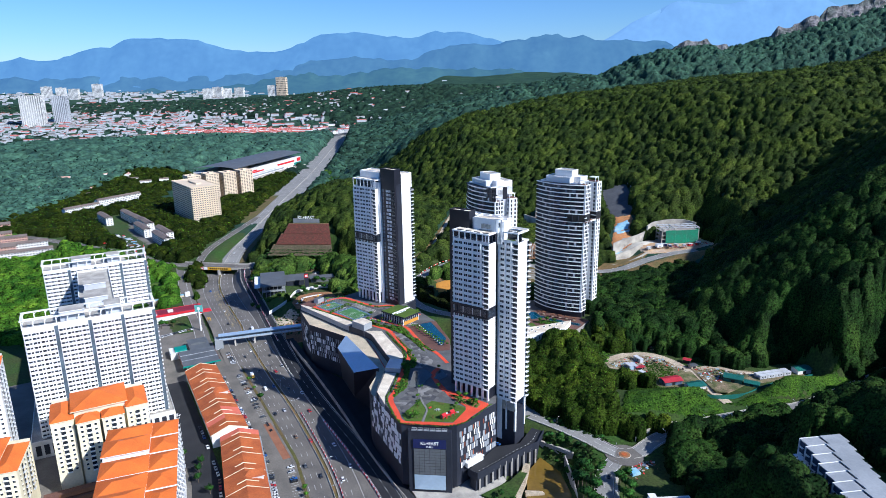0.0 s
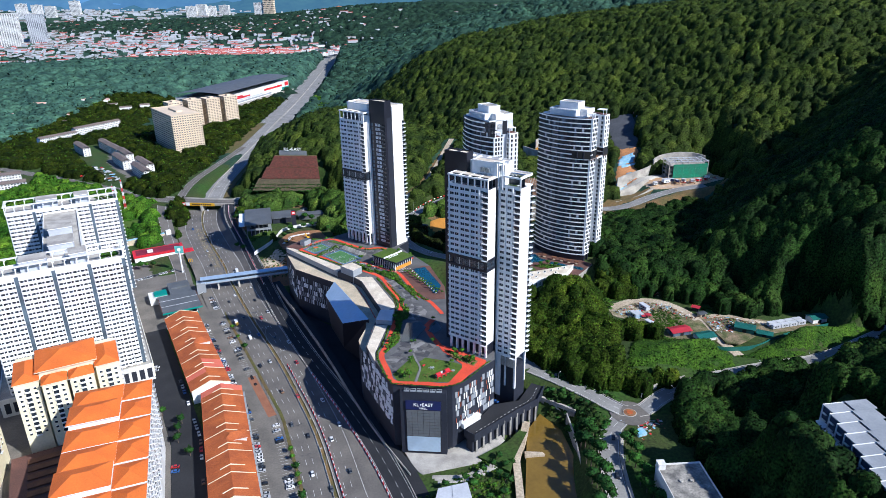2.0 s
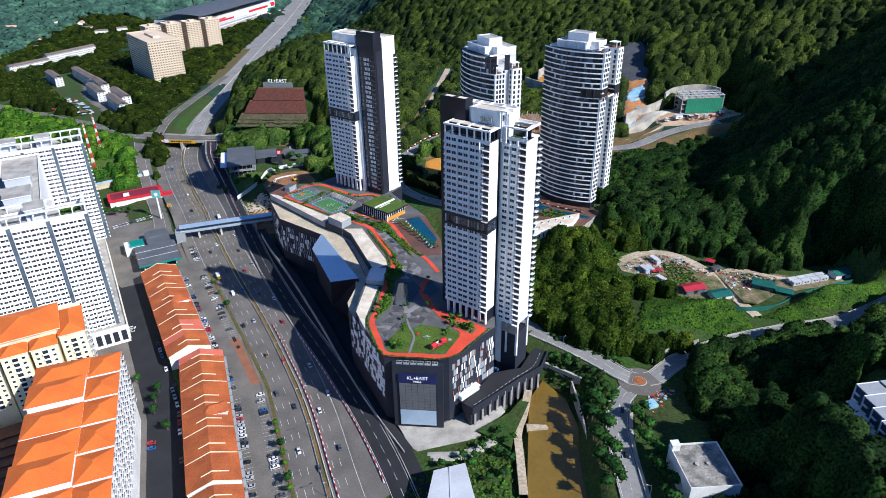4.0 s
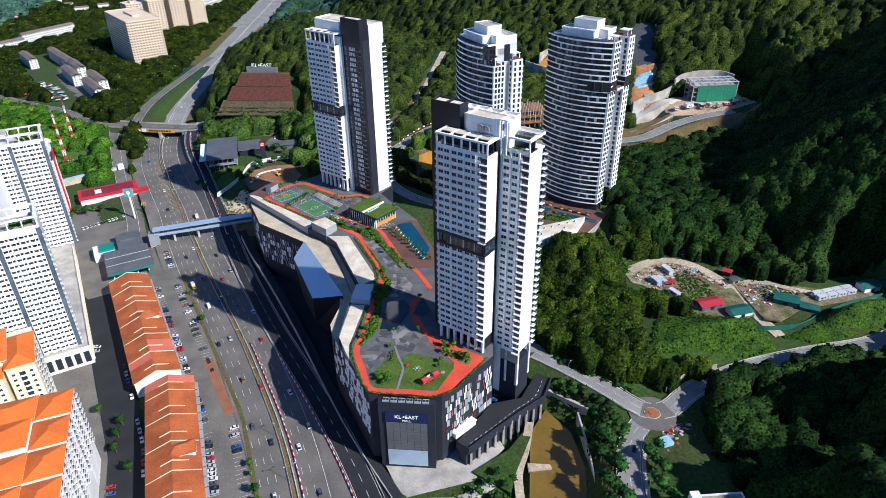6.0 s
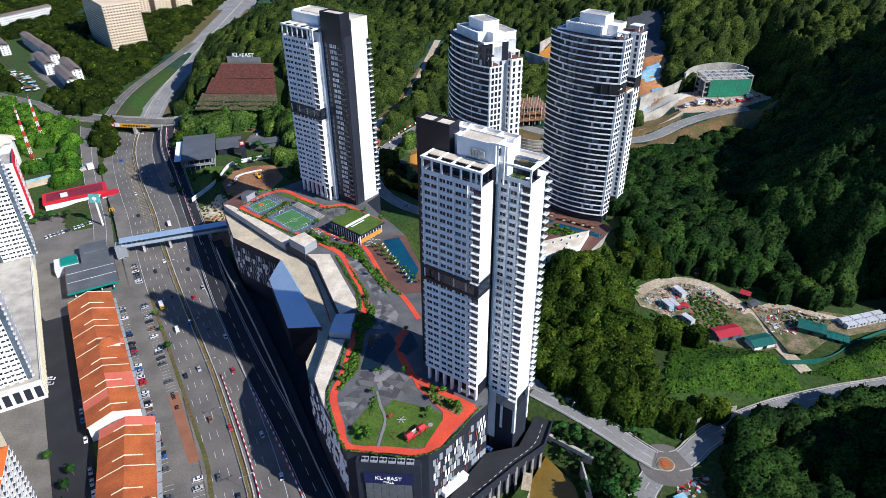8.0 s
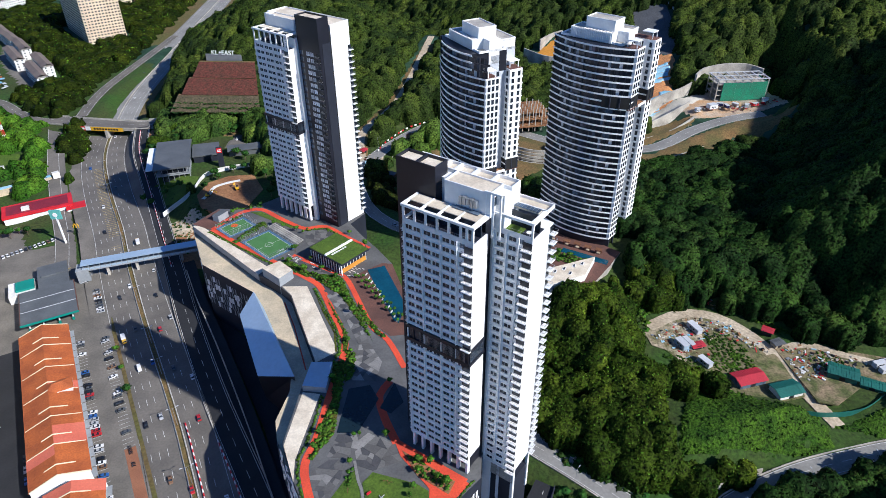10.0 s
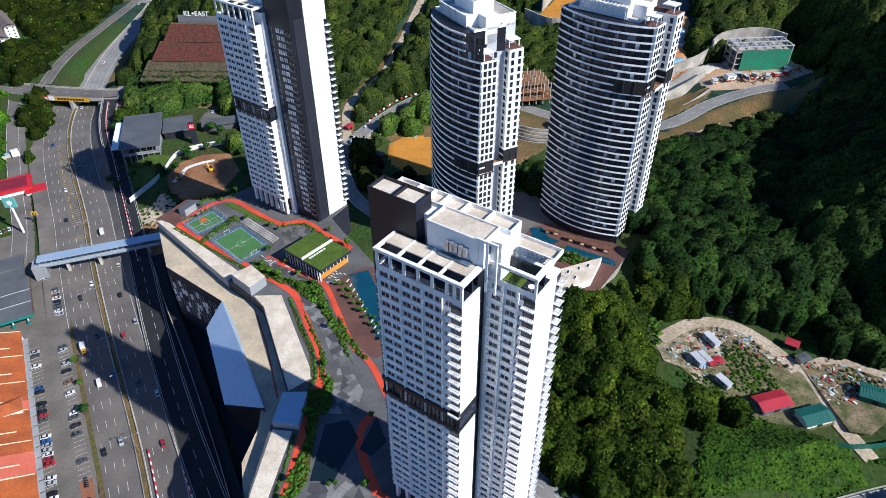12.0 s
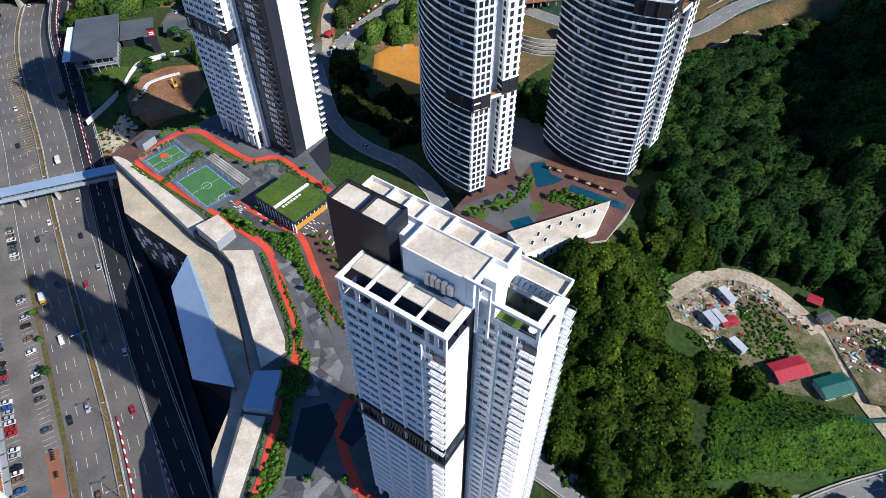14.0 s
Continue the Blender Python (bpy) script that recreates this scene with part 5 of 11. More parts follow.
def slabs(name, pts, label, seed, size=14.0, tones=(GPAVE,)):
    """Irregular stone slabs that fill an area, split by straight joints."""
    rng = random.Random(seed)
    root = thing(name, label, "pavement", Matrix(), kind="structure")
    def area(p):
        return abs(sum(a[0] * b[1] - b[0] * a[1] for a, b in zip(p, p[1:] + p[:1]))) / 2
    def split(p, c, n):
        left, right = [], []
        for a, b in zip(p, p[1:] + p[:1]):
            da, db = (a[0] - c[0]) * n[0] + (a[1] - c[1]) * n[1], (b[0] - c[0]) * n[0] + (b[1] - c[1]) * n[1]
            (left if da >= 0 else right).append(a)
            if da * db < 0:
                t = da / (da - db)
                m = (a[0] + (b[0] - a[0]) * t, a[1] + (b[1] - a[1]) * t)
                left.append(m)
                right.append(m)
        return left, right
    todo = [list(pts)]
    while todo:
        p = todo.pop()
        c = (sum(q[0] for q in p) / len(p), sum(q[1] for q in p) / len(p))
        if area(p) < size * rng.uniform(0.5, 1.5):
            p = [(c[0] + (q[0] - c[0]) * 0.975, c[1] + (q[1] - c[1]) * 0.975) for q in p]
            part("paving_slab", Mesh().prism(p, DK - 0.1, DK + 0.05 + rng.uniform(0, 0.02)), rng.choice(tones), root)
            continue
        k = max(range(len(p)), key=lambda i: math.dist(p[i], p[(i + 1) % len(p)]))
        e = (p[(k + 1) % len(p)][0] - p[k][0], p[(k + 1) % len(p)][1] - p[k][1])
        g = math.atan2(e[1], e[0]) + rng.uniform(-0.6, 0.6)
        m = (p[k][0] + e[0] * rng.uniform(0.4, 0.6), p[k][1] + e[1] * rng.uniform(0.4, 0.6))
        for half in split(p, m, (math.cos(g), math.sin(g))):
            if len(half) > 2 and area(half) > 0.3:
                todo.append(half)


STONE = [mat("granite_slab_%s" % n, c, tuple(k * 0.8 for k in c), 0.8, scale=0.2, fine=1.4, amount=0.12, spread=0.1) for n, c in (("pale", (0.25, 0.243, 0.235)), ("grey", (0.16, 0.156, 0.152)), ("dark", (0.075, 0.075, 0.08)), ("mid", (0.115, 0.112, 0.11)))]
slabs("pavement_garden", [(-31.6, 366), (-25, 372), (-19, 372), (-19.7, 363), (-24.8, 352.6), (-28.8, 357)], "irregular grey granite slabs beside the lawn", 1, 12, STONE)
slabs("pavement_court", [(-16.5, 379), (-11.3, 384.4), (-1.5, 379), (2.4, 371), (-8.3, 366.6), (-14.2, 369)], "irregular grey granite slabs by the pool", 2, 12, STONE)
slabs("pavement_pool", [(-23, 384), (-15.6, 384), (-14, 377), (-19, 372.6), (-26, 373)], "grey slabs beside the reflecting pool", 3, 12, STONE)
slabs("pavement_walk", [(-41.3, 480), (-36.5, 480), (-30.1, 470), (-27.2, 463.3), (-29, 459), (-34, 465), (-37, 470)], "grey stepping slabs through the planting", 4, 9, STONE)
slabs("pavement_walk", [(-29, 459), (-27.2, 463.3), (-21.1, 452.9), (-14.2, 435.8), (-19.4, 436), (-24, 447)], "grey stepping slabs through the planting", 5, 12, STONE)
slabs("pavement_walk", [(-20, 435.5), (-14, 435.5), (-8, 424), (-10, 412.5), (-20, 413), (-23, 424)], "grey slabs between the pools", 6, 14, STONE)
slabs("pavement_club", [(-65, 509.5), (-59.6, 509.5), (-50, 500), (-39, 493.5), (-32.6, 491.5), (-31, 487.5), (-53, 497)], "speckled grey paving round the clubhouse", 7, 14, STONE[1:])
slabs("pavement_club", [(-56.1, 522.8), (-57.6, 531.7), (-48.5, 535), (-41, 530), (-53.2, 518)], "grey paving behind the clubhouse", 8, 14, STONE[1:])
deck_strip("path_garden", [(-15.4, 371), (-13.2, 362), (-11, 354.8), (-13.2, 341)], 0.55, STONE[0], "narrow pale path between two lawns", 0.2)
rnd = random.Random(77)
for i in range(46):
    t = rnd.random()
    x, y = -64 + 32 * t, 508 - 17 * t + rnd.uniform(-2.6, 2.2)
    if i > 30:
        x, y = -24 + rnd.uniform(-5, 3), 491 + rnd.uniform(-3, 6)
    solid("paving_strip", Mesh().box(-0.75, 0.75, -0.22, 0.22, 0, 0.05), WHITE2, "short white strip set in grey paving", "paving", "white paving strips", m=pose(x, y, DK + 0.1, 0, 0, -38))


for pts in ([(-50, 492), (-38.9, 490.2), (-32.1, 487), (-27.6, 475.4), (-23.3, 464.5), (-12.9, 437.3), (-14.8, 441.9), (-26.2, 463.3), (-31.4, 472.8), (-39.8, 480.7)], [(-40, 476), (-37, 469), (-28, 450), (-24, 440), (-24, 432), (-26, 431), (-27, 444), (-34, 461)],
            [(-22, 467), (-18, 458), (-10, 444), (-7, 440), (-9, 440), (-16, 449), (-22, 461)], [(-64, 506), (-54, 497), (-46, 490), (-50, 488), (-58, 494), (-66, 501)], [(-24, 431), (-20, 430), (-20, 416), (-23, 412)],
            [(-30, 425), (-23.6, 424), (-24.5, 384), (-29.5, 376), (-31.6, 372), (-30, 390), (-27, 404)], [(-114, 536), (-90, 515.6), (-65, 496.8), (-65, 498), (-90, 517), (-112, 535.4)], [(-46, 479), (-37.5, 459), (-30.6, 444), (-28.4, 431), (-29.3, 431), (-31.4, 444), (-38.3, 459)]):
    deck_area("planting_bed", pts, BEDGREEN, "green planting bed with low shrubs", 0, 0.29, "bed")


def play_set():
    root = thing("play_set", "red and pale climbing frame on the play lawn", "play set", pose(-1.4, 342.6, DK + 0.06, 0, 0, 40), "")
    for i in range(3):
        x = i * 3.1
        for u, v in ((0, 0), (2.6, 0), (0, 2.2), (2.6, 2.2)):
            part("post", Mesh().box(x + u - 0.12, x + u + 0.12, v - 0.12, v + 0.12, 0, 2.8), RED, root)
        part("platform", Mesh().box(x, x + 2.6, 0, 2.2, 1.3, 1.5), CONC, root)
        part("panel", Mesh().box(x + 0.2, x + 2.4, -0.08, 0.0, 1.5, 2.4), RED, root)
        part("panel", Mesh().box(x + 0.2, x + 2.4, 2.2, 2.28, 1.5, 2.4), WHITE2, root)
        if i != 1:
            q = Mesh()
            q.poly([(x - 0.2, -0.3, 2.7), (x + 2.8, -0.3, 2.7), (x + 2.8, 1.1, 3.5), (x - 0.2, 1.1, 3.5)]).poly([(x - 0.2, 1.1, 3.5), (x + 2.8, 1.1, 3.5), (x + 2.8, 2.5, 2.7), (x - 0.2, 2.5, 2.7)])
            part("canopy", q, RED, root)
    part("slide", Mesh().bar((9.0, 1.1, 1.6), (11.4, 1.1, 0.2), 0.8, 0.12), RED, root)
    star = thing("climbing_star", "grey star-shaped climbing toy on the lawn", "toy", pose(-4.6, 354.5, DK + 0.06))
    for i in range(6):
        a = 6.283 * i / 6
        part("spoke", Mesh().bar((0, 0, 0.6), (1.9 * math.cos(a), 1.9 * math.sin(a), 0.15), 0.16), LGREY, star)
    part("hub", Mesh().cyl(0, 0, 0, 0.8, 0.3, 10), GREY, star)
    rider = thing("spring_rider", "small red rocking toy on the lawn", "toy", pose(-9.1, 356.6, DK + 0.06, 0, 0, 40))
    part("seat", Mesh().prism([(-0.9, -0.35), (0.9, -0.35), (1.1, 0), (0.9, 0.35), (-0.9, 0.35)], 0.4, 0.9), RED, rider)
    part("spring", Mesh().cyl(0, 0, 0, 0.4, 0.16, 8), STEEL, rider)
    disc = thing("spinning_disc", "round grey roundabout toy beside the plaza", "toy", pose(7.2, 351.5, DK + 0.06))
    part("platform", Mesh().cyl(0, 0, 0.15, 0.3, 1.0, 16), GREY, disc)
    part("axle", Mesh().cyl(0, 0, 0, 0.9, 0.08, 8), STEEL, disc)
    for i, (x, y) in enumerate(((-3.5, 361.5), (-1.8, 360.6), (-19.5, 352.5), (-16.6, 358), (-7.2, 345), (-8.4, 346.4), (-6.2, 347.2))):
        bar = thing("exercise_bar", "short timber exercise bar on the lawn", "exercise bar", pose(x, y, DK + 0.06, 0, 0, 30 * i), "exercise bars")
        for u in (-0.8, 0.8):
            part("post", Mesh().cyl(u, 0, 0, 1.1, 0.08, 6), WOOD, bar)
        part("rail", Mesh().bar((-0.8, 0, 1.05), (0.8, 0, 1.05), 0.1), WOOD, bar)


play_set()
for i in range(12):
    t = i / 11
    lo = thing("sun_lounger", "white sun lounger beside the rooftop pool", "lounger", pose(-19.6 + 17.6 * t, 489.5 - 38 * t, DK + 0.05, 0, 0, 66), "pool loungers")
    part("frame", Mesh().box(-0.95, 0.95, -0.32, 0.32, 0.15, 0.25), LGREY, lo)
    part("mattress", Mesh().box(-0.95, 0.35, -0.3, 0.3, 0.25, 0.35).bar((0.35, 0, 0.3), (0.95, 0, 0.65), 0.6, 0.1), WHITE2, lo)
for i in range(4):
    x0, y0, x1, y1 = -79.5 + i * 0.8, 538.9 + i * 0.6, -59.8 + i * 0.8, 520.2 + i * 0.6
    solid("bleacher_step", Mesh().bar((x0, y0, DK + 0.3 + 0.35 * i), (x1, y1, DK + 0.3 + 0.35 * i), 0.9, 0.5 + 0.1 * i), CONC, "concrete seating step beside the futsal court", "bench", "court seating")
deck_area("brick_terrace", [(-125, 543.5), (-114.3, 561), (-107, 553), (-101, 548.5), (-113.2, 537)], BRICKRED, "red-brown paved terrace", 0, 0.27)
deck_area("pool_terrace", [(-30, 486), (-12, 500), (-6.5, 499), (4, 461), (4, 442), (-5, 441), (-14, 450), (-22, 470)], BRICKRED, "red-brown paved pool terrace", 0, 0.26)
deck_area("swimming_pool", [(-19.5, 494), (-10.5, 497.5), (1.5, 463.5), (-1.5, 450), (-4, 452)], POOL, "dark blue-green rooftop swimming pool", 0, 0.30, "pool")
deck_area("water_feature_small", [(-2, 411), (2, 400), (-3, 394), (-7.5, 397)], DPOOL, "small dark reflecting pool", 0, 0.29, "pool")
for pts in ([(-124.5, 541.5), (-76, 491.4), (-72, 498), (-120, 541.8)], [(-61.5, 480.6), (-49, 480.6), (-28.2, 431.5), (-37, 424.4), (-55.6, 473)], [(-40, 406.6), (-32.6, 405.4), (-37.6, 372), (-36.6, 362.4), (-43, 379)]):
    canopy = thing("roof_canopy", "long flat roof slab in bleached screed over the car ramp", "roof", Matrix())
    part("fascia", Mesh().prism(pts, DK - 4.2, DK - 0.2), GREY, canopy)
    part("roof_slab", Mesh().prism(pts, DK - 0.2, DK + 0.05), ROOFWHITE, canopy)
q = Mesh().prism([(-73, 490), (-65, 496.5), (-57, 488), (-62.5, 480.4)], 37, 47.2, 0, 1)
solid("lift_house", q, [GREY, ROOFWHITE], "grey rooftop lift house with a pale roof", "roof house")
q = Mesh().prism([(-38.2, 421.5), (-29, 421.5), (-30, 406), (-40, 407.5)], 37, 45.0, 0, 1)
solid("stair_house", q, [GREY, PALEMETAL], "grey rooftop stair house with a metal roof", "roof house")
solid("roof_hut", Mesh().prism([(-114, 547), (-110, 554), (-106, 551.5), (-110, 545)], DK, DK + 4, 0, 1), [GREY, METAL], "small grey service hut on the brick terrace", "hut")
line = np.array([(-60, 474, 37), (-52, 455, 37), (-47, 440, 37), (-42, 425, 37)], float)
solid("ramp_line", ribbon(Mesh(), line, -0.3, 0.3, 0.03), TRACK, "faded red line painted on the ramp deck", "marking", kind="structure")


def court(name, pts, label, ball):
    """A fenced sport court: blue surround, green field, white lines, posts and wire rails."""
    p = [np.array(k, float) for k in pts]
    o, ex, ey = p[0], p[1] - p[0], p[3] - p[0]
    lx, ly = np.hypot(*ex), np.hypot(*ey)
    root = thing(name, label, "sport court", pose(o[0], o[1], DK, 0, 0, math.degrees(math.atan2(ex[1], ex[0]))), "roof courts")
    s = 1 if ex[0] * ey[1] - ex[1] * ey[0] > 0 else -1
    Y = lambda y: s * y
    def rect(q, x0, x1, y0, y1, z0, z1):
        a, b = sorted((Y(y0), Y(y1)))
        q.box(x0, x1, a, b, z0, z1)
        return q
    part("court_surface", rect(Mesh(), 0, lx, 0, ly, 0, 0.10), COURTB, root)
    part("court_field", rect(Mesh(), 1.6, lx - 1.6, 1.6, ly - 1.6, 0.1, 0.115), COURTG, root)
    w = Mesh()
    for x0, x1, y0, y1 in ((1.6, lx - 1.6, 1.6, 1.75), (1.6, lx - 1.6, ly - 1.75, ly - 1.6), (1.6, 1.75, 1.6, ly - 1.6), (lx - 1.75, lx - 1.6, 1.6, ly - 1.6), (1.6, lx - 1.6, ly / 2 - 0.07, ly / 2 + 0.07)):
        rect(w, x0, x1, y0, y1, 0.115, 0.13)
    for i in range(24):
        a, b = 6.2832 * i / 24, 6.2832 * (i + 1) / 24
        w.bar((lx / 2 + 2.2 * math.cos(a), Y(ly / 2 + 2.2 * math.sin(a)), 0.125), (lx / 2 + 2.2 * math.cos(b), Y(ly / 2 + 2.2 * math.sin(b)), 0.125), 0.14, 0.02)
    part("court_lines", w, PAINT, root)
    if ball:
        part("key_area", Mesh().cyl(lx / 2, Y(4.6), 0.118, 0.135, 2.0, 18), mat("court_orange", (0.65, 0.13, 0.03), None, 0.8), root)
        part("hoop", Mesh().cyl(lx / 2, Y(1.2), 0.1, 3.2, 0.09, 8).box(lx / 2 - 0.9, lx / 2 + 0.9, Y(1.5) - 0.05, Y(1.5) + 0.05, 2.6, 3.7), STEEL, root)
    else:
        gl = Mesh()
        for yy in (1.2, ly - 1.2):
            gl.bar((lx / 2 - 1.6, Y(yy), 0.1), (lx / 2 - 1.6, Y(yy), 2.1), 0.1).bar((lx / 2 + 1.6, Y(yy), 0.1), (lx / 2 + 1.6, Y(yy), 2.1), 0.1).bar((lx / 2 - 1.6, Y(yy), 2.1), (lx / 2 + 1.6, Y(yy), 2.1), 0.1)
        part("goal", gl, WHITE, root)
    f = Mesh()
    for x0, y0, x1, y1 in ((0, 0, lx, 0), (lx, 0, lx, ly), (lx, ly, 0, ly), (0, ly, 0, 0)):
        n = 6
        for i in range(n):
            x, y = x0 + (x1 - x0) * i / n, y0 + (y1 - y0) * i / n
            f.bar((x, Y(y), 0), (x, Y(y), 3.6), 0.09)
        for z in (0.9, 1.8, 2.7, 3.6):
            f.bar((x0, Y(y0), z), (x1, Y(y1), z), 0.05)
    part("court_fence", f, GREY, root)


court("basketball_court", [(-110, 538), (-97, 551), (-86, 543), (-99, 528.5)], "blue and green fenced basketball court on the roof deck", True)
court("football_court", [(-92, 523), (-79, 536), (-61, 522), (-70, 507.5)], "blue and green fenced futsal court on the roof deck", False)


def clubhouse():
    p = [np.array(k, float) for k in ((-51, 505), (-37, 519), (-19, 503), (-31.5, 488))]
    ex = p[3] - p[0]
    root = thing("clubhouse", "glass-walled clubhouse with a turf roof on the deck", "clubhouse", pose(p[0][0], p[0][1], DK, 0, 0, math.degrees(math.atan2(ex[1], ex[0]))))
    lx, ly = float(np.hypot(*ex)), float(np.hypot(*(p[1] - p[0])))
    part("wall_glass", Mesh().box(1, lx - 2.5, 1, ly - 1, 0, 6.4), DGLASS, root)
    fr = Mesh()
    for i in range(13):
        fr.box(0.6 + i * (lx - 2) / 12, 0.85 + i * (lx - 2) / 12, 0.5, 0.9, 0, 6.6)
    for i in range(9):
        fr.box(lx - 2.5, lx - 2.2, 1 + i * (ly - 2) / 8, 1.25 + i * (ly - 2) / 8, 0, 6.6)
    part("wall_frame", fr, WHITE, root)
    rs = part("roof_slab", Mesh().box(0, lx, 0, ly, 6.6, 7.4), CHAR2, root)
    q = Mesh().box(0.4, lx * 0.47, 0.4, ly - 0.4, 7.4, 7.6).box(lx * 0.52, lx - 0.4, 0.4, ly - 0.4, 7.4, 7.6)
    part("roof_turf", q, LAWN, rs, "bright green turf")
    part("roof_gutter", Mesh().box(lx * 0.475, lx * 0.515, 0.3, ly - 0.3, 7.4, 8.3), WHITE, root)
    for i in range(7):
        part("roof_vent", Mesh().box(lx * 0.56, lx * 0.6, 3 + i * 1.5, 4 + i * 1.5, 7.6, 7.8), WHITE, rs)
    # Warm glow at the glass, put in as a flat orange plate.
    part("glow_panel", Mesh().box(lx - 2.2, lx - 2.12, 1.2, ly - 1.2, 0.2, 3.0), ORANGE, root)


clubhouse()

# footbridge over the highway
def footbridge():
    p, q = np.array((-144.0, 567.0)), np.array((-199.0, 549.0))
    e = q - p
    L = float(np.hypot(*e))
    root = thing("footbridge", "enclosed grey footbridge across the highway", "bridge", pose(p[0], p[1], 0, 0, 0, math.degrees(math.atan2(e[1], e[0]))))
    bd = part("bridge_deck", Mesh().box(-14, L + 2, -3, 3, 8.0, 8.8), GREY, root)
    part("bridge_roof", Mesh().box(-14, L + 2.5, -3.4, 3.4, 12.2, 12.6), PALEMETAL, root)
    part("bridge_wall", Mesh().box(-14, L + 2, -2.95, -2.85, 8.8, 10.2).box(-14, L + 2, 2.85, 2.95, 8.8, 10.2), PALEMETAL, root)
    for i in range(24):
        x = -13 + i * (L + 14) / 23
        part("bridge_post", Mesh().box(x, x + 0.25, -3, -2.8, 8.8, 12.2), GREY, bd)
        part("bridge_post", Mesh().box(x, x + 0.25, 2.8, 3, 8.8, 12.2), GREY, bd)
    for x in (2, L - 12, L - 1, L * 0.5):
        part("pier", Mesh().box(x, x + 1.4, -1.2, 1.2, -1, 8.0), CONC, root)
    part("stair_tower", Mesh().box(L - 1, L + 6, -4.5, 3.5, -0.5, 9).box(L - 1, L + 6, -4.8, 3.8, 9, 9.4), GREY, root)


footbridge()

# ---- trees and woods ----
def bulk(name, verts, tris, mats, index=None, smooth=False):
    """A mesh straight from arrays of corners and triangles."""
    me = bpy.data.meshes.new(name)
    n, k = len(verts), len(tris)
    me.vertices.add(n)
    me.vertices.foreach_set("co", np.ascontiguousarray(verts, np.float32).ravel())
    me.loops.add(k * 3)
    me.loops.foreach_set("vertex_index", np.ascontiguousarray(tris, np.int32).ravel())
    me.polygons.add(k)
    me.polygons.foreach_set("loop_start", np.arange(0, k * 3, 3, dtype=np.int32))
    for x in mats:
        me.materials.append(x)
    if index is not None:
        me.polygons.foreach_set("material_index", np.ascontiguousarray(index, np.int32))
    me.update(calc_edges=True)
    if smooth:
        me.polygons.foreach_set("use_smooth", np.ones(k, bool))
    return me


def crown_shape(seed, sub, lobes, leaves, leaf=0.16, low=-0.35, tall=0.85):
    """A leafy crown about 1 m in radius: a body of merging lobes, and loose sprays of leaves on it."""
    rng = np.random.default_rng(seed)
    bm = bmesh.new()
    bmesh.ops.create_icosphere(bm, subdivisions=sub, radius=1)
    d = np.array([v.co for v in bm.verts])
    f = np.array([[v.index for v in t.verts] for t in bm.faces])
    bm.free()
    d /= np.linalg.norm(d, axis=1)[:, None]
    r = np.full(len(d), 0.55)
    for _ in range(lobes):
        c = rng.normal(size=3)
        c[2] = abs(c[2]) * 0.8 - 0.15
        c = c / np.linalg.norm(c) * rng.uniform(0.42, 0.66)
        rad = rng.uniform(0.28, 0.46)
        along = d @ c
        gap = rad ** 2 - (c @ c - along ** 2)
        r = np.maximum(r, np.where(gap > 0, along + np.sqrt(np.maximum(gap, 0)), 0))
    r *= rng.uniform(0.88, 1.12, len(r))
    v = d * r[:, None]
    v[:, 2] = np.maximum(v[:, 2], low) * tall
    vs, fs, k = [v], [f], len(v)
    if leaves:
        pick = rng.integers(0, len(v), leaves)
        c = v[pick] * rng.uniform(0.98, 1.16, (leaves, 1))
        a = rng.normal(size=(leaves, 3))
        a /= np.linalg.norm(a, axis=1)[:, None]
        b = np.cross(a, rng.normal(size=(leaves, 3)))
        b /= np.linalg.norm(b, axis=1)[:, None]
        s = rng.uniform(0.6, 1.3, (leaves, 1)) * leaf
        quad = np.stack((c - a * s, c + b * s * 0.7, c + a * s, c - b * s * 0.7), 1).reshape(-1, 3)
        i = k + 4 * np.arange(leaves)
        vs.append(quad)
        fs.append(np.concatenate((np.stack((i, i + 1, i + 2), 1), np.stack((i, i + 2, i + 3), 1))))
    return np.concatenate(vs), np.concatenate(fs)


def scatter(name, shapes, x, y, z, size, label, material, category="trees", rise=0.55, seed=1, squash=(0.8, 1.25)):
    """Many crowns in one object of uncountable stuff."""
    rng = np.random.default_rng(seed)
    vs, fs, base = [], [], 0
    kind = rng.integers(0, len(shapes), len(x))
    for k, (sv, sf) in enumerate(shapes):
        i = np.where(kind == k)[0]
        if not len(i):
            continue
        a = rng.uniform(0, 6.283, len(i))
        s, tall = size[i], size[i] * rng.uniform(*squash, len(i))
        c, n = np.cos(a)[:, None], np.sin(a)[:, None]
        X = (sv[None, :, 0] * c - sv[None, :, 1] * n) * s[:, None] + x[i][:, None]
        Y = (sv[None, :, 0] * n + sv[None, :, 1] * c) * s[:, None] + y[i][:, None]
        Z = sv[None, :, 2] * tall[:, None] + (z[i] + tall * rise)[:, None]
        vs.append(np.stack((X, Y, Z), -1).reshape(-1, 3))
        fs.append((sf[None] + (base + len(sv) * np.arange(len(i)))[:, None, None]).reshape(-1, 3))
        base += len(sv) * len(i)
    me = bulk(name, np.concatenate(vs), np.concatenate(fs), [material])
    return tagged(new(name, me), label, category, kind="stuff")


def jitter(x0, x1, y0, y1, s, seed):
    rng = np.random.default_rng(seed)
    x, y = np.meshgrid(np.arange(x0, x1, s), np.arange(y0, y1, s))
    x = x + (np.arange(x.shape[0]) % 2)[:, None] * s / 2
    return (x + rng.uniform(-0.75, 0.75, x.shape) * s).ravel(), (y + rng.uniform(-0.75, 0.75, y.shape) * s).ravel()


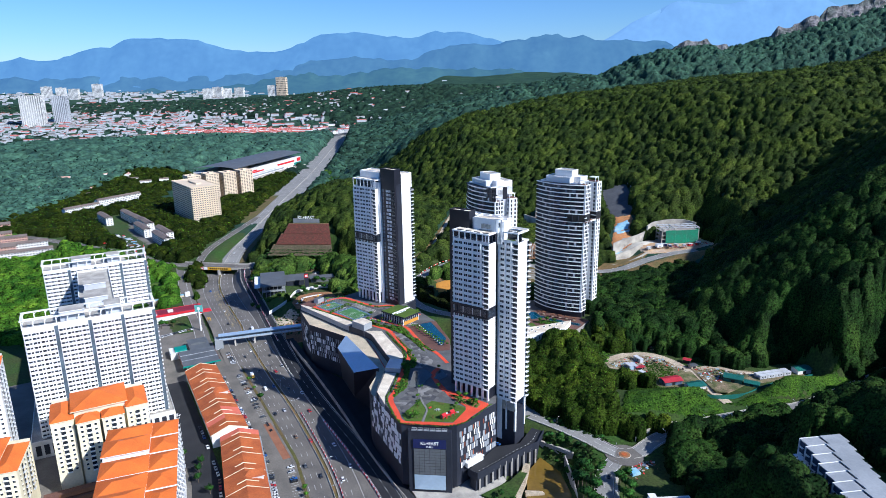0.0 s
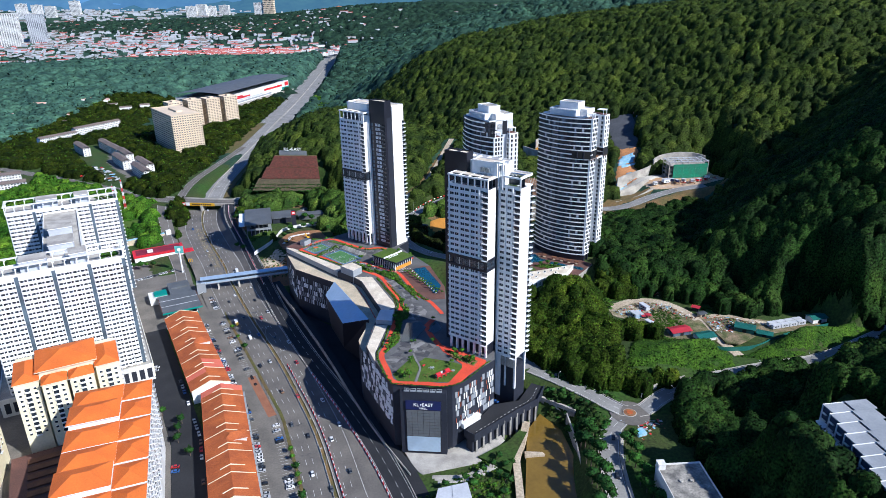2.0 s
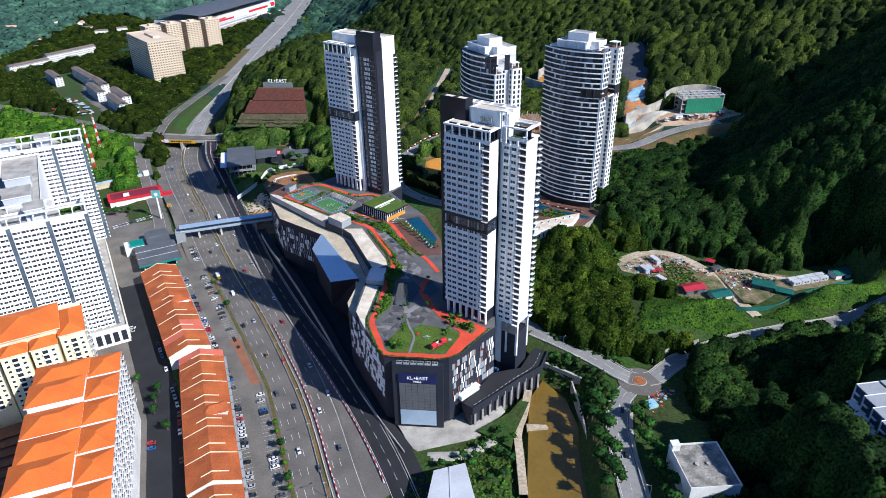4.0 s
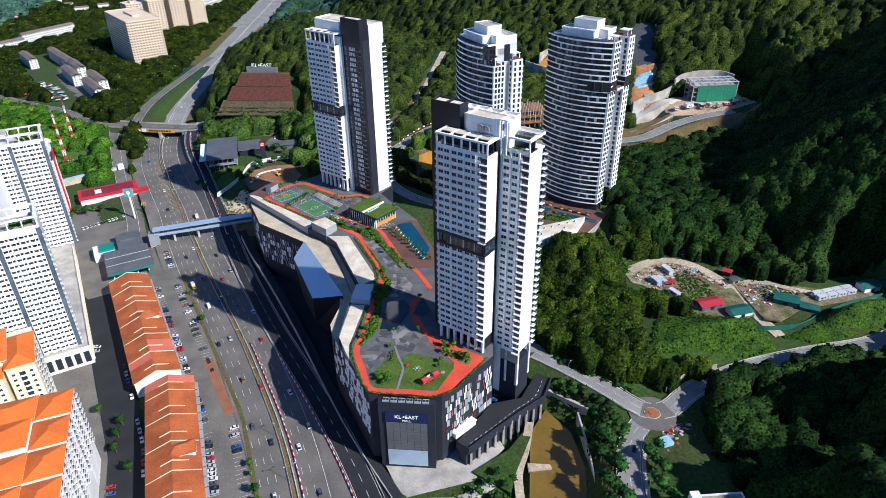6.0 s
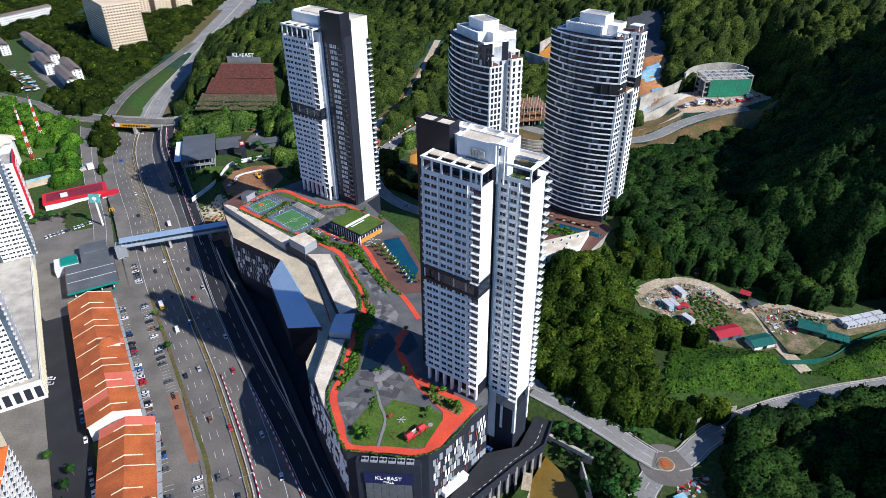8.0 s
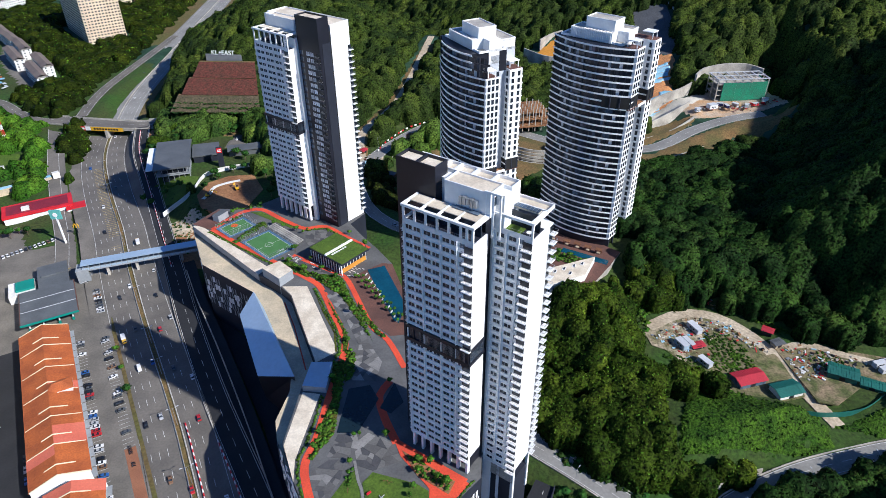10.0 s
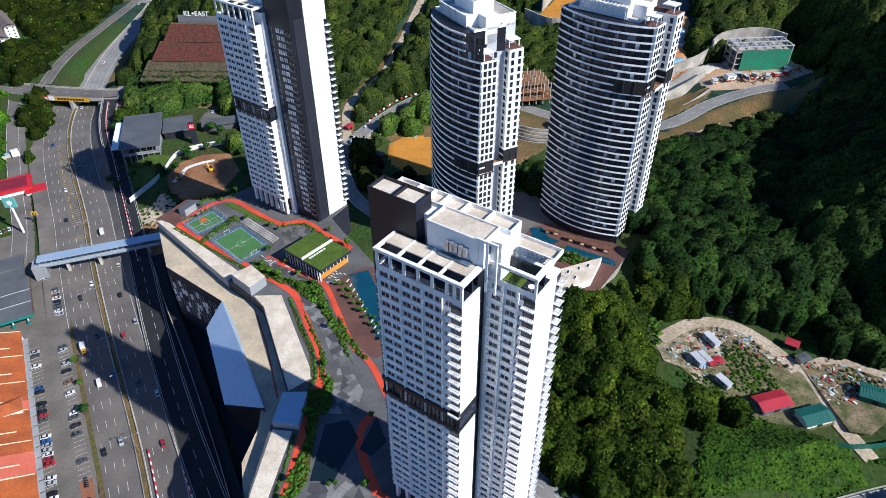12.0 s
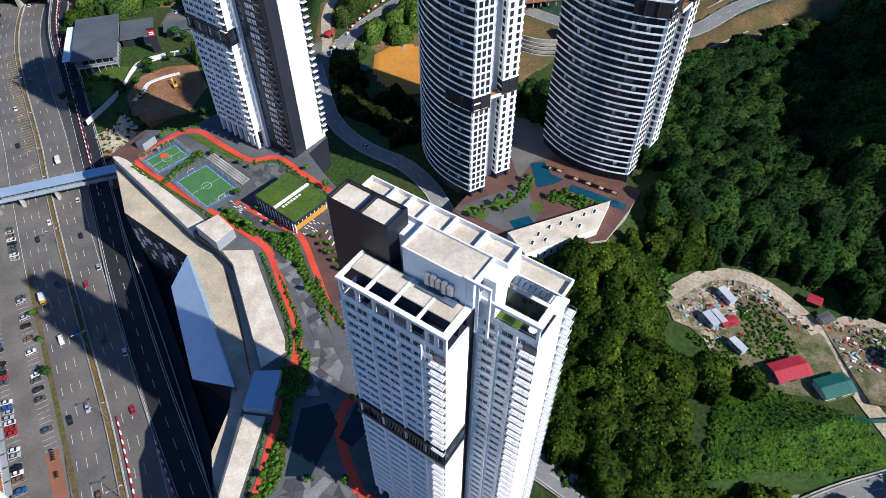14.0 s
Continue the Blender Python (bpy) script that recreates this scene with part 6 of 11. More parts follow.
# plots that stay open: centre, half sizes, turn
OPEN = [(80, 536, 50, 34, -40), (70, 510, 44, 30, 20), (157, 456, 42, 27, -8), (225, 436, 52, 17, 10), (-165, 688, 46, 42, 35), (262, 712, 46, 32, 16), (192, 282, 24, 38, 8), (118, 296, 20, 24, 5),
        (57, 322, 20, 52, -4), (-128, 638, 30, 30, 0), (6, 638, 20, 28, 0), (146, 403, 26, 15, 12), (205, 402, 50, 8, 12), (-22, 455, 62, 120, 20), (16, 362, 42, 40, 30),
        (-48, 552, 46, 40, -38), (212, 664, 78, 28, 22), (208, 708, 34, 22, 18), (208, 742, 15, 40, -18), (220, 816, 18, 36, -6), (95, 690, 26, 30, 0), (132, 825, 30, 22, 20), (60, 640, 50, 40, 0), (-167, 790, 36, 26, 5), (118, 352, 16, 18, 0),
        (-403, 1066, 34, 58, 38), (-455, 952, 124, 36, -50), (-275, 632, 40, 30, 27), (-538, 1046, 36, 30, -45), (-600, 860, 80, 50, 20), (-602, 1145, 18, 84, -28), (-446, 1467, 62, 210, -15.5), (-500, 1250, 40, 50, -15), (-415, 1240, 60, 30, 45), (168, 426, 24, 12, 14), (-265, 560, 60, 50, 20), (-338, 704, 16, 20, 0), (-323, 640, 24, 40, 10), (148, 404, 36, 20, 4), (226, 414, 54, 20, 14)]


def wooded(x, y, margin=6.0):
    """Which places are free for forest."""
    ok = np.ones(x.shape, bool)
    for cx, cy, hx, hy, turn in OPEN:
        c, s = math.cos(radians(turn)), math.sin(radians(turn))
        u, v = (x - cx) * c + (y - cy) * s, -(x - cx) * s + (y - cy) * c
        ok &= ~((np.abs(u) < hx) & (np.abs(v) < hy))
    for line, half in ROADS:
        lo, hi = line[:, :2].min(0) - 40, line[:, :2].max(0) + 40
        k = np.where(ok & (x > lo[0]) & (x < hi[0]) & (y > lo[1]) & (y < hi[1]))[0]
        if len(k):
            r, _ = near_line(x[k], y[k], line)
            ok[k] &= r > half + margin
    return ok


TREES_MID = [crown_shape(30 + i, 1, 8, 26, 0.24) for i in range(6)]


def lie(x, y):
    """The height of the ground's mesh, quickly."""
    i = np.clip(np.searchsorted(GX, x) - 1, 0, nx - 2)
    j = np.clip(np.searchsorted(GY, y) - 1, 0, ny - 2)
    u, v = np.clip((x - GX[i]) / (GX[i + 1] - GX[i]), 0, 1), np.clip((y - GY[j]) / (GY[j + 1] - GY[j]), 0, 1)
    z = gz.reshape(ny, nx)
    return (z[j, i] * (1 - u) + z[j, i + 1] * u) * (1 - v) + (z[j + 1, i] * (1 - u) + z[j + 1, i + 1] * u) * v


def canopy(name, label, area, cell, gap, radius, tall, lobes, sprays, leaf, material, keep, seed, margin=6.0):
    """A closed forest canopy: lobed crowns that grow into one another, rough with loose leaf sprays."""
    rng = np.random.default_rng(seed)
    x, y = jitter(*area, gap, seed)
    k = keep(x, y)
    x, y = x[k], y[k]
    k = wooded(x, y, margin)
    x, y = x[k], y[k]
    n = len(x)
    foot, tone = lie(x, y), rng.beta(2.0, 2.6, n)
    R = radius[0] + (radius[1] - radius[0]) * rng.uniform(0, 1, n) ** 1.5
    H = tall[0] + (tall[1] - tall[0]) * (0.35 * rng.uniform(0, 1, n) + 0.65 * (R - radius[0]) / (radius[1] - radius[0]))
    x0, y0 = area[0] - 12, area[2] - 12
    w, d = int((area[1] - area[0] + 24) / cell) + 1, int((area[3] - area[2] + 24) / cell) + 1
    top, hue = np.full((d, w), -1e3), np.zeros((d, w))
    xs, ys = x0 + cell * np.arange(w), y0 + cell * np.arange(d)
    # one broad dome a crown, with smaller lobes that stand out of it
    X, Y = np.meshgrid(xs, ys)
    low = lie(X.ravel(), Y.ravel()).reshape(X.shape)
    dome = [(x, y, R * 0.95, foot + H - 0.95 * R * 0.95, 0.95)]
    for _ in range(lobes):
        a, o, r = rng.uniform(0, 6.283, n), R * rng.uniform(0.3, 0.78, n), R * rng.uniform(0.24, 0.46, n)
        dome.append((x + o * np.cos(a), y + o * np.sin(a), r, foot + H - 0.9 * r - 0.42 * o * rng.uniform(0.4, 1.2, n), 0.95))
    for cx, cy, r, zc, flat_ in dome:
        i0, i1 = np.clip(((cx - r - x0) / cell).astype(int) + 1, 0, w), np.clip(((cx + r - x0) / cell).astype(int) + 1, 0, w)
        j0, j1 = np.clip(((cy - r - y0) / cell).astype(int) + 1, 0, d), np.clip(((cy + r - y0) / cell).astype(int) + 1, 0, d)
        for q in range(n):
            if i1[q] <= i0[q] or j1[q] <= j0[q]:
                continue
            g = r[q] ** 2 - (xs[None, i0[q]:i1[q]] - cx[q]) ** 2 - (ys[j0[q]:j1[q], None] - cy[q]) ** 2
            z = np.where(g > 0, zc[q] + flat_ * np.sqrt(np.maximum(g, 0)) + 0.75 * (low[j0[q]:j1[q], i0[q]:i1[q]] - foot[q]), -1e3)
            part_ = top[j0[q]:j1[q], i0[q]:i1[q]]
            m = z > part_
            part_[m] = z[m]
            hue[j0[q]:j1[q], i0[q]:i1[q]][m] = tone[q]
    full = top > -900
    X = X + rng.uniform(-0.3, 0.3, X.shape) * cell
    Y = Y + rng.uniform(-0.3, 0.3, X.shape) * cell
    Z = np.where(full, np.maximum(top, low + 0.8) + rng.uniform(-0.3, 0.3, X.shape) * min(cell, 2.0), low - 0.4)
    use = full[:-1, :-1] | full[1:, :-1] | full[:-1, 1:] | full[1:, 1:]
    keepv = np.zeros(full.shape, bool)
    for a, b in ((0, 0), (0, 1), (1, 0), (1, 1)):
        keepv[a:d - 1 + a, b:w - 1 + b] |= use
    index = np.full(full.shape, -1)
    index[keepv] = np.arange(keepv.sum())
    v = np.stack((X[keepv], Y[keepv], Z[keepv]), 1)
    t = hue[keepv]
    r, c = np.where(use)
    a, b, e, f = index[r, c], index[r, c + 1], index[r + 1, c + 1], index[r + 1, c]
    tris = np.concatenate((np.stack((a, b, e), 1), np.stack((a, e, f), 1)))
    side = np.linalg.norm(np.cross(v[tris[:, 1]] - v[tris[:, 0]], v[tris[:, 2]] - v[tris[:, 0]]), axis=1)
    m = int(full.sum() * sprays)
    face_ = rng.choice(len(tris), m, p=side / side.sum())
    bary = rng.dirichlet((1, 1, 1), m)
    pick = tris[face_, 0]
    o = (v[tris[face_]] * bary[:, :, None]).sum(1) + rng.normal(size=(m, 3)) * leaf * 0.4 + np.c_[np.zeros((m, 2)), rng.uniform(-0.1, 0.5, m) * leaf]
    u = rng.normal(size=(m, 3))
    u /= np.linalg.norm(u, axis=1)[:, None]
    p = np.cross(u, rng.normal(size=(m, 3)) + np.array((0, 0, 1.2)))
    p /= np.linalg.norm(p, axis=1)[:, None] + 1e-9
    size = rng.uniform(0.45, 1.2, (m, 1)) * leaf
    quad = np.stack((o - u * size, o + p * size * 0.65, o + u * size, o - p * size * 0.65), 1).reshape(-1, 3)
    i = len(v) + 4 * np.arange(m)
    tris = np.concatenate((tris, np.stack((i, i + 1, i + 2), 1), np.stack((i, i + 2, i + 3), 1)))
    me = bulk(name, np.concatenate((v, quad)), tris, [material], smooth=False)
    at = me.attributes.new("tone", "FLOAT", "POINT")
    at.data.foreach_set("value", np.clip(np.concatenate((t, np.repeat(t[pick] + rng.normal(size=m) * 0.12, 4))), 0, 1).astype(np.float32))
    return tagged(new(name, me), label, "trees", kind="stuff")


lower = lambda x, y: (x < 160 - 0.25 * np.abs(y - 440)) & (y < 505)
east = lambda x, y: (x > 36) & ((y > 372) | (x > 118)) & ~((x < 90) & (y < 400)) & ~lower(x, y)
canopy("forest_edge", "bright green broadleaf trees at the forest's edge", (36, 165, 380, 510), 0.95, 5.0, (2.6, 6.4), (6, 13.5), 7, 2.2, 0.7, CANOPY_SUNNY, lambda x, y: lower(x, y) & ~((x < 62) & (y < 402)), 31, 0.5)
canopy("forest_gap", "trees round the road behind the towers", (-30, 60, 566, 645), 1.3, 5.2, (2.4, 4.8), (5, 9), 6, 1.2, 0.8, CANOPY, lambda x, y: (x < 40) | (y < 600), 33, 1.5)
# Slope shade comes with this forest's darker leaf colour.
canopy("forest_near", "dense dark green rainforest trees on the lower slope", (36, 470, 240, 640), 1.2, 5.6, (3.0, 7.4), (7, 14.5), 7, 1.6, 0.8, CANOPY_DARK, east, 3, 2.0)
canopy("forest_hill", "dense rainforest canopy over the hillside", (-262, 900, 640, 1180), 1.9, 6.4, (3.0, 7.6), (7, 14), 5, 1.3, 1.1, CANOPY,
       lambda x, y: ((woodland(x, y) > -0.02) | ((x > -260) & (x < 40))) & (x < 0.68 * y + 80), 5)
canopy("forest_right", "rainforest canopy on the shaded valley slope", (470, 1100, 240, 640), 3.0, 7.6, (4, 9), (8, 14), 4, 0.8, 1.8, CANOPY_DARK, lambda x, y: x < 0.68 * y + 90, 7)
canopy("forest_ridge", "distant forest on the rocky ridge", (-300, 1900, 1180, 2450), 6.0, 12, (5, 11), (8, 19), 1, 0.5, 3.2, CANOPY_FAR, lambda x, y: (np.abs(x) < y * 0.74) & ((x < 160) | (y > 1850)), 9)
canopy("forest_west", "wooded land along the highway", (-700, -200, 570, 1500), 2.4, 7.6, (3.4, 8), (6, 12), 4, 0.9, 1.5, CANOPY_SUNNY,
       lambda x, y: (wave(x, y, 60, 3.0) > -1.2) & ((y > 700) | (x < -262)) & ((y > 900) | (x < -250) | (y < 740)), 11, 2.5)
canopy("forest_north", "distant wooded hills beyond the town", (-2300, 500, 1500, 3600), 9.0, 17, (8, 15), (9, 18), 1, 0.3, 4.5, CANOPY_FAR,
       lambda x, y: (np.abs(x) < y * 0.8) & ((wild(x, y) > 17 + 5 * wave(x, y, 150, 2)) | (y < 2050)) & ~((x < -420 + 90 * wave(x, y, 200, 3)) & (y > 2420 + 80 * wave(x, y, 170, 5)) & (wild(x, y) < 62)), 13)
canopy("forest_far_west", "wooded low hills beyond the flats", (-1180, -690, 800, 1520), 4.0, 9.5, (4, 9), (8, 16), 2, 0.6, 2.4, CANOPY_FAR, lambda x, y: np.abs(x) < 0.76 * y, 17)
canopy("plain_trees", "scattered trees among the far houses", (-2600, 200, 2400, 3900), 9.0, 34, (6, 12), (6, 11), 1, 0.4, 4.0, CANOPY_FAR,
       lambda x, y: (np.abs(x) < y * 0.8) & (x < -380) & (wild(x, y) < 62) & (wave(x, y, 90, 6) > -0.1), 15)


def tree_kind(seed, crown_r, height, material=LEAF, label="leafy green tree with a rounded crown", shapes=None, parts=2):
    """A tree as trunk, limbs and crown, far below the ground to copy from."""
    rng = random.Random(seed)
    root = thing("tree", label, "tree", Matrix(), "planted trees")
    t = Mesh().cyl(0, 0, -0.6, height * 0.55, crown_r * 0.07 + 0.08, 7, crown_r * 0.045 + 0.05)
    for i in range(4):
        a = 6.283 * i / 4 + rng.random()
        t.bar((0, 0, height * 0.45), (math.cos(a) * crown_r * 0.5, math.sin(a) * crown_r * 0.5, height * 0.72), crown_r * 0.05 + 0.04)
    part("trunk", t, BARK, root)
    v, f = crown_shape(seed + 90, 2, 11, 90, 0.19)
    v = v * np.array((crown_r, crown_r, crown_r * 0.95)) + np.array((0, 0, height - crown_r * 0.7))
    put("crown", bulk("crown", v, f, [material]), root)
    return root


TREE_KINDS = [tree_kind(1, 2.2, 5.2, LEAF2), tree_kind(2, 1.7, 4.2, LEAF2), tree_kind(3, 2.8, 6.8, LEAF), tree_kind(4, 3.6, 8.5, LEAF), tree_kind(5, 1.2, 3.0, LEAF2)]


USED = set()


def placed(model, m):
    """The model itself at its first place, copies of it after that."""
    if model.name in USED:
        return copy_thing(model, m)
    USED.add(model.name)
    model.matrix_basis = m
    return model


def plant(kind, x, y, z=None, s=1.0):
    z = float(ground(x, y)[0]) if z is None else z
    t = placed(TREE_KINDS[kind], pose(x, y, z, 0, 0, (x * 37 + y * 91) % 360))
    t.scale = (s, s, s)
    return t


def shrubs(name, pts, z, size, label, material=LEAF2, seed=1, leaves=None):
    if not pts:
        return None
    x, y = np.array([p[0] for p in pts], float), np.array([p[1] for p in pts], float)
    rng = np.random.default_rng(seed)
    s = rng.uniform(0.7, 1.35, len(x)) * size
    zz = ground(x, y) if z is None else np.full(len(x), z)
    return scatter(name, TREES_MID, x, y, zz, s, label, material, "shrubs", 0.2, seed, (0.5, 0.9))


def along(pts, gap, wide, seed=0):
    """Points strewn along a path."""
    rng = random.Random(seed)
    line = smooth_line([(*p, 0) for p in pts], gap)
    s = sides(line)
    return [(p[0] + s[i][0] * rng.uniform(-wide, wide), p[1] + s[i][1] * rng.uniform(-wide, wide)) for i, p in enumerate(line)]


def inside(poly, gap, seed=0):
    """Points strewn over an area."""
    p = np.array(poly, float)
    x, y = jitter(p[:, 0].min(), p[:, 0].max(), p[:, 1].min(), p[:, 1].max(), gap, seed)
    ok = np.zeros(len(x), bool)
    for a, b in zip(p, np.roll(p, -1, 0)):
        k = (a[1] > y) != (b[1] > y)
        ok ^= k & (x < (b[0] - a[0]) * (y - a[1]) / (b[1] - a[1] + 1e-9) + a[0])
    return list(zip(x[ok], y[ok]))


# planting on the roof deck
shrubs("hedge", along([(-113, 534), (-90, 516), (-70, 500), (-64, 496)], 0.9, 0.5), DK, 0.8, "clipped green hedge beside the red track")
shrubs("hedge", along([(-45, 478.5), (-36.5, 459), (-29.7, 444), (-27.6, 431), (-29.8, 424)], 0.9, 0.6, 1), DK, 0.9, "clipped green hedge beside the red track")
shrubs("hedge", along([(-31.5, 404), (-34, 382), (-36, 370), (-31.5, 352), (-26.2, 341)], 0.9, 0.5, 2), DK, 0.8, "clipped green hedge beside the red track")
shrubs("hedge", along([(-26, 339.9), (6.5, 337.2), (28, 361)], 0.8, 0.3, 3), DK, 0.6, "low hedge on the roof edge")
shrubs("shrub_bed", inside([(-50, 492), (-38.9, 490.2), (-32.1, 487), (-27.6, 475.4), (-23.3, 464.5), (-12.9, 437.3), (-14.8, 441.9), (-26.2, 463.3), (-31.4, 472.8), (-39.8, 480.7)], 1.15, 4), DK, 1.15, "leafy shrub bed between the red tracks")
shrubs("shrub_bed", inside([(-40, 476), (-37, 469), (-28, 450), (-24, 440), (-24, 432), (-26, 431), (-27, 444), (-34, 461)], 1.3, 14), DK, 0.9, "low green shrubs along the red track")
shrubs("shrub_bed", inside([(-22, 467), (-18, 458), (-10, 444), (-7, 440), (-9, 440), (-16, 449), (-22, 461)], 1.2, 15), DK, 1.0, "shrubs between red track and pool terrace")
shrubs("shrub_bed", inside([(-64, 506), (-54, 497), (-46, 490), (-50, 488), (-58, 494), (-66, 501)], 1.4, 16), DK, 1.1, "shrubs beside the speckled paving")
shrubs("shrub_bed", inside([(-24, 431), (-20, 430), (-20, 416), (-23, 412)], 1.3, 5), DK, 1.3, "leafy shrub bed by the reflecting pool")
shrubs("shrub_bed", inside([(-30, 425), (-23.6, 424), (-24.5, 384), (-29.5, 376), (-31.6, 372), (-30, 390), (-27, 404)], 1.3, 6), DK, 1.2, "leafy shrub bed along the reflecting pool")
shrubs("shrub_bed", inside([(-97, 523), (-94, 522), (-84, 539), (-80, 538), (-82, 542), (-85, 545)], 1.3, 7), DK, 1.2, "clipped hedge between the sport courts")
shrubs("shrub_bed", inside([(-112, 539), (-97, 552.6), (-96, 554), (-106, 548)], 1.3, 17), DK, 1.1, "hedge beside the basketball court")
shrubs("shrub_bed", inside([(3, 374.5), (20.5, 361), (18.6, 357), (8.4, 364.2)], 1.5, 8), DK + 0.2, 1.0, "shrubs in the raised bed at the tower's foot")
shrubs("shrub_bed", inside([(-108, 560), (-99, 563), (-86, 566), (-88, 561), (-98, 560)], 1.5, 9), DK - 1, 1.8, "shrubs on the deck's far edge")
shrubs("shrub_bed", inside([(-18, 366), (-15.5, 368), (-15, 362), (-18, 358)], 1.1, 18), DK, 0.9, "shrubs along the narrow garden path")
shrubs("shrub_bed", inside([(-60, 536), (-46, 537.6), (-33, 525), (-20, 513), (-22, 511), (-36, 523), (-47, 535.5), (-57, 534)], 1.2, 19), DK, 0.8, "low hedge beyond the red track")
for i, (x, y) in enumerate([(-20.7, 346.6), (-17.6, 348.8), (-19.5, 344.2), (-22, 349), (-16.6, 345), (-17.2, 369.9), (-16.7, 382.5), (-4, 382.1), (12.7, 369), (8.4, 365), (10.7, 362.5), (15.5, 362), (18, 359.5), (6.7, 358.6), (5.5, 355), (-31.3, 377.5), (8.6, 369.5),
                            (-29.8, 384), (-28, 392), (-77.1, 540.6), (-62.7, 533.7), (-71.1, 537.6), (-58.6, 530.8), (-46.8, 510.8), (-60.2, 512.8), (-50.2, 503.6), (-65.2, 503.3), (-61.5, 501.6), (-57.1, 495.3), (-43.3, 494.1), (-47.6, 490.5), (-35.3, 487.1), (-52, 493),
                            (-24, 437), (-22, 430), (-21.5, 420), (-28, 413), (-40, 484), (-33, 480), (-28, 470), (-24, 458), (-104, 554), (-94, 558.6), (-32, 529), (-22, 516), (-4, 411), (-14.5, 383)]):
    plant((0, 1, 4, 1)[i % 4], x, y, DK, 0.75 + 0.25 * ((i * 7) % 5) / 5)
for i in range(26):
    t = i / 25
    plant(4, -25 + 24 * t + (i % 2) * 3.0, 487 - 38 * t + (i % 3), DK, 0.9)

# ---- west of the highway: shops, flats, filling station ----
def hwpose(d, a, z=0.0, turn=0.0):
    x, y = hw(d, a)
    return pose(x, y, z, 0, 0, (HW_ROT if a >= BEND else BEND_ROT) + turn)


def shop_row(a0, a1, label, gables, pink):
    """Terraced shophouses: local x across (0 at the lane, 23 at the forecourt), y along."""
    root = thing("shop_row", label, "shophouses", hwpose(-63.5, a0), "shop rows")
    L, W, eave, rise = a1 - a0, 23.5, 8.6, 4.4
    part("wall", Mesh().box(0.8, W - 0.8, 0.5, L - 0.5, -0.3, eave), WHITE2, root)
    for side, x0, x1 in ((0, -0.4, W / 2), (1, W / 2, W + 0.4)):
        n = max(1, int(L / 6.1))
        for i in range(n):
            ya, yb = i * L / n, (i + 1) * L / n
            dz = 0.05 * ((i * 7 + 3 * side) % 3)
            za, zb = (eave, eave + rise) if side == 0 else (eave + rise, eave)
            q = Mesh()
            q.poly([(x0, ya, za + dz), (x1, ya, zb + dz), (x1, yb, zb + dz), (x0, yb, za + dz)], 0)
            q.poly([(x0, yb, za + dz - 0.3), (x1, yb, zb + dz - 0.3), (x1, ya, zb + dz - 0.3), (x0, ya, za + dz - 0.3)], 0)
            for y in (ya, yb):
                q.poly([(x0, y, za + dz - 0.3), (x1, y, zb + dz - 0.3), (x1, y, zb + dz), (x0, y, za + dz)], 0)
            e, ez = (x0, za) if side == 0 else (x1, zb)
            q.poly([(e, ya, ez + dz - 0.3), (e, yb, ez + dz - 0.3), (e, yb, ez + dz), (e, ya, ez + dz)], 0)
            part("roof_slope", q, TILE3 if (i, side) in pink else TILE, root)
    wall = Mesh()
    for i in range(int(L / 6.1) + 1):
        y = i * L / max(1, int(L / 6.1))
        half = i % 3 == 1
        if i % 3 == 2:
            continue
        w = Mesh()
        def pale(xa, za, xb, zb):
            w.poly([(xa, y - 0.17, za + 0.42), (xb, y - 0.17, zb + 0.42), (xb, y + 0.17, zb + 0.42), (xa, y + 0.17, za + 0.42)])
            for s in (-0.17, 0.17):
                w.poly([(xa, y + s, za - 0.2), (xb, y + s, zb - 0.2), (xb, y + s, zb + 0.42), (xa, y + s, za + 0.42)])
        if half:
            pale(W * 0.28, eave + rise * 0.56, W / 2, eave + rise)
            pale(W / 2, eave + rise, W * 0.8, eave + rise * 0.4)
        else:
            pale(0, eave, W / 2, eave + rise)
            pale(W / 2, eave + rise, W, eave)
        part("fire_wall", w, CREAM, root)
    for y in (0, L):
        s = 0.0 if y else -0.0
        part("gable_wall", Mesh().poly([(0.2, y, 0), (W - 0.2, y, 0), (W - 0.2, y, eave - 0.2), (W / 2, y, eave + rise - 0.3), (0.2, y, eave - 0.2)]).box(0.2, W - 0.2, min(y, y - 0.5), max(y, y - 0.5) if y else 0.5, 0, eave - 0.6), WHITE, root)
    for y in gables:
        q = Mesh().hip(W * 0.42, W - 1.5, y - 4, y + 4, eave + 3.4, 2.6, 0.4, 0, 0.3, 1).box(W * 0.45, W - 1.8, y - 3.8, y + 3.8, eave + 0.4, eave + 3.2, 1)
        part("raised_gable", q, [TILE, WHITE2], root)
    win = window_mesh("window", 3.2, 1.5, DGLASS, WHITE, 3)
    n = int(L / 6.1)
    for i in range(n):
        y = (i + 0.5) * L / n
        for z in (1.0, 4.6):
            put("window", win, root, pose(W - 0.74, y, z, 0, 0, 90))
            put("window", win, root, pose(0.74, y, z, 0, 0, 270))
        part("shop_awning", Mesh().box(W - 0.8, W + 1.6, y - 2.7, y + 2.7, 3.7, 3.9), GREY, root)
    for i in range(4):
        put("window", win, root, pose(5 + i * 4.5, -0.02, 5.3))
    return root


shop_row(-5, 107, "two-storey shophouses under a terracotta tile roof with pale fire walls", (58,), {(3, 1), (4, 1), (9, 1), (2, 0)})
shop_row(-112, -7, "two-storey shophouses under an orange-brown tile roof beside the parking", (50,), {(16, 0), (16, 1)})
shop_row(-222, -114, "row of two-storey shophouses with a terracotta roof", (40,), {(5, 1)})


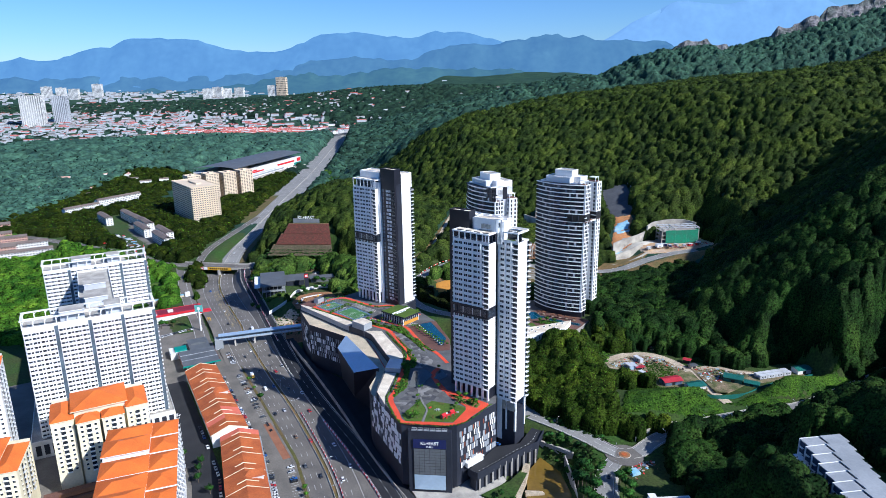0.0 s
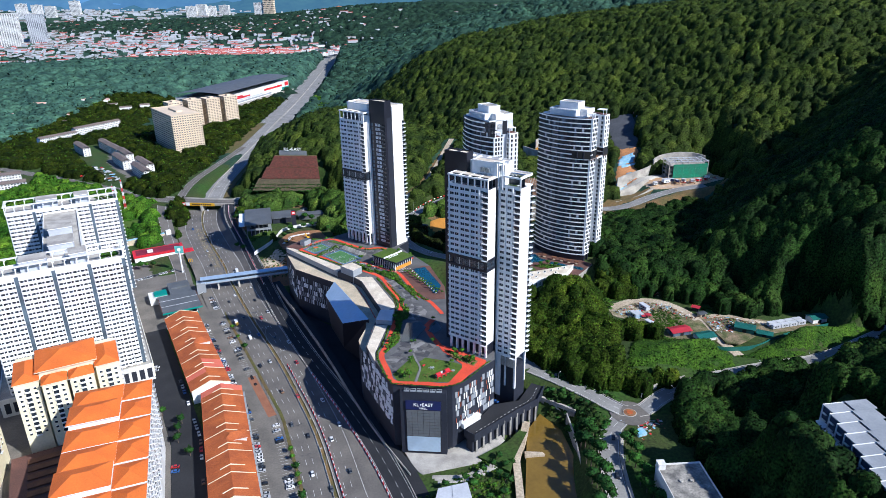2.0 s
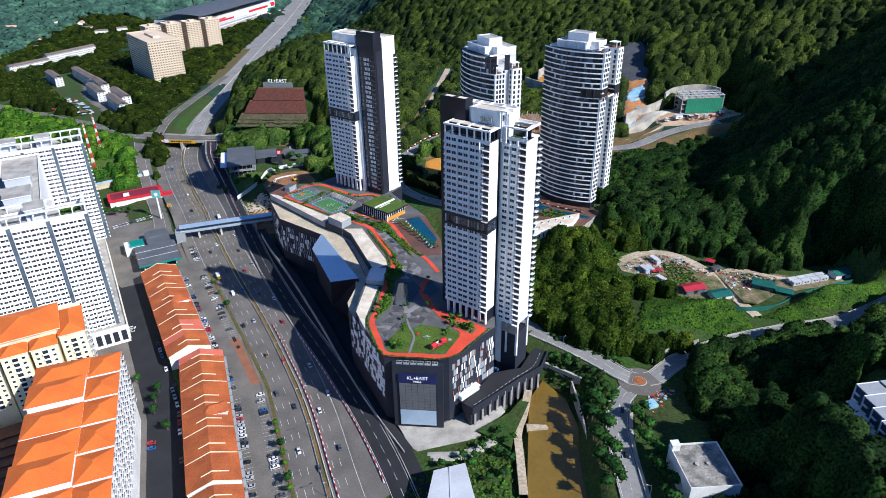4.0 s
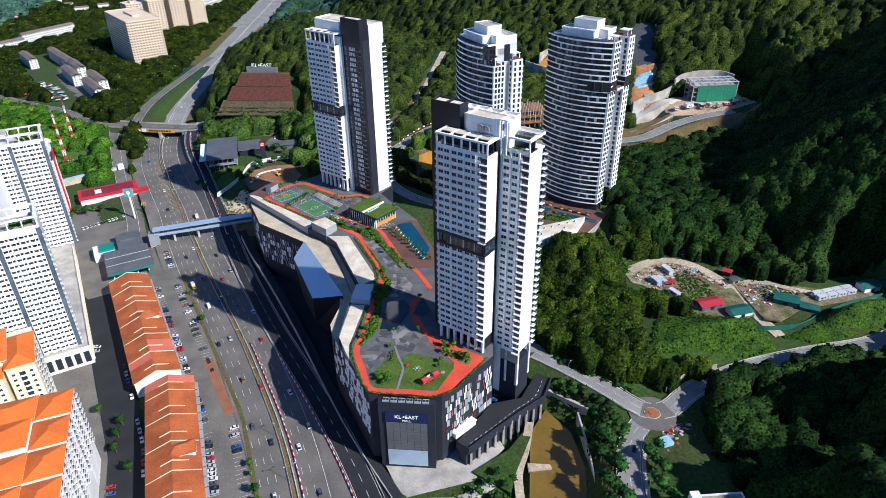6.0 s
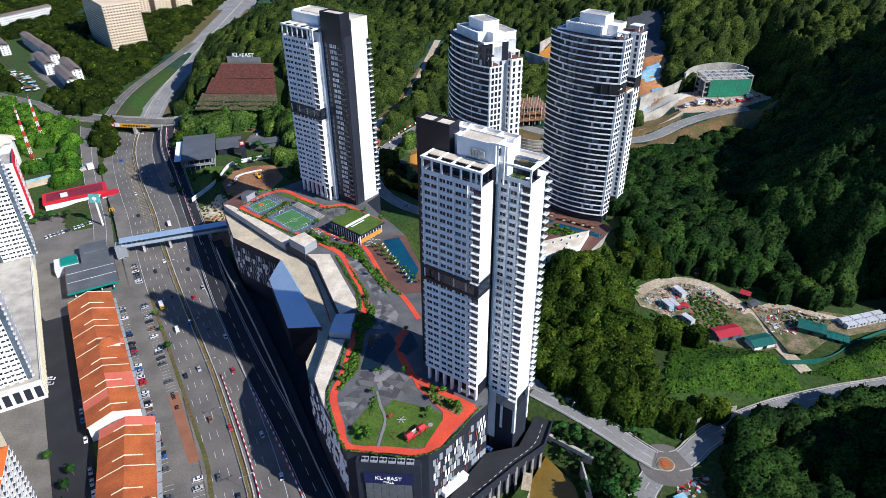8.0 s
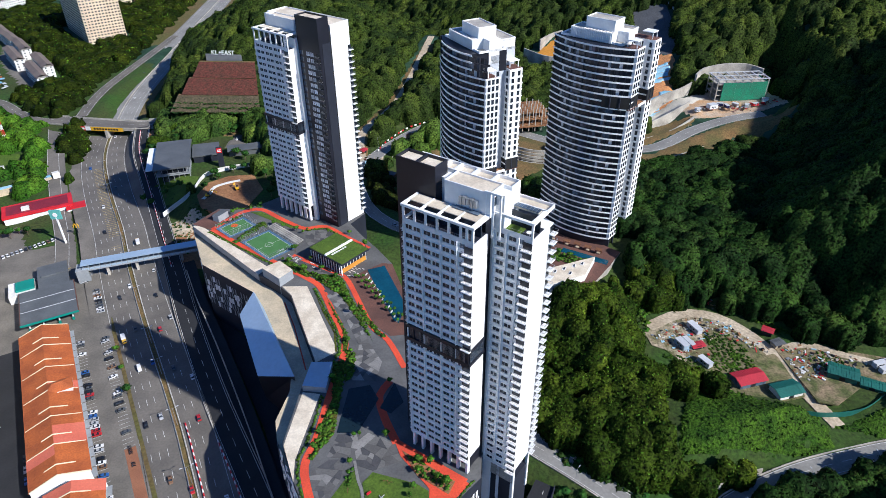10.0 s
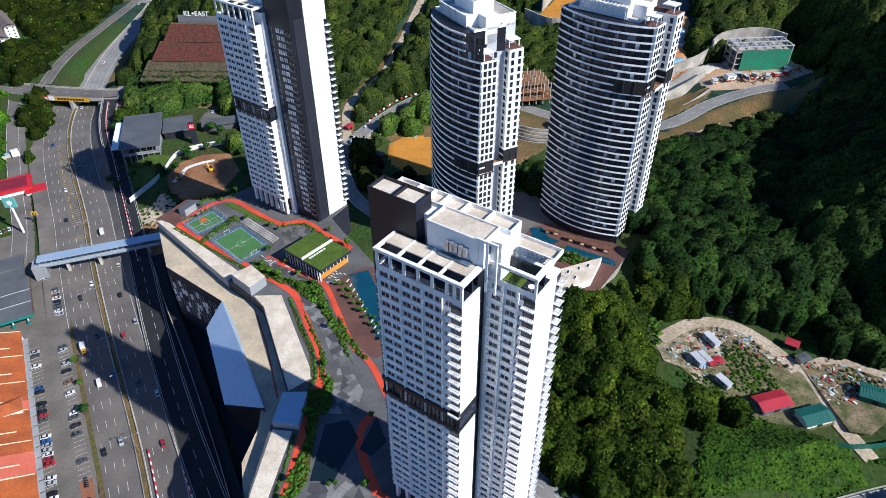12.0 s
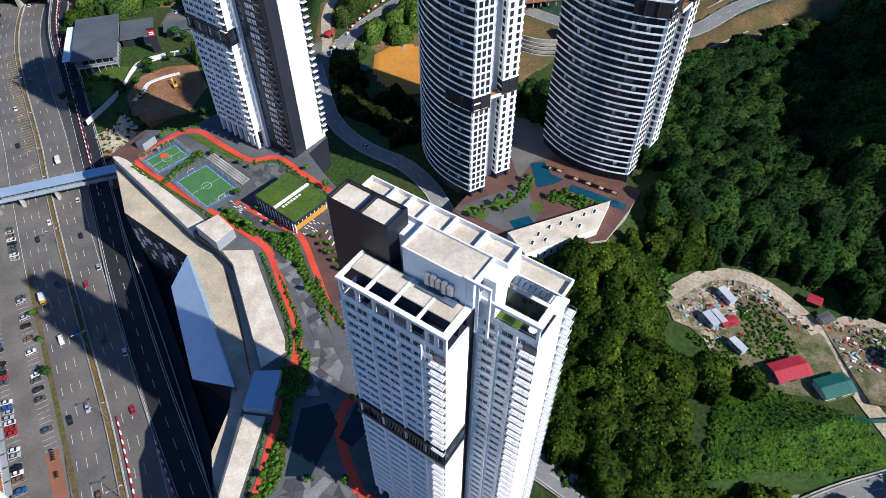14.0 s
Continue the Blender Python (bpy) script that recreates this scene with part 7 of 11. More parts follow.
def balcony_bay(w, n=3):
    """One storey of one bay: parapets, dark recesses and window strips, facing -y."""
    q = Mesh()
    q.box(-w / 2, w / 2, -0.2, 0.0, 0, 0.55, 0)
    for i in range(n):
        a = -w / 2 + w * i / n
        b = a + w / n
        q.box(a + 0.3, a + (b - a) * 0.56, -1.1, -0.2, -0.05, 1.05, 0)
        q.box(a + 0.3, a + (b - a) * 0.56, -1.25, -0.2, 2.75, 2.9, 0)
        q.poly([(a + 0.4, -0.02, 1.0), (a + (b - a) * 0.55, -0.02, 1.0), (a + (b - a) * 0.55, -0.02, 2.6), (a + 0.4, -0.02, 2.6)], 1)
        q.poly([(a + (b - a) * 0.64, -0.02, 1.1), (b - 0.35, -0.02, 1.1), (b - 0.35, -0.02, 2.3), (a + (b - a) * 0.64, -0.02, 2.3)], 2)
    return q


def white_flats(d0, d1, a0, a1, top, label, bays, floors_from=12.0):
    """A white slab of flats, the dark of the slots between its bays put on as flat strips, and a pergola roof."""
    root = thing("apartment_block", label, "apartments", hwpose(d0, a0), "white apartment blocks")
    L, D = d1 - d0, a1 - a0
    fh = 3.0
    n = int((top - 6 - floors_from) / fh)
    w = L / bays
    part("wall", Mesh().box(0.2, L - 0.2, 0.0, D, floors_from, top - 6), WHITE, root)
    part("end_wall", Mesh().box(L - 0.2, L + 0.3, 0.8, D - 0.8, floors_from, top - 3.5), LGREY, root)
    bay = balcony_bay(w - 2.0, 4).data("bay_storey", [WHITE, DGLASS, DGLASS])
    for b in range(bays):
        x = (b + 0.5) * w
        part("bay_slot", Mesh().box(x + w / 2 - 1.6, x + w / 2 + 0.5, -0.08, 0.02, floors_from, top - 6.5), mat_slot, root)
        for k in range(n):
            put("bay_storey", bay, root, pose(x - 0.5, -0.02, floors_from + k * fh))
    side = window_mesh("window", 1.6, 1.4, DGLASS, WHITE, 2)
    for k in range(n):
        put("window", side, root, pose(L + 0.32, D - 3, floors_from + 1 + k * fh, 0, 0, 90))
        put("side_balcony", BAL_S, root, pose(L + 0.3, 2.2, floors_from + k * fh, 0, 0, 90))
    q = Mesh()
    z = top - 6
    roof_tray(q, 0, L + 0.3, -0.3, D, z + 0.2, 1.1)
    part("roof_slab", q, [CONC, WHITE], root)
    p = Mesh()
    for y in (0.2, D - 0.9):
        p.box(-0.6, L + 0.8, y - 0.5, y + 1.1, z + 5.2, z + 5.9)
    for x in (-0.5, L - 0.9):
        p.box(x, x + 1.6, 1.3, D - 1.4, z + 5.2, z + 5.9)
    part("pergola_beam", p, WHITE2, root)
    m = int(L / 6)
    for i in range(m + 1):
        x = i * (L - 0.5) / m
        for y in (0.3, D - 0.9):
            part("pergola_post", Mesh().box(x, x + 0.5, y, y + 0.5, z, z + 5.2).bar((x + 0.25, y + 0.25, z + 3.6), (x + 1.6, y + 0.25, z + 5.2), 0.3), WHITE, root)
    for x0, x1 in ((L * 0.28, L * 0.46), (L * 0.62, L * 0.74)):
        part("plant_room", Mesh().box(x0, x1, 3, D - 3, z, z + 6.5, 0).box(x0 - 0.4, x1 + 0.4, 2.6, D - 2.6, z + 6.5, z + 6.9, 1, 2), [LGREY, WHITE, CONC], root)
    return root


mat_slot = mat("blue_grey_slot", (0.05, 0.07, 0.09), (0.10, 0.14, 0.18), 0.6, amount=0.08)
white_flats(-160, -84, 42, 60, 92.5, "white apartment slab with balconies and a roof-garden pergola", 4)
white_flats(-152, -77, 172, 190, 94.0, "white apartment slab with blank grey end wall and roof pergola", 4)
link = Mesh().box(-128, -106, 60.2, 171.8, 12, 84, 0)
roof_tray(link, -128.2, -105.8, 60.1, 171.7, 84.5, 1.2, 0, 1)
link.box(-124, -110, 74, 92, 84.5, 91, 2).box(-124.5, -109.5, 73.5, 92.5, 91, 91.5, 0, 1).box(-124, -110, 108, 126, 84.5, 91, 2).box(-124.5, -109.5, 107.5, 126.5, 91, 91.5, 0, 1)
solid("apartment_wing", link, [WHITE, CONC, LGREY], "white linking wing of flats with grey roof plant rooms", "apartments", m=hwpose(0, 0))
pod = thing("parking_podium", "cream parking podium under the white flats", "podium", hwpose(0, 0))
part("wall", Mesh().box(-166, -80, 38, 196, -0.5, 11), WHITE2, pod)
q = Mesh()
roof_tray(q, -166.2, -79.8, 37.8, 196.2, 11.3, 1.0)
part("roof", q, [CONC, WHITE2], pod)
for i in range(30):
    part("wall_panel", Mesh().box(-79.95, -79.5, 40 + i * 4.4, 42.2 + i * 4.4, 1, 10), CREAM, pod)
# Openings are plates on the wall, their unlit inside put on as dark colour.
for i in range(18):
    part("wall_opening", Mesh().box(-164 + i * 4.7, -161 + i * 4.7, 37.9, 37.98, 2, 9), CHAR2, pod)
shrubs("roof_garden", [hw(d, a) for d, a in [(-96 + (i * 3.1) % 9, 46 + (i * 2.3) % 10) for i in range(26)]], 86.7, 1.5, "planted beds on the flats' roof")
shrubs("roof_garden", [hw(d, a) for d, a in [(-92 + (i * 3.1) % 12, 176 + (i * 2.3) % 10) for i in range(26)]], 88.2, 1.5, "planted beds on the flats' roof")


def condo_face(w, n, fh=3.0):
    q = Mesh()
    for i in range(n):
        x = -w / 2 + w * (i + 0.5) / n
        if i % 2:
            q.box(x - 1.3, x + 1.3, -1.0, 0, 0, 0.12, 0).box(x - 1.3, x + 1.3, -1.0, -0.9, 0.12, 0.95, 0)
            q.poly([(x - 1.2, -0.02, 0.1), (x + 1.2, -0.02, 0.1), (x + 1.2, -0.02, 2.3), (x - 1.2, -0.02, 2.3)], 1)
        else:
            q.box(x - 0.75, x + 0.75, -0.35, 0, 2.35, 2.5, 0)
            q.poly([(x - 0.65, -0.02, 1.0), (x + 0.65, -0.02, 1.0), (x + 0.65, -0.02, 2.2), (x - 0.65, -0.02, 2.2)], 1)
    return q


def condo(label, d0, d1, a0, a1, lobes, eave, wall, cross):
    """An orange-roofed condominium: lobes with hipped roofs in front of a taller spine. Local x east, y along."""
    root = thing("condominium", label, "apartments", hwpose(d0, a0), "orange-roofed condominiums")
    L, D = d1 - d0, a1 - a0
    fh = 3.0
    n = int(eave / fh)
    if cross:
        m = lobes
        step_y = D / m
        for i in range(m):
            y0, y1 = i * step_y, (i + 1) * step_y
            part("wing_wall", Mesh().box(0, L, y0 + 0.4, y1 - 0.4, -0.3, eave), wall, root)
            q = Mesh().hip(0, L * 0.62, y0 + 0.4, y1 - 1.0, eave + (3.0 if i % 3 == 1 else 0.6), 3.4, 0.5, 0, 0.4, 1)
            part("hip_roof", q, [TILE2, WHITE], root)
            q = Mesh().hip(L * 0.64, L, y0 + 0.8, y1 - 1.4, eave + 0.4, 2.4, 0.5, 0, 0.4, 1)
            part("hip_roof", q, [TILE2, WHITE], root)
            if i % 3 == 1:
                part("roof_wall", Mesh().box(0.3, L * 0.6, y0 + 0.8, y1 - 1.2, eave, eave + 2.6), wall, root)
        f = condo_face(step_y - 1, 4).data("storey_front", [WHITE, DGLASS])
        g = condo_face(L - 2, 7).data("storey_front", [WHITE, DGLASS])
        for k in range(n // 3, n):
            for i in range(m):
                put("storey_front", f, root, pose(L + 0.02, (i + 0.5) * step_y, k * fh, 0, 0, 90))
                put("storey_front", f, root, pose(-0.02, (i + 0.5) * step_y, k * fh, 0, 0, 270))
            put("storey_front", g, root, pose(L / 2, 0.38, k * fh))
    else:
        w = L / lobes
        part("spine_wall", Mesh().box(1, L - 1, 9, D, -0.3, eave + 2.2), wall, root)
        part("spine_roof", Mesh().hip(w * 0.9, L - w * 0.9, 8, D, eave + 4.6, 4.5, 0.8, 0, 0.5, 1).box(w, L - w, 8.6, D - 0.6, eave + 2, eave + 4.2, 1), [TILE2, CREAM], root)
        f = condo_face(w - 2.2, 3).data("storey_front", [WHITE, DGLASS])
        for i in range(lobes):
            x0, x1 = i * w + 0.7, (i + 1) * w - 0.7
            up = 1.5 if i in (0, lobes - 1) else 0.0
            part("lobe_wall", Mesh().box(x0, x1, 0 if 0 < i < lobes - 1 else 4, 12, -0.3, eave + up), wall, root)
            part("lobe_roof", Mesh().hip(x0, x1, 0 if 0 < i < lobes - 1 else 4, 10 if 0 < i < lobes - 1 else D - 4, eave + up + 0.4, 3.0, 0.5, 0, 0.4, 1), [TILE2, CREAM], root)
            for k in range(n // 3, n):
                put("storey_front", f, root, pose((x0 + x1) / 2, (0 if 0 < i < lobes - 1 else 4) - 0.02, k * fh))
        s = condo_face(D - 8, 5).data("storey_front", [WHITE, DGLASS])
        for k in range(n // 3, n):
            put("storey_front", s, root, pose(L - 0.68, D / 2 + 2, k * fh, 0, 0, 90))
    return root


condo("cream condominium with bright orange hipped roofs", -150, -98, -20, 14, 4, 46, CREAM, False)
condo("white and cream condominium with rows of orange hipped roofs", -121, -85, -145, -42, 6, 45, WHITE2, True)
condo("cream condominium with orange hipped roofs beside the flats", -212, -164, -58, -20, 4, 36, CREAM, False)
condo("grey-white condominium with dark orange roofs", -225, -172, 10, 48, 4, 70, WHITE2, False)
carpark = thing("parking_deck", "low parking deck with dark red roof strips", "car park", hwpose(0, 0))
part("deck_body", Mesh().box(-158, -122.5, -64, -22, -0.3, 8.6), BRICKRED, carpark)
for i in range(5):
    part("roof_strip", Mesh().box(-150, -122, -60 + i * 7, -56 + i * 7, 8.6, 9.4), WOOD, carpark)

# the filling station's canopy and shop
def filling_station():
    root = thing("filling_station", "filling station with a wide grey canopy edged in green", "filling station", pose(-213.5, 496, 0, 0, 0, 28))
    can = part("canopy", Mesh().box(0, 29, 0, 34, 5.6, 6.6, 0).box(-0.3, 29.3, -0.4, -0.05, 5.5, 6.7, 1).box(-0.4, -0.05, 0, 34, 5.5, 6.7, 2).box(29.05, 29.4, 0, 34, 5.5, 6.7, 2), [METAL, TEAL, BRICKRED], root)
    part("canopy_upper", Mesh().box(10, 27, 34.2, 60, 5.0, 6.2, 0).box(12, 25, 46, 47, 6.2, 7.0, 0), METAL, root)
    part("canopy_seam", Mesh().box(0.2, 28.8, 12, 12.4, 6.61, 6.75).box(0.2, 28.8, 23, 23.4, 6.61, 6.75), LGREY, can)
    for x in (3, 10, 18, 25):
        for y in (3, 18, 30):
            part("canopy_column", Mesh().box(x, x + 0.7, y, y + 0.7, 0, 5.6), WHITE2, can)
            if y < 20:
                part("fuel_pump", Mesh().box(x - 0.3, x + 1.0, y - 1.6, y - 0.7, 0, 1.7), TEAL, root)
    part("station_shop", Mesh().box(-6, 8, 34.5, 50, 0, 5.2, 0).box(-2, 8, 38, 48, 5.2, 6.4, 1), [WHITE2, TEAL], root)
    pole = thing("pylon_sign", "tall white pole with a square teal sign", "sign", pose(-233, 591, 0, 0, 0, HW_ROT))
    part("pole", Mesh().cyl(0, 0, -0.3, 22, 0.7, 10), WHITE, pole)
    part("sign_box", Mesh().box(-3.6, 3.6, -0.6, 0.6, 19.5, 26), mat("pale_teal_sign", (0.16, 0.52, 0.48), None, 0.5), pole, m=pose(0, 0, 0, 0, 0, -28))
    part("sign_mark", Mesh().cyl(0, 0, 0, 0.1, 1.6, 16), WHITE, pole, m=pose(0, 0, 0, 0, 0, -28) @ pose(0, -0.62, 22.8, 90, 0, 0))


filling_station()


def diner():
    root = thing("fast_food_diner", "low red-roofed drive-through restaurant with white walls", "restaurant", pose(-286, 615, 0, 0, 0, 28))
    part("wall", Mesh().box(0, 44, 0, 18, -0.3, 5), WHITE, root)
    part("roof", Mesh().box(-0.8, 44.8, -0.8, 18.8, 5, 6.4, 0).box(2, 42, 2, 16, 6.4, 6.7, 1), [RED, mat("dark_red_sheet", (0.24, 0.02, 0.035), (0.17, 0.016, 0.03), 0.6)], root)
    part("roof_unit", Mesh().box(12, 17, 4, 8, 6.7, 8.6), WHITE2, root)
    part("drive_through", Mesh().box(40, 52, -4, 4, 0, 3.6, 0).box(39.5, 52.5, -4.5, 4.5, 3.6, 4.4, 1), [WHITE, RED], root)
    s = thing("arch_sign", "yellow double-arch sign on a dark post", "sign", pose(-228, 600, 0, 0, 0, HW_ROT))
    part("pole", Mesh().cyl(0, 0, -0.3, 7, 0.3, 8), CHAR, s)
    q = Mesh()
    for o in (-0.9, 0.9):
        for i in range(10):
            a, b = math.pi * i / 10, math.pi * (i + 1) / 10
            q.bar((o + 0.9 * math.cos(a), 0, 7 + 3 * math.sin(a)), (o + 0.9 * math.cos(b), 0, 7 + 3 * math.sin(b)), 0.45)
    part("arches", q, YEL, s, m=pose(0, 0, 0, 0, 0, -28))
    h = solid("site_hoarding", Mesh().box(0, 46, 0, 0.5, 0, 7, 0).box(47, 52, -1, 2, 0, 10, 1).box(-1, 46, 0.6, 4, 6.4, 7.4, 2), [BEIGE, WHITE2, BLUETARP], "beige hoarding wall with a white end pier", "wall", m=pose(-318, 650, 0, 0, 0, 36))


diner()

# ---- round the curved towers ----
def pool_deck():
    z = 33.0
    root = thing("pool_deck", "paved pool terrace between the curved towers", "terrace", Matrix(), kind="structure")
    prism_part("deck", [(34, 510), (47, 497), (58, 484), (100, 490), (114, 508), (122, 520), (112, 530), (84, 560), (66, 572), (56, 540)], 27, z, CONC, root, top=BRICKRED)
    prism_part("paving", [(35, 511), (56, 497), (62, 494), (73, 505), (68, 528), (58, 522), (46, 517)], z, z + 0.06, GPAVE, root)
    prism_part("lawn", [(38, 509.5), (47, 503), (51, 508), (42, 514)], z + 0.06, z + 0.14, LAWN, root)
    prism_part("lawn", [(53, 509), (62, 513), (61, 517), (50, 513)], z + 0.06, z + 0.14, LAWN, root)
    prism_part("lawn", [(71, 507), (76, 509), (74, 516), (69, 513)], z + 0.06, z + 0.14, LAWN, root)
    prism_part("drive", [(66, 530), (74, 542), (82, 545), (92, 548), (80, 575), (60, 580)], z, z + 0.05, ASPH, root)
    prism_part("pool", [(73, 541), (80, 542), (82, 533), (87.5, 529), (82, 526), (74, 524)], z, z + 0.10, POOL, root)
    prism_part("pool", [(90.5, 525.5), (113.5, 511.5), (111.5, 507.5), (88, 521.5)], z, z + 0.10, POOL, root)
    prism_part("pool", [(59, 502.5), (68, 505.5), (70, 500.5), (61, 497)], z + 0.06, z + 0.12, POOL, root)
    for i in range(4):
        x, y = 93 + i * 5.4, 529 - i * 3.3
        part("pavilion", Mesh().box(-1.8, 1.8, -1.4, 1.4, 2.5, 2.8, 0).box(-1.6, -1.4, -1.2, -1, 0, 2.5, 0).box(1.4, 1.6, -1.2, -1, 0, 2.5, 0).box(-1.6, -1.4, 1, 1.2, 0, 2.5, 0).box(1.4, 1.6, 1, 1.2, 0, 2.5, 0).box(-1.2, 1.2, -0.8, 0.8, 0.2, 0.6, 1), [WOOD, SAND], root, m=pose(x, y, z, 0, 0, -31))
    for i in range(2):
        x, y = 82.5 + i * 3.6, 536.5 - i * 1.6
        part("pavilion", Mesh().box(-1.4, 1.4, -1.2, 1.2, 2.4, 2.7, 0).box(-1.3, -1.1, -1.1, -0.9, 0, 2.4, 0).box(1.1, 1.3, 0.9, 1.1, 0, 2.4, 0).box(-1, 1, -0.7, 0.7, 0.2, 0.6, 1), [WOOD, SAND], root, m=pose(x, y, z, 0, 0, -31))


pool_deck()
shrubs("shrub_bed", inside([(64, 514), (70, 520), (74, 530), (71, 534), (66, 524), (60, 512)], 1.5, 3), 33.1, 1.3, "hedges and small trees by the pool")
shrubs("shrub_bed", inside([(76, 517), (86, 521), (104, 511), (98, 507), (84, 512)], 1.5, 4), 33.1, 1.3, "leafy planting beside the pools")
shrubs("shrub_bed", inside([(56, 492), (70, 478), (100, 489), (98, 484), (72, 472), (58, 484)], 1.8, 5), None, 1.4, "clipped bushes below the clubhouse wall")
for x, y in ((48, 508), (54, 512), (60, 516), (66, 522), (70, 528), (80, 516), (86, 518), (92, 514), (44, 505), (57, 508)):
    plant(0, x, y, 33.05, 0.9)


def wedge_house():
    """A long white building with a pointed end and roof lights, on the retaining wall."""
    root = thing("wedge_building", "low white building with a pale flat roof and slot windows", "pavilion", Matrix())
    pts = [(57, 492), (105, 510), (96, 493), (63, 479.5)]
    part("wall", Mesh().prism(pts, 27, 36.6, 0), WHITE, root)
    part("roof_slab", Mesh().prism(pts, 36.6, 37.0, 0, 1), [WHITE, ROOFWHITE], root)
    for i, (u, v) in enumerate([(0.15, 0.3), (0.25, 0.55), (0.38, 0.7), (0.5, 0.7), (0.62, 0.72), (0.75, 0.75), (0.86, 0.75), (0.3, 0.25), (0.72, 0.35)]):
        a = np.array(pts[3]) * (1 - u) + np.array(pts[2]) * u
        b = np.array(pts[0]) * (1 - u) + np.array(pts[1]) * u
        x, y = a * (1 - v) + b * v
        part("roof_light", Mesh().box(-0.8, 0.8, -1.5, 1.5, 37.0, 37.25, 0).box(-0.5, 0.5, -1.2, 1.2, 37.254, 37.3, 1), [WHITE, DGLASS], root, m=pose(x, y, 0, 0, 0, -25))
    for i in range(8):
        t = 0.1 + i * 0.09
        x, y = np.array(pts[3]) * (1 - t) + np.array(pts[2]) * t
        part("slot_window", Mesh().box(-0.35, 0.35, -0.12, 0.05, 31.5, 34.0), DGLASS, root, m=pose(x, y, 0, 0, 0, 22))
    part("retaining_wall", Mesh().prism([(58, 476), (74, 470.5), (100, 483), (104, 490), (103, 491), (99, 484.5), (74, 472), (58.5, 477.5)], 14, 27.5), CONC, root)


wedge_house()

# ---- storage yard on the slope ----
flat_pts = [(122, 464), (132, 476), (150, 482), (166, 476), (176, 462), (183, 446), (184, 420), (168, 416), (150, 424), (138, 440)]
solid("yard_ground", Mesh().prism(flat_pts, 18.6, 19.55), mat("yard_dirt", (0.22, 0.175, 0.10), (0.065, 0.085, 0.022), 0.95, scale=0.16, fine=0.9, amount=0.4, bump=0.3), "trampled dirt and weeds of a storage yard", "ground", kind="structure")
solid("yard_ground_east", Mesh().prism([(184, 452), (200, 456), (222, 448), (240, 442), (262, 446), (262, 434), (236, 430), (212, 424), (196, 414), (188, 416)], 19.0, 19.75), mat("yard_dirt_east", (0.26, 0.19, 0.12), (0.075, 0.09, 0.028), 0.95, scale=0.16, fine=0.9, amount=0.4, bump=0.3), "dusty ground of the yard's east part", "ground", kind="structure")


def shed(name, label, x, y, z, turn, w, d, h, roof, wall=GREY, rise=1.2, category="shed"):
    root = thing(name, label, category, pose(x, y, z, 0, 0, turn), "yard sheds")
    part("wall", Mesh().box(-w / 2 + 0.4, w / 2 - 0.4, -d / 2 + 0.4, d / 2 - 0.4, -0.4, h), wall, root)
    q = Mesh()
    for s in (-1, 1):
        a, b = (-w / 2 - 0.3, s * (d / 2 + 0.3), h), (w / 2 + 0.3, s * (d / 2 + 0.3), h)
        c, e = (w / 2 + 0.3, 0, h + rise), (-w / 2 - 0.3, 0, h + rise)
        q.poly([a, b, c, e] if s < 0 else [b, a, e, c])
        q.poly([(p[0], p[1], p[2] - 0.15) for p in ([e, c, b, a] if s < 0 else [c, e, a, b])])
    part("roof", q, roof, root)
    q = Mesh()
    for i in range(int(w / 1.1)):
        x0 = -w / 2 + i * 1.1
        for s in (-1, 1):
            q.bar((x0, s * (d / 2 + 0.3), h + 0.06), (x0, 0, h + rise + 0.06), 0.1, 0.1)
    part("roof_rib", q, roof, root)
    part("gable", Mesh().poly([(-w / 2 + 0.4, -d / 2 + 0.4, h), (-w / 2 + 0.4, d / 2 - 0.4, h), (-w / 2 + 0.4, 0, h + rise - 0.15)]).poly([(w / 2 - 0.4, d / 2 - 0.4, h), (w / 2 - 0.4, -d / 2 + 0.4, h), (w / 2 - 0.4, 0, h + rise - 0.15)]), wall, root)
    part("door", Mesh().box(-1.2, 1.2, -d / 2 + 0.3, -d / 2 + 0.4, 0, 2.2), CHAR, root)
    return root


shed("storage_shed", "long shed with a bright red sheet roof", 161.5, 430, 19.5, 14, 14.5, 8.5, 3.0, REDSHEET, BGLASS)
shed("storage_shed", "shed with a green sheet roof and white front", 176, 422.5, 19.3, 14, 13, 8.5, 2.8, GREENSHEET, WHITE2)
shed("storage_shed", "green-roofed workshop shed beside the fence", 207, 432, 19.5, -28, 13, 8.5, 3.4, GREENSHEET, GREENSHEET)
shed("storage_shed", "small green lean-to shed", 217, 424.5, 19.4, -28, 10, 6, 2.4, GREENSHEET, GREENSHEET, 0.6)
shed("storage_shed", "small shelter with a red sheet roof", 185, 463, 20, -35, 5.5, 4.5, 2.4, REDSHEET, CHAR, 0.5)
shed("storage_shed", "half-built hut of grey boards", 186, 454, 19.8, 20, 6, 4.5, 2.2, METAL, SAND, 0.3)
shed("storage_shed", "low shelter of red sheets", 146, 454, 19.5, 15, 7, 4, 1.8, REDSHEET, CHAR, 0.3)
shed("storage_shed", "dark green roofed cabin row end", 262, 444, 19.9, 12, 12, 8, 3.2, GREENSHEET, WHITE2)


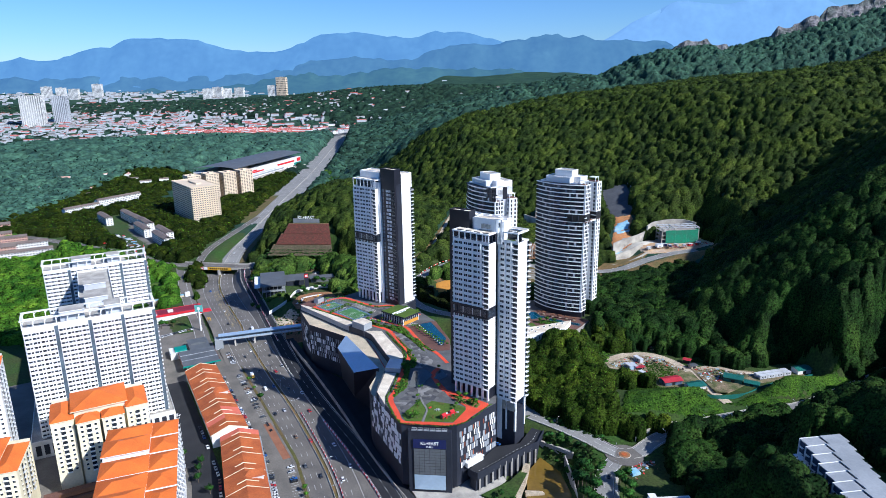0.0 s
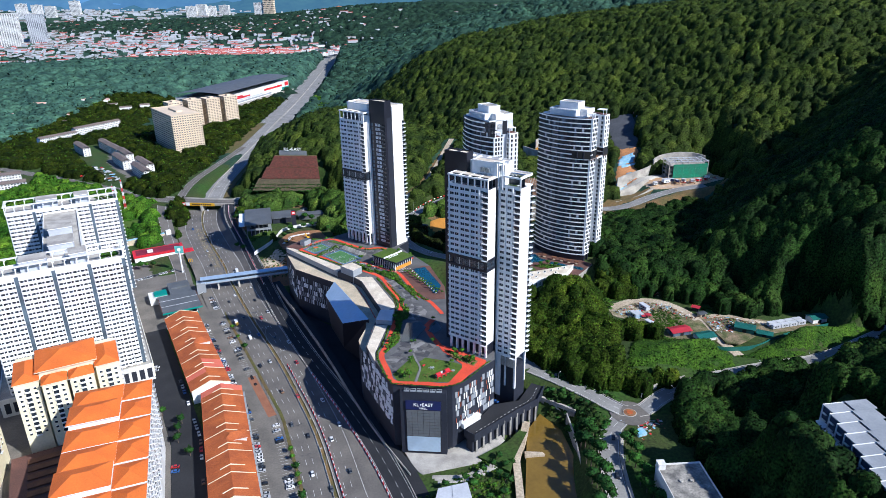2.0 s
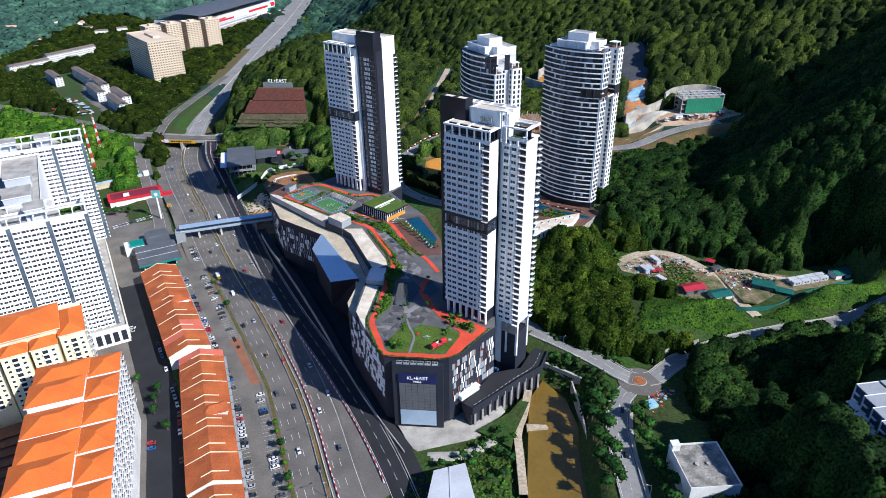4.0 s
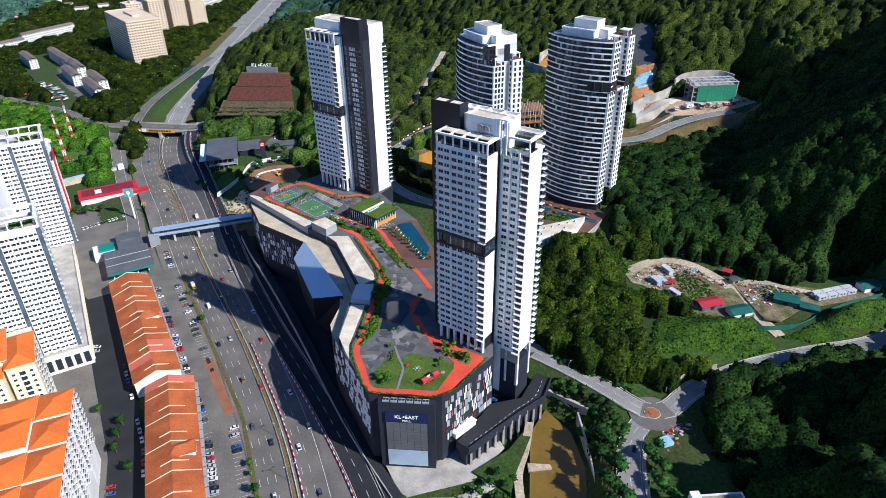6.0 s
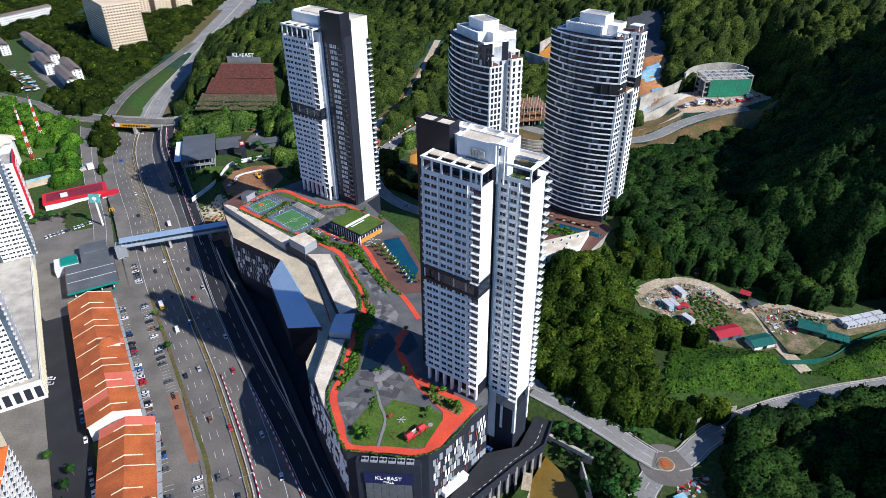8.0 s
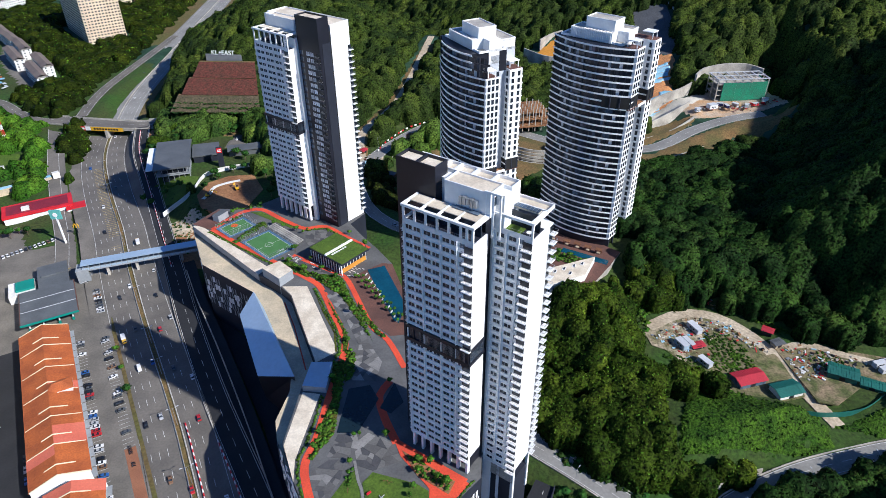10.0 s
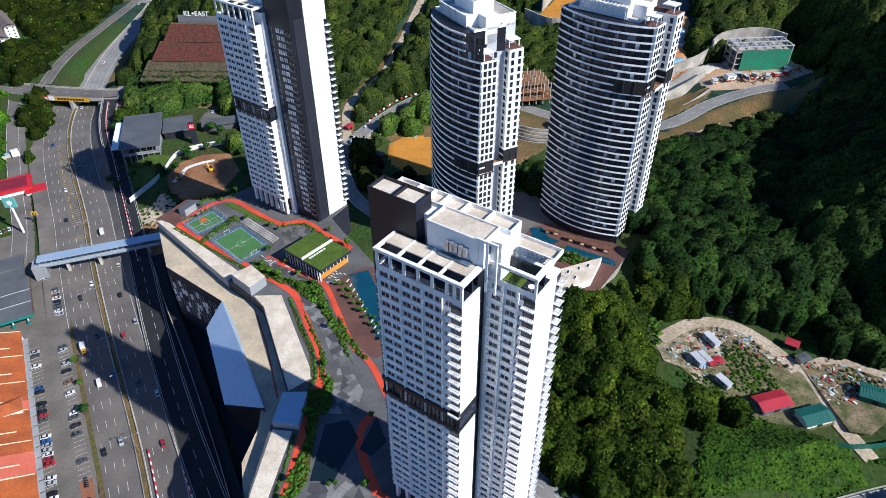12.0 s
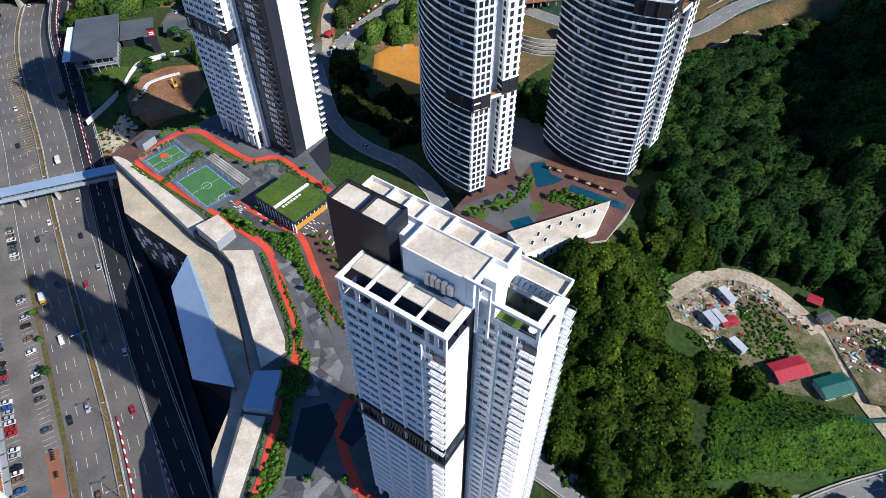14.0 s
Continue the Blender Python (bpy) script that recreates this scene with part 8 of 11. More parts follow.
def cabin(x, y, z, turn, w=6.0, d=2.6, h=2.7, col=LGREY, label="pale site cabin with a flat roof"):
    root = thing("site_cabin", label, "cabin", pose(x, y, z, 0, 0, turn), "site cabins")
    part("body", Mesh().box(-w / 2, w / 2, -d / 2, d / 2, 0.2, h), col, root)
    part("roof", Mesh().box(-w / 2 - 0.15, w / 2 + 0.15, -d / 2 - 0.15, d / 2 + 0.15, h, h + 0.18), LGREY, root)
    part("skid", Mesh().box(-w / 2 + 0.2, w / 2 - 0.2, -0.9, -0.6, -0.3, 0.2), BLACK, root)
    for s in (-1.6, 0.6):
        part("window", Mesh().box(s, s + 1.0, -d / 2 - 0.04, -d / 2, 1.2, 2.1), DGLASS, root)
    part("door", Mesh().box(-0.5, 0.3, -d / 2 - 0.05, -d / 2, 0.25, 2.2), GREY, root)


for i in range(4):
    cabin(229 + i * 6.6, 434 + i * 1.7, 19.8, 14, label="pale site cabin beside the green fence")
    cabin(228 + i * 6.6, 437.8 + i * 1.7, 19.8, 14, label="pale site cabin beside the green fence")
cabin(149, 467, 19.6, -68, 8, 3.2, 3.0, LGREY, "old white cargo trailer in the yard")
cabin(138.5, 455, 19.6, -68, 7, 3.4, 3.0, PALEMETAL, "old blue-white cargo trailer in the yard")
cabin(142.5, 456.5, 19.6, -68, 7, 2.4, 2.2, BLUETARP, "blue covered trailer in the yard")
cabin(145.5, 442, 19.6, -62, 7, 3.0, 2.8, LGREY, "rusty white tank trailer in the yard")
fence = smooth_line([(160, 413, 18.5), (176, 411, 18), (188, 409, 17.8), (206, 411, 18.2), (224, 421, 18.8), (246, 430, 19.2), (266, 436, 19.4)], 3)
fl = thing("sheet_fence", "long green sheet-metal site fence", "fence", Matrix())
for i in range(len(fence) - 1):
    part("fence_panel", rail(Mesh(), fence[i:i + 2], 0, -0.8, 2.5, 0.12), GREENSHEET, fl)
rnd = random.Random(8)
junk_mats = [WOOD, CONC, STEEL, RED, BLUETARP, SAND, WHITE2, EARTH, CHAR]


def junk(name, label, x, y, r, n, z=19.6, big=1.6):
    """A heap of odds and ends: boards, blocks and drums, each a part."""
    root = thing(name, label, "debris", pose(x, y, z))
    for i in range(int(n * 0.5)):
        a, d = rnd.uniform(0, 6.283), r * math.sqrt(rnd.random())
        q = Mesh()
        k = rnd.random()
        if k < 0.5:
            q.box(-rnd.uniform(0.6, big * 1.4), rnd.uniform(0.6, big * 1.4), -0.15, rnd.uniform(0.05, 0.3), 0, rnd.uniform(0.1, 0.35))
        elif k < 0.8:
            s = rnd.uniform(0.3, 0.8)
            q.box(-s, s, -s * 0.8, s * 0.8, 0, s * 1.2)
        else:
            q.cyl(0, 0, 0, 0.9, 0.32, 8)
        part("scrap", q, rnd.choice(junk_mats), root, m=pose(d * math.cos(a), d * math.sin(a), 0, rnd.uniform(-8, 8), rnd.uniform(-8, 8), rnd.uniform(0, 360)))


junk("scrap_heap", "strewn boards and scrap beside the track", 178, 452, 5, 22)
junk("scrap_heap", "strewn boards and scrap by the sheds", 198, 440, 7, 40)
junk("scrap_heap", "building rubble along the dusty track", 166, 466, 6, 26)
junk("scrap_heap", "odds and ends round the trailers", 145, 449, 6, 26)
junk("scrap_heap", "heap of red and grey roof sheets", 162, 488, 6, 30, 21)
junk("scrap_heap", "crates and sacks by the trailers", 153, 462, 5, 20)
junk("scrap_heap", "red and white drums and scrap in the depot", 116, 334, 7, 60, 7.2)
junk("scrap_heap", "piled scrap and machines under the trees", 120, 345, 6, 45, 7.4)
solid("depot_tarp", Mesh().prism([(107, 340), (112, 342), (113.5, 337), (108.5, 335.5)], 7, 9.6), BLUETARP, "blue tarpaulin shelter in the depot", "shelter")

# the roundabout
e = thing("roundabout", "small planted roundabout island with a kerb", "roundabout", pose(109.5, 357.5, 8.05), kind="structure")
part("junction", Mesh().cyl(0, 0, -0.4, 0.06, 11.5, 32), ASPH, e)
part("kerb", Mesh().cyl(0, 0, 0.0, 0.28, 3.9, 28), CONC, e)
part("island", Mesh().cyl(0, 0, 0.28, 0.42, 3.5, 28), EARTH, e)
part("island_bed", Mesh().cyl(0, 0, 0.42, 0.6, 1.8, 20), TILE, e)
kerbs = Mesh()
rail(kerbs, RIVERROAD, -5.4, -0.3, 0.28, 0.5), rail(kerbs, RIVERROAD, 5.4, -0.3, 0.28, 0.5)
solid("kerb_river", kerbs, CONC, "pale concrete kerbs of the river road", "kerb", kind="structure")
kerbs = Mesh()
sr = SOUTHROAD[3:]
rail(kerbs, sr, -5.6, -0.3, 0.9, 0.4), rail(kerbs, sr, 5.6, -0.3, 0.28, 0.5), ribbon(kerbs, sr, -7.4, -5.9, 0.1)
solid("kerb_south", kerbs, CONC, "pale concrete kerb and parapet of the south road", "kerb", kind="structure")
w = smooth_line([(120, 371, 10), (130, 378, 11.5), (140, 382.5, 12.5), (150, 384, 13.5)], 4)
solid("stone_wall", rail(Mesh(), w, 0, -1, 2.0, 0.5), CONC, "low pale retaining wall beside the bend", "wall")

# culvert and stream banks
# The barrel's inside is coloured black to give the opening its darkness.
cul = Mesh()
ring = 14
for i in range(ring):
    a, b = math.pi * i / ring, math.pi * (i + 1) / ring
    for r0, r1 in ((5.2, 6.6),):
        cul.poly([(r0 * math.cos(a), 0, r0 * math.sin(a)), (r1 * math.cos(a), 0, r1 * math.sin(a)), (r1 * math.cos(b), 0, r1 * math.sin(b)), (r0 * math.cos(b), 0, r0 * math.sin(b))], 0)
        cul.poly([(r0 * math.cos(a), 0, r0 * math.sin(a)), (r0 * math.cos(b), 0, r0 * math.sin(b)), (r0 * math.cos(b), 14, r0 * math.sin(b)), (r0 * math.cos(a), 14, r0 * math.sin(a))], 1)
cul.box(-14, -6.6, -0.4, 1.2, -3, 9, 0).box(6.6, 14, -0.4, 1.2, -3, 9, 0).box(-6.6, 6.6, -0.4, 1.2, 6.6, 9, 0)
solid("culvert", cul, [CONC, BLACK], "stained concrete culvert arch under the road", "culvert", m=pose(68, 372, -2.5, 0, 0, -38))
bank = Mesh()
bl = smooth_line([(50, 360, 1.5), (46, 345, 1.0), (41, 330, 0.5), (40, 312, 0), (39, 290, 0)], 3)
ribbon(bank, bl, -2.0, 2.0, 0.0, 0, 3.5)
solid("stream_bank", bank, SAND, "pale concrete stream bank with dirt", "bank", kind="structure")
bl2 = smooth_line([(74, 362, 4), (75, 340, 2), (74, 315, 1), (73, 285, 1)], 3)
solid("stream_wall", rail(Mesh(), bl2, 0, -6, 1.5, 0.8), CONC, "stained concrete stream wall", "wall")
solid("stream_weir", Mesh().prism([(46, 336), (56, 335), (57, 333), (46, 332)], -3, -0.6), SAND, "broken concrete weir in the pond", "weir")
solid("mall_slope", Mesh().prism([(20, 330), (38, 343), (52, 362), (49, 350), (40, 330), (36, 318)], -2, 1.2), ROUGHGRASS, "grassy slope between ramp and pond", "ground", kind="structure")

# flat-roofed white house and the terraced houses on the hill
root = thing("white_house", "flat-roofed white building with a stained concrete roof", "building", pose(117, 288, 7, 0, 0, 3))
part("wall", Mesh().box(-11, 11, -13, 12, -1, 11.6), WHITE2, root)
q = Mesh()
roof_tray(q, -11.2, 11.2, -13.2, 12.2, 11.8, 0.9)
part("roof", q, [mat("stained_roof", (0.34, 0.32, 0.28), (0.13, 0.125, 0.115), 0.9, scale=0.22, fine=1.0, amount=0.3), WHITE2], root)
part("stair_house", Mesh().box(-11, -7.5, 8.5, 12, 11.8, 15).box(-11.2, -7.3, 8.3, 12.2, 15, 15.2), WHITE2, root)
for x in (-3, 2):
    part("roof_fan", Mesh().cyl(x, 0, 11.8, 12.5, 0.9, 12), CONC, root)
part("awning", Mesh().box(-11, 11, -19, -13.3, 5, 5.3), METAL, root)


def terrace_house(i):
    root = thing("terrace_house", "navy and white terraced house with pale flat roofs", "house", pose(181 - 0.9 * i, 293 - 7.4 * i, 44, 0, 0, 8), "terraced houses")
    part("wall", Mesh().box(-1, 20, -3.6, 3.6, -2, 10.6, 0), NAVYWALL, root)
    for x0, x1, z in ((-1.6, 8.6, 10.7), (9.2, 20.4, 11.3)):
        part("roof_slab", Mesh().box(x0, x1, -3.75, 3.4, z, z + 0.5, 0), GREY, root)
    for k in range(3):
        z = 0.6 + 3.4 * k
        part("window", Mesh().box(-1.1, -0.96, -2.4, -0.4, z, z + 2.0), BGLASS, root)
        part("balcony", Mesh().box(-2.2, -1, 0.2, 3.0, z - 0.2, z, 0).box(-2.2, -2.1, 0.2, 3.0, z, z + 0.9, 0), WHITE, root)
    part("party_wall", Mesh().box(-1.7, 20.3, 3.45, 3.75, -2, 11.4), WHITE, root)
    part("porch", Mesh().box(-4.6, -1, -3, 3, 2.7, 3.0, 0).box(-4.5, -4.2, -2.8, -2.5, 0, 2.7, 0), WHITE, root)


NAVYWALL = mat("navy_wall", (0.045, 0.06, 0.11), (0.035, 0.045, 0.085), 0.6, amount=0.1)
for i in range(9):
    terrace_house(i)
for x, y in ((156, 300), (150, 282), (146, 262), (142, 244)):
    w = np.array([(px, py, float(ground(px, py)[0])) for px, py in ((x, y + 8), (x - 2, y - 10))])
    solid("rock_wall", rail(Mesh(), w, 0, -4, 2.5, 1.2), CONC, "stained stone retaining wall on the slope", "wall")

# the green-netted building site on the hill, its walls and tarpaulins
root = thing("building_site", "concrete building shell wrapped in green safety net", "building", pose(266, 726, 46.8, 0, 0, 4))
for k in range(4):
    part("floor_slab", Mesh().box(-21, 21, -9, 9, 4.4 * k, 4.4 * k + 0.5), CONC, root)
for x in range(-21, 22, 7):
    for y in (-8.5, 0, 8.5):
        part("column", Mesh().box(x - 0.35, x + 0.35, y - 0.35, y + 0.35, -1, 17.2), CONC, root)
    part("roof_beam", Mesh().box(x - 0.3, x + 0.3, -9, 9, 17.2, 17.9), LGREY, root)
for y in (-9, 0, 8.6):
    part("roof_beam", Mesh().box(-21.4, 21.4, y - 0.3, y + 0.4, 17.3, 18.0), LGREY, root)
NET = mat("green_net", (0.015, 0.24, 0.13), (0.03, 0.18, 0.11), 0.8, scale=0.2, fine=1.5, amount=0.3)
for x0, x1, z0 in ((-17, -6, 0.4), (-5.9, 7, 0.2), (7.1, 20, 0.6)):
    part("safety_net", Mesh().prism([(x0, -9.7), (x1 - 0.5, -9.95), (x1, -9.7), (x1, -9.55), (x0, -9.55)], z0, 14.6 + z0), NET, root)
part("safety_net", Mesh().box(21.3, 21.45, -9, 8, 0.5, 14.8), NET, root)
patch("site_ground", [(222, 694), (246, 692), (276, 698), (306, 712), (310, 736), (286, 746), (240, 744), (228, 724), (214, 706)], mat("site_soil", (0.46, 0.27, 0.13), (0.40, 0.34, 0.27), 0.95, scale=0.09, fine=0.8, amount=0.25, bump=0.3), "bare orange and grey ground of the building site", 0.5)
patch("site_bank", [(278, 684), (304, 694), (322, 716), (318, 736), (306, 730), (304, 712), (290, 698)], ROUGHGRASS, "grassy bank beside the building site", 0.6)
solid("site_wall", rail(Mesh(), smooth_line([(182, 684, 36), (192, 690, 37), (206, 698, 40), (222, 708, 44)], 4), 0, -4, 6, 1.0), CONC, "stepped pale retaining wall above the hill road", "wall")
solid("site_wall", rail(Mesh(), smooth_line([(178, 668, 36), (196, 676, 37), (212, 686, 40), (222, 693, 43)], 4), 0, -3, 0.8, 0.7), CONC, "low pale kerb wall beside the hill road", "wall")
patch("site_platform", [(184, 690), (200, 698), (224, 710), (240, 722), (232, 728), (212, 720), (190, 708)], mat("site_concrete", (0.62, 0.58, 0.50), (0.46, 0.43, 0.36), 0.9, scale=0.1, fine=1.0, amount=0.15), "pale concrete terrace above the wall", 1.2)
solid("site_wall", rail(Mesh(), smooth_line([(190, 711, 40), (204, 719, 43), (220, 725, 46), (234, 736, 48)], 4), 0, -5, 9, 1.0), CONC, "curved pale concrete wall of the upper terrace", "wall")
solid("site_wall", rail(Mesh(), smooth_line([(234, 734, 48), (244, 744, 50), (262, 748, 52), (280, 747, 52), (292, 740, 50)], 4), 0, -4, 15, 1.5), CONC, "tall curved shotcrete wall behind the building site", "wall")
rock = smooth_line([(196, 634, 30), (214, 646, 33), (236, 654, 33), (258, 662, 34), (284, 676, 38)], 2.2)
q = Mesh()
for k in range(5):
    w = rock.copy()
    w[:, 2] += -6 + 2.3 * k + 1.3 * wave(w[:, 0], w[:, 1], 5, k)
    w[:, 1] += 1.0 * k + 0.9 * wave(w[:, 0], w[:, 1] + 9 * k, 4, 2.0 * k)
    if k:
        for i in range(len(w) - 1):
            q.poly([last[i], last[i + 1], w[i + 1], w[i]])
    last = w
solid("rock_face", q, mat("cut_rock", (0.66, 0.60, 0.50), (0.38, 0.33, 0.26), 0.95, scale=0.2, fine=0.9, amount=0.3, bump=0.5), "pale cut rock face below the hill road", "rock")
solid("bank_drain", ribbon(Mesh(), smooth_line([(*p, float(ground(*p)[0])) for p in ((168, 624), (184, 634), (200, 642), (216, 652))], 3), -0.4, 0.4, 0.6, 0, 0.5), CONC, "pale drain running down the dry bank", "drain", kind="structure")
cabin(238, 701, 46.8, 14, 7, 5, 3.4, WHITE, "white site cabin with a dark roof")
cabin(226, 698, 45.4, 14, 4, 3, 2.8, WHITE2, "small white cabin beside the hill road")
for i, (x, y) in enumerate([(274, 705), (283, 709), (266, 702), (250, 702), (258, 705), (287, 716), (246, 706)]):
    cabin(x, y, 46.9, 20 + 25 * i, 5, 2.4, 2.2, (RED, RED, WHITE2, NAVY, STEEL, WHITE, NAVY)[i], ("red lorry body on bare soil", "red site container on bare soil", "white site van on bare soil", "dark blue container on bare soil", "grey steel container on bare soil", "white site cabin on bare soil", "dark blue skip on bare soil")[i])
junk("scrap_heap", "timber and pipes strewn round the site", 262, 704, 12, 34, 47.0)
junk("scrap_heap", "boards and tarpaulins on the site's terrace", 214, 716, 8, 18, 45.0)
CLAYSLOPE = mat("orange_cut_slope", (0.55, 0.25, 0.09), (0.42, 0.19, 0.08), 0.95, scale=0.1, fine=0.8, amount=0.25, bump=0.3)
patch("clay_slope", [(188, 704), (214, 720), (228, 776), (210, 782), (196, 740)], CLAYSLOPE, "bare orange cut slope", 0.5)
rnd = random.Random(12)
for i in range(13):
    t = i / 13
    x, y = 199 + 20 * t + rnd.uniform(-5, 5), 712 + 56 * t
    if 0.45 < t < 0.62:
        continue
    w, h = rnd.uniform(5, 9), rnd.uniform(4, 6)
    patch("tarpaulin", [(x - w, y - h / 2), (x + w, y - h / 2 + 2), (x + w + 1, y + h / 2 + 1), (x - w + 1, y + h / 2)], BLUETARP, "blue-white tarpaulin spread over the cut slope", 0.8 + 0.12 * (i % 3), 1.0, "", "tarpaulin")
patch("slope_net", [(208, 782), (228, 776), (240, 812), (238, 850), (206, 858), (202, 820)], mat("slope_net_grey", (0.085, 0.09, 0.10), (0.06, 0.065, 0.075), 0.9, scale=0.1, fine=1.0, amount=0.25), "grey net laid over the cut slope", 0.7)
solid("slope_edge", rail(Mesh(), smooth_line([(*p, float(ground(*p)[0])) for p in ((203, 858), (238, 852), (242, 812), (230, 776))], 4), 0, -1, 1.6, 0.6), LGREY, "pale edge drain round the netted slope", "drain", kind="structure")
solid("pit_wall", rail(Mesh(), smooth_line([(104, 822, 54), (120, 806, 52), (132, 803, 52), (140, 812, 54)], 4), 0, -5, 6, 1.0), CONC, "curved pale wall of the upper pit", "wall")
solid("pit_wall", rail(Mesh(), smooth_line([(120, 832, 58), (134, 846, 60), (150, 852, 62), (166, 850, 62)], 4), 0, -5, 7, 1.0), CONC, "curved shotcrete wall above the orange pit", "wall")
patch("clay_pit_upper", [(112, 822), (130, 808), (150, 818), (164, 846), (140, 846), (122, 834)], ORANGE, "bright orange bare pit in the forest", 0.6)
root = thing("crib_wall", "tall curved crib retaining wall", "wall", Matrix())
cw = smooth_line([(62, 660, 30), (78, 640, 30), (98, 634, 30), (116, 645, 31)], 3)
for k in range(6):
    part("wall_course", rail(Mesh(), cw, -0.5 * k, 2.2 * k, 2.2 * k + 1.6, 0.8), CONC, root)
root = thing("frame_site", "reddish concrete frame under construction on the slope", "building", pose(92, 700, 40, 0, 0, 10))
for k in range(3):
    part("floor_slab", Mesh().box(-14, 14, -16 + 4 * k, 16, 4 * k, 4 * k + 0.5), EARTH, root)
for x in range(-13, 14, 5):
    for y in range(-14, 16, 6):
        part("column", Mesh().box(x - 0.3, x + 0.3, y - 0.3, y + 0.3, -4, 11.5 + (x % 3)), CONC, root)
patch("clay_pit", [(-9, 655), (-6, 628), (6, 614), (20, 612), (26, 630), (24, 662), (8, 668)], ORANGE, "bright orange clay pit floor", 0.6)
root = thing("service_building", "small white service building with a green yard", "building", pose(90, 588, 32, 0, 0, -8))
part("wall", Mesh().box(-9, 9, -6, 6, -3, 6), WHITE2, root)
part("roof", Mesh().box(-9.4, 9.4, -6.4, 6.4, 6, 6.5), CONC, root)
for i in range(5):
    part("roof_unit", Mesh().box(-7.5 + i * 3, -5.5 + i * 3, -4, 3, 6.5, 7.6), CONC, root)
root = thing("service_building", "white stepped service building beside the tower", "building", pose(146, 560, 30, 0, 0, -20))
part("wall", Mesh().box(-6, 6, -9, 9, -6, 7), LGREY, root)
part("roof", Mesh().box(-6.3, 6.3, -9.3, 9.3, 7, 7.5), ROOFWHITE, root)
part("annex", Mesh().box(-4, 7, -22, -9.2, -8, 2), WHITE2, root)

# ---- the overpass and the show gallery ----
root = thing("overpass", "concrete overpass with a red and yellow banner", "bridge", Matrix())
q = Mesh()
ribbon(q, BRIDGE, -8.6, 9.6, -0.1, 0, 1.6)
rail(q, BRIDGE, -8.6, -0.2, 1.1, 0.35), rail(q, BRIDGE, 9.6, -0.2, 1.1, 0.35)
part("bridge_deck", q, CONC, root)
for x, y in ((-306, 772), (-268, 764), (-243, 760)):
    part("abutment", Mesh().box(-1.2, 1.2, -9, 9, -2, 11.5), CONC, root, m=pose(x, y, 0, 0, 0, -5))
part("banner", Mesh().box(-30, -16, -0.1, 0.1, -1.6, 1.9), RED, root, "red banner", m=pose(-272, 757.0, 12.6, 0, 0, -8))
part("banner", Mesh().box(-15.8, -11, -0.1, 0.1, -1.6, 1.9), WHITE, root, "white banner", m=pose(-272, 757.0, 12.6, 0, 0, -8))
part("banner", Mesh().box(-10.8, 19, -0.1, 0.1, -1.6, 1.9), YEL, root, "yellow banner", m=pose(-272, 757.0, 12.6, 0, 0, -8))
for x in (-27, -23, -19, -14):
    part("banner_mark", Mesh().box(x, x + 2.4, -0.16, -0.1, -0.8, 1.0), WHITE, root, m=pose(-272, 757.0, 12.6, 0, 0, -8))
for i in range(9):
    part("banner_mark", Mesh().box(-8 + i * 2.6, -6.2 + i * 2.6, -0.16, -0.1, -0.7, 0.9), CHAR, root, m=pose(-272, 757.0, 12.6, 0, 0, -8))


def gallery():
    root = thing("show_gallery", "grey pavilion with glass walls and a large flat roof", "pavilion", pose(-190.5, 657, 13, 0, 0, 15))
    part("glass_wall", Mesh().box(3, 21, 3, 45, -4, 8.2), DGLASS, root)
    part("floor_slab", Mesh().box(0, 24, 0, 48, 2.2, 3.0), GREY, root)
    part("roof_slab", Mesh().box(-1.5, 25, -2, 50, 8.2, 9.3), METAL, root)
    part("white_fin", Mesh().box(-7.5, -1.6, 4, 46, 6.2, 6.7), WHITE, root)
    f = Mesh()
    for i in range(7):
        f.box(0.2 + i * 3.9, 0.5 + i * 3.9, -0.2, 0.1, -5, 8.2)
    for i in range(12):
        f.box(23.7, 24, i * 4.2, 0.3 + i * 4.2, -5, 8.2)
    f.box(0, 24, -0.2, 0.1, 4.2, 4.4).box(23.7, 24, 0, 48, 4.2, 4.4)
    part("post_frame", f, GREY, root)
    part("wing_roof", Mesh().box(25.2, 46, 22, 46, 5, 5.8), METAL, root)
    part("wing_wall", Mesh().box(26, 45, 23, 45, -3, 5), CHAR2, root)
    part("rear_roof", Mesh().box(52, 78, 26, 38, 4.2, 4.8).box(53, 77, 27, 37, -2, 4.2), METAL, root)
    s = thing("totem_sign", "dark pylon with a red square sign", "sign", pose(-148, 680, 12, 0, 0, 15))
    part("pylon", Mesh().box(-2.2, 2.2, -0.8, 0.8, -1, 17), CHAR2, s)
    sq = part("sign_square", Mesh().box(-1.9, 1.9, -0.95, -0.8, 12.5, 16.4), RED, s)
    for z in (14.6, 13.4):
        part("sign_mark", Mesh().box(-1.3, 1.3, -1.0, -0.95, z, z + 0.7), WHITE, sq)


gallery()
w = smooth_line([(-172, 611, 9), (-160, 636, 12), (-156, 662, 13.5), (-142, 672, 14), (-118, 678, 15)], 4)
fence_root = thing("site_fence", "white panel fence round the excavation", "fence", Matrix())
for i in range(len(w) - 1):
    part("fence_panel", rail(Mesh(), w[i:i + 2], 0, -1, 2.4, 0.3), WHITE2, fence_root)
solid("excavation", Mesh().prism([(-154, 632), (-151, 652), (-138, 662), (-120, 664), (-108, 640), (-114, 614), (-134, 606), (-146, 614)], 8, 13.2), EARTH, "red-brown excavated earth", "ground", kind="structure")
x = thing("excavator", "yellow tracked excavator on red earth", "excavator", pose(-127, 640, 13.2, 0, 0, 120))
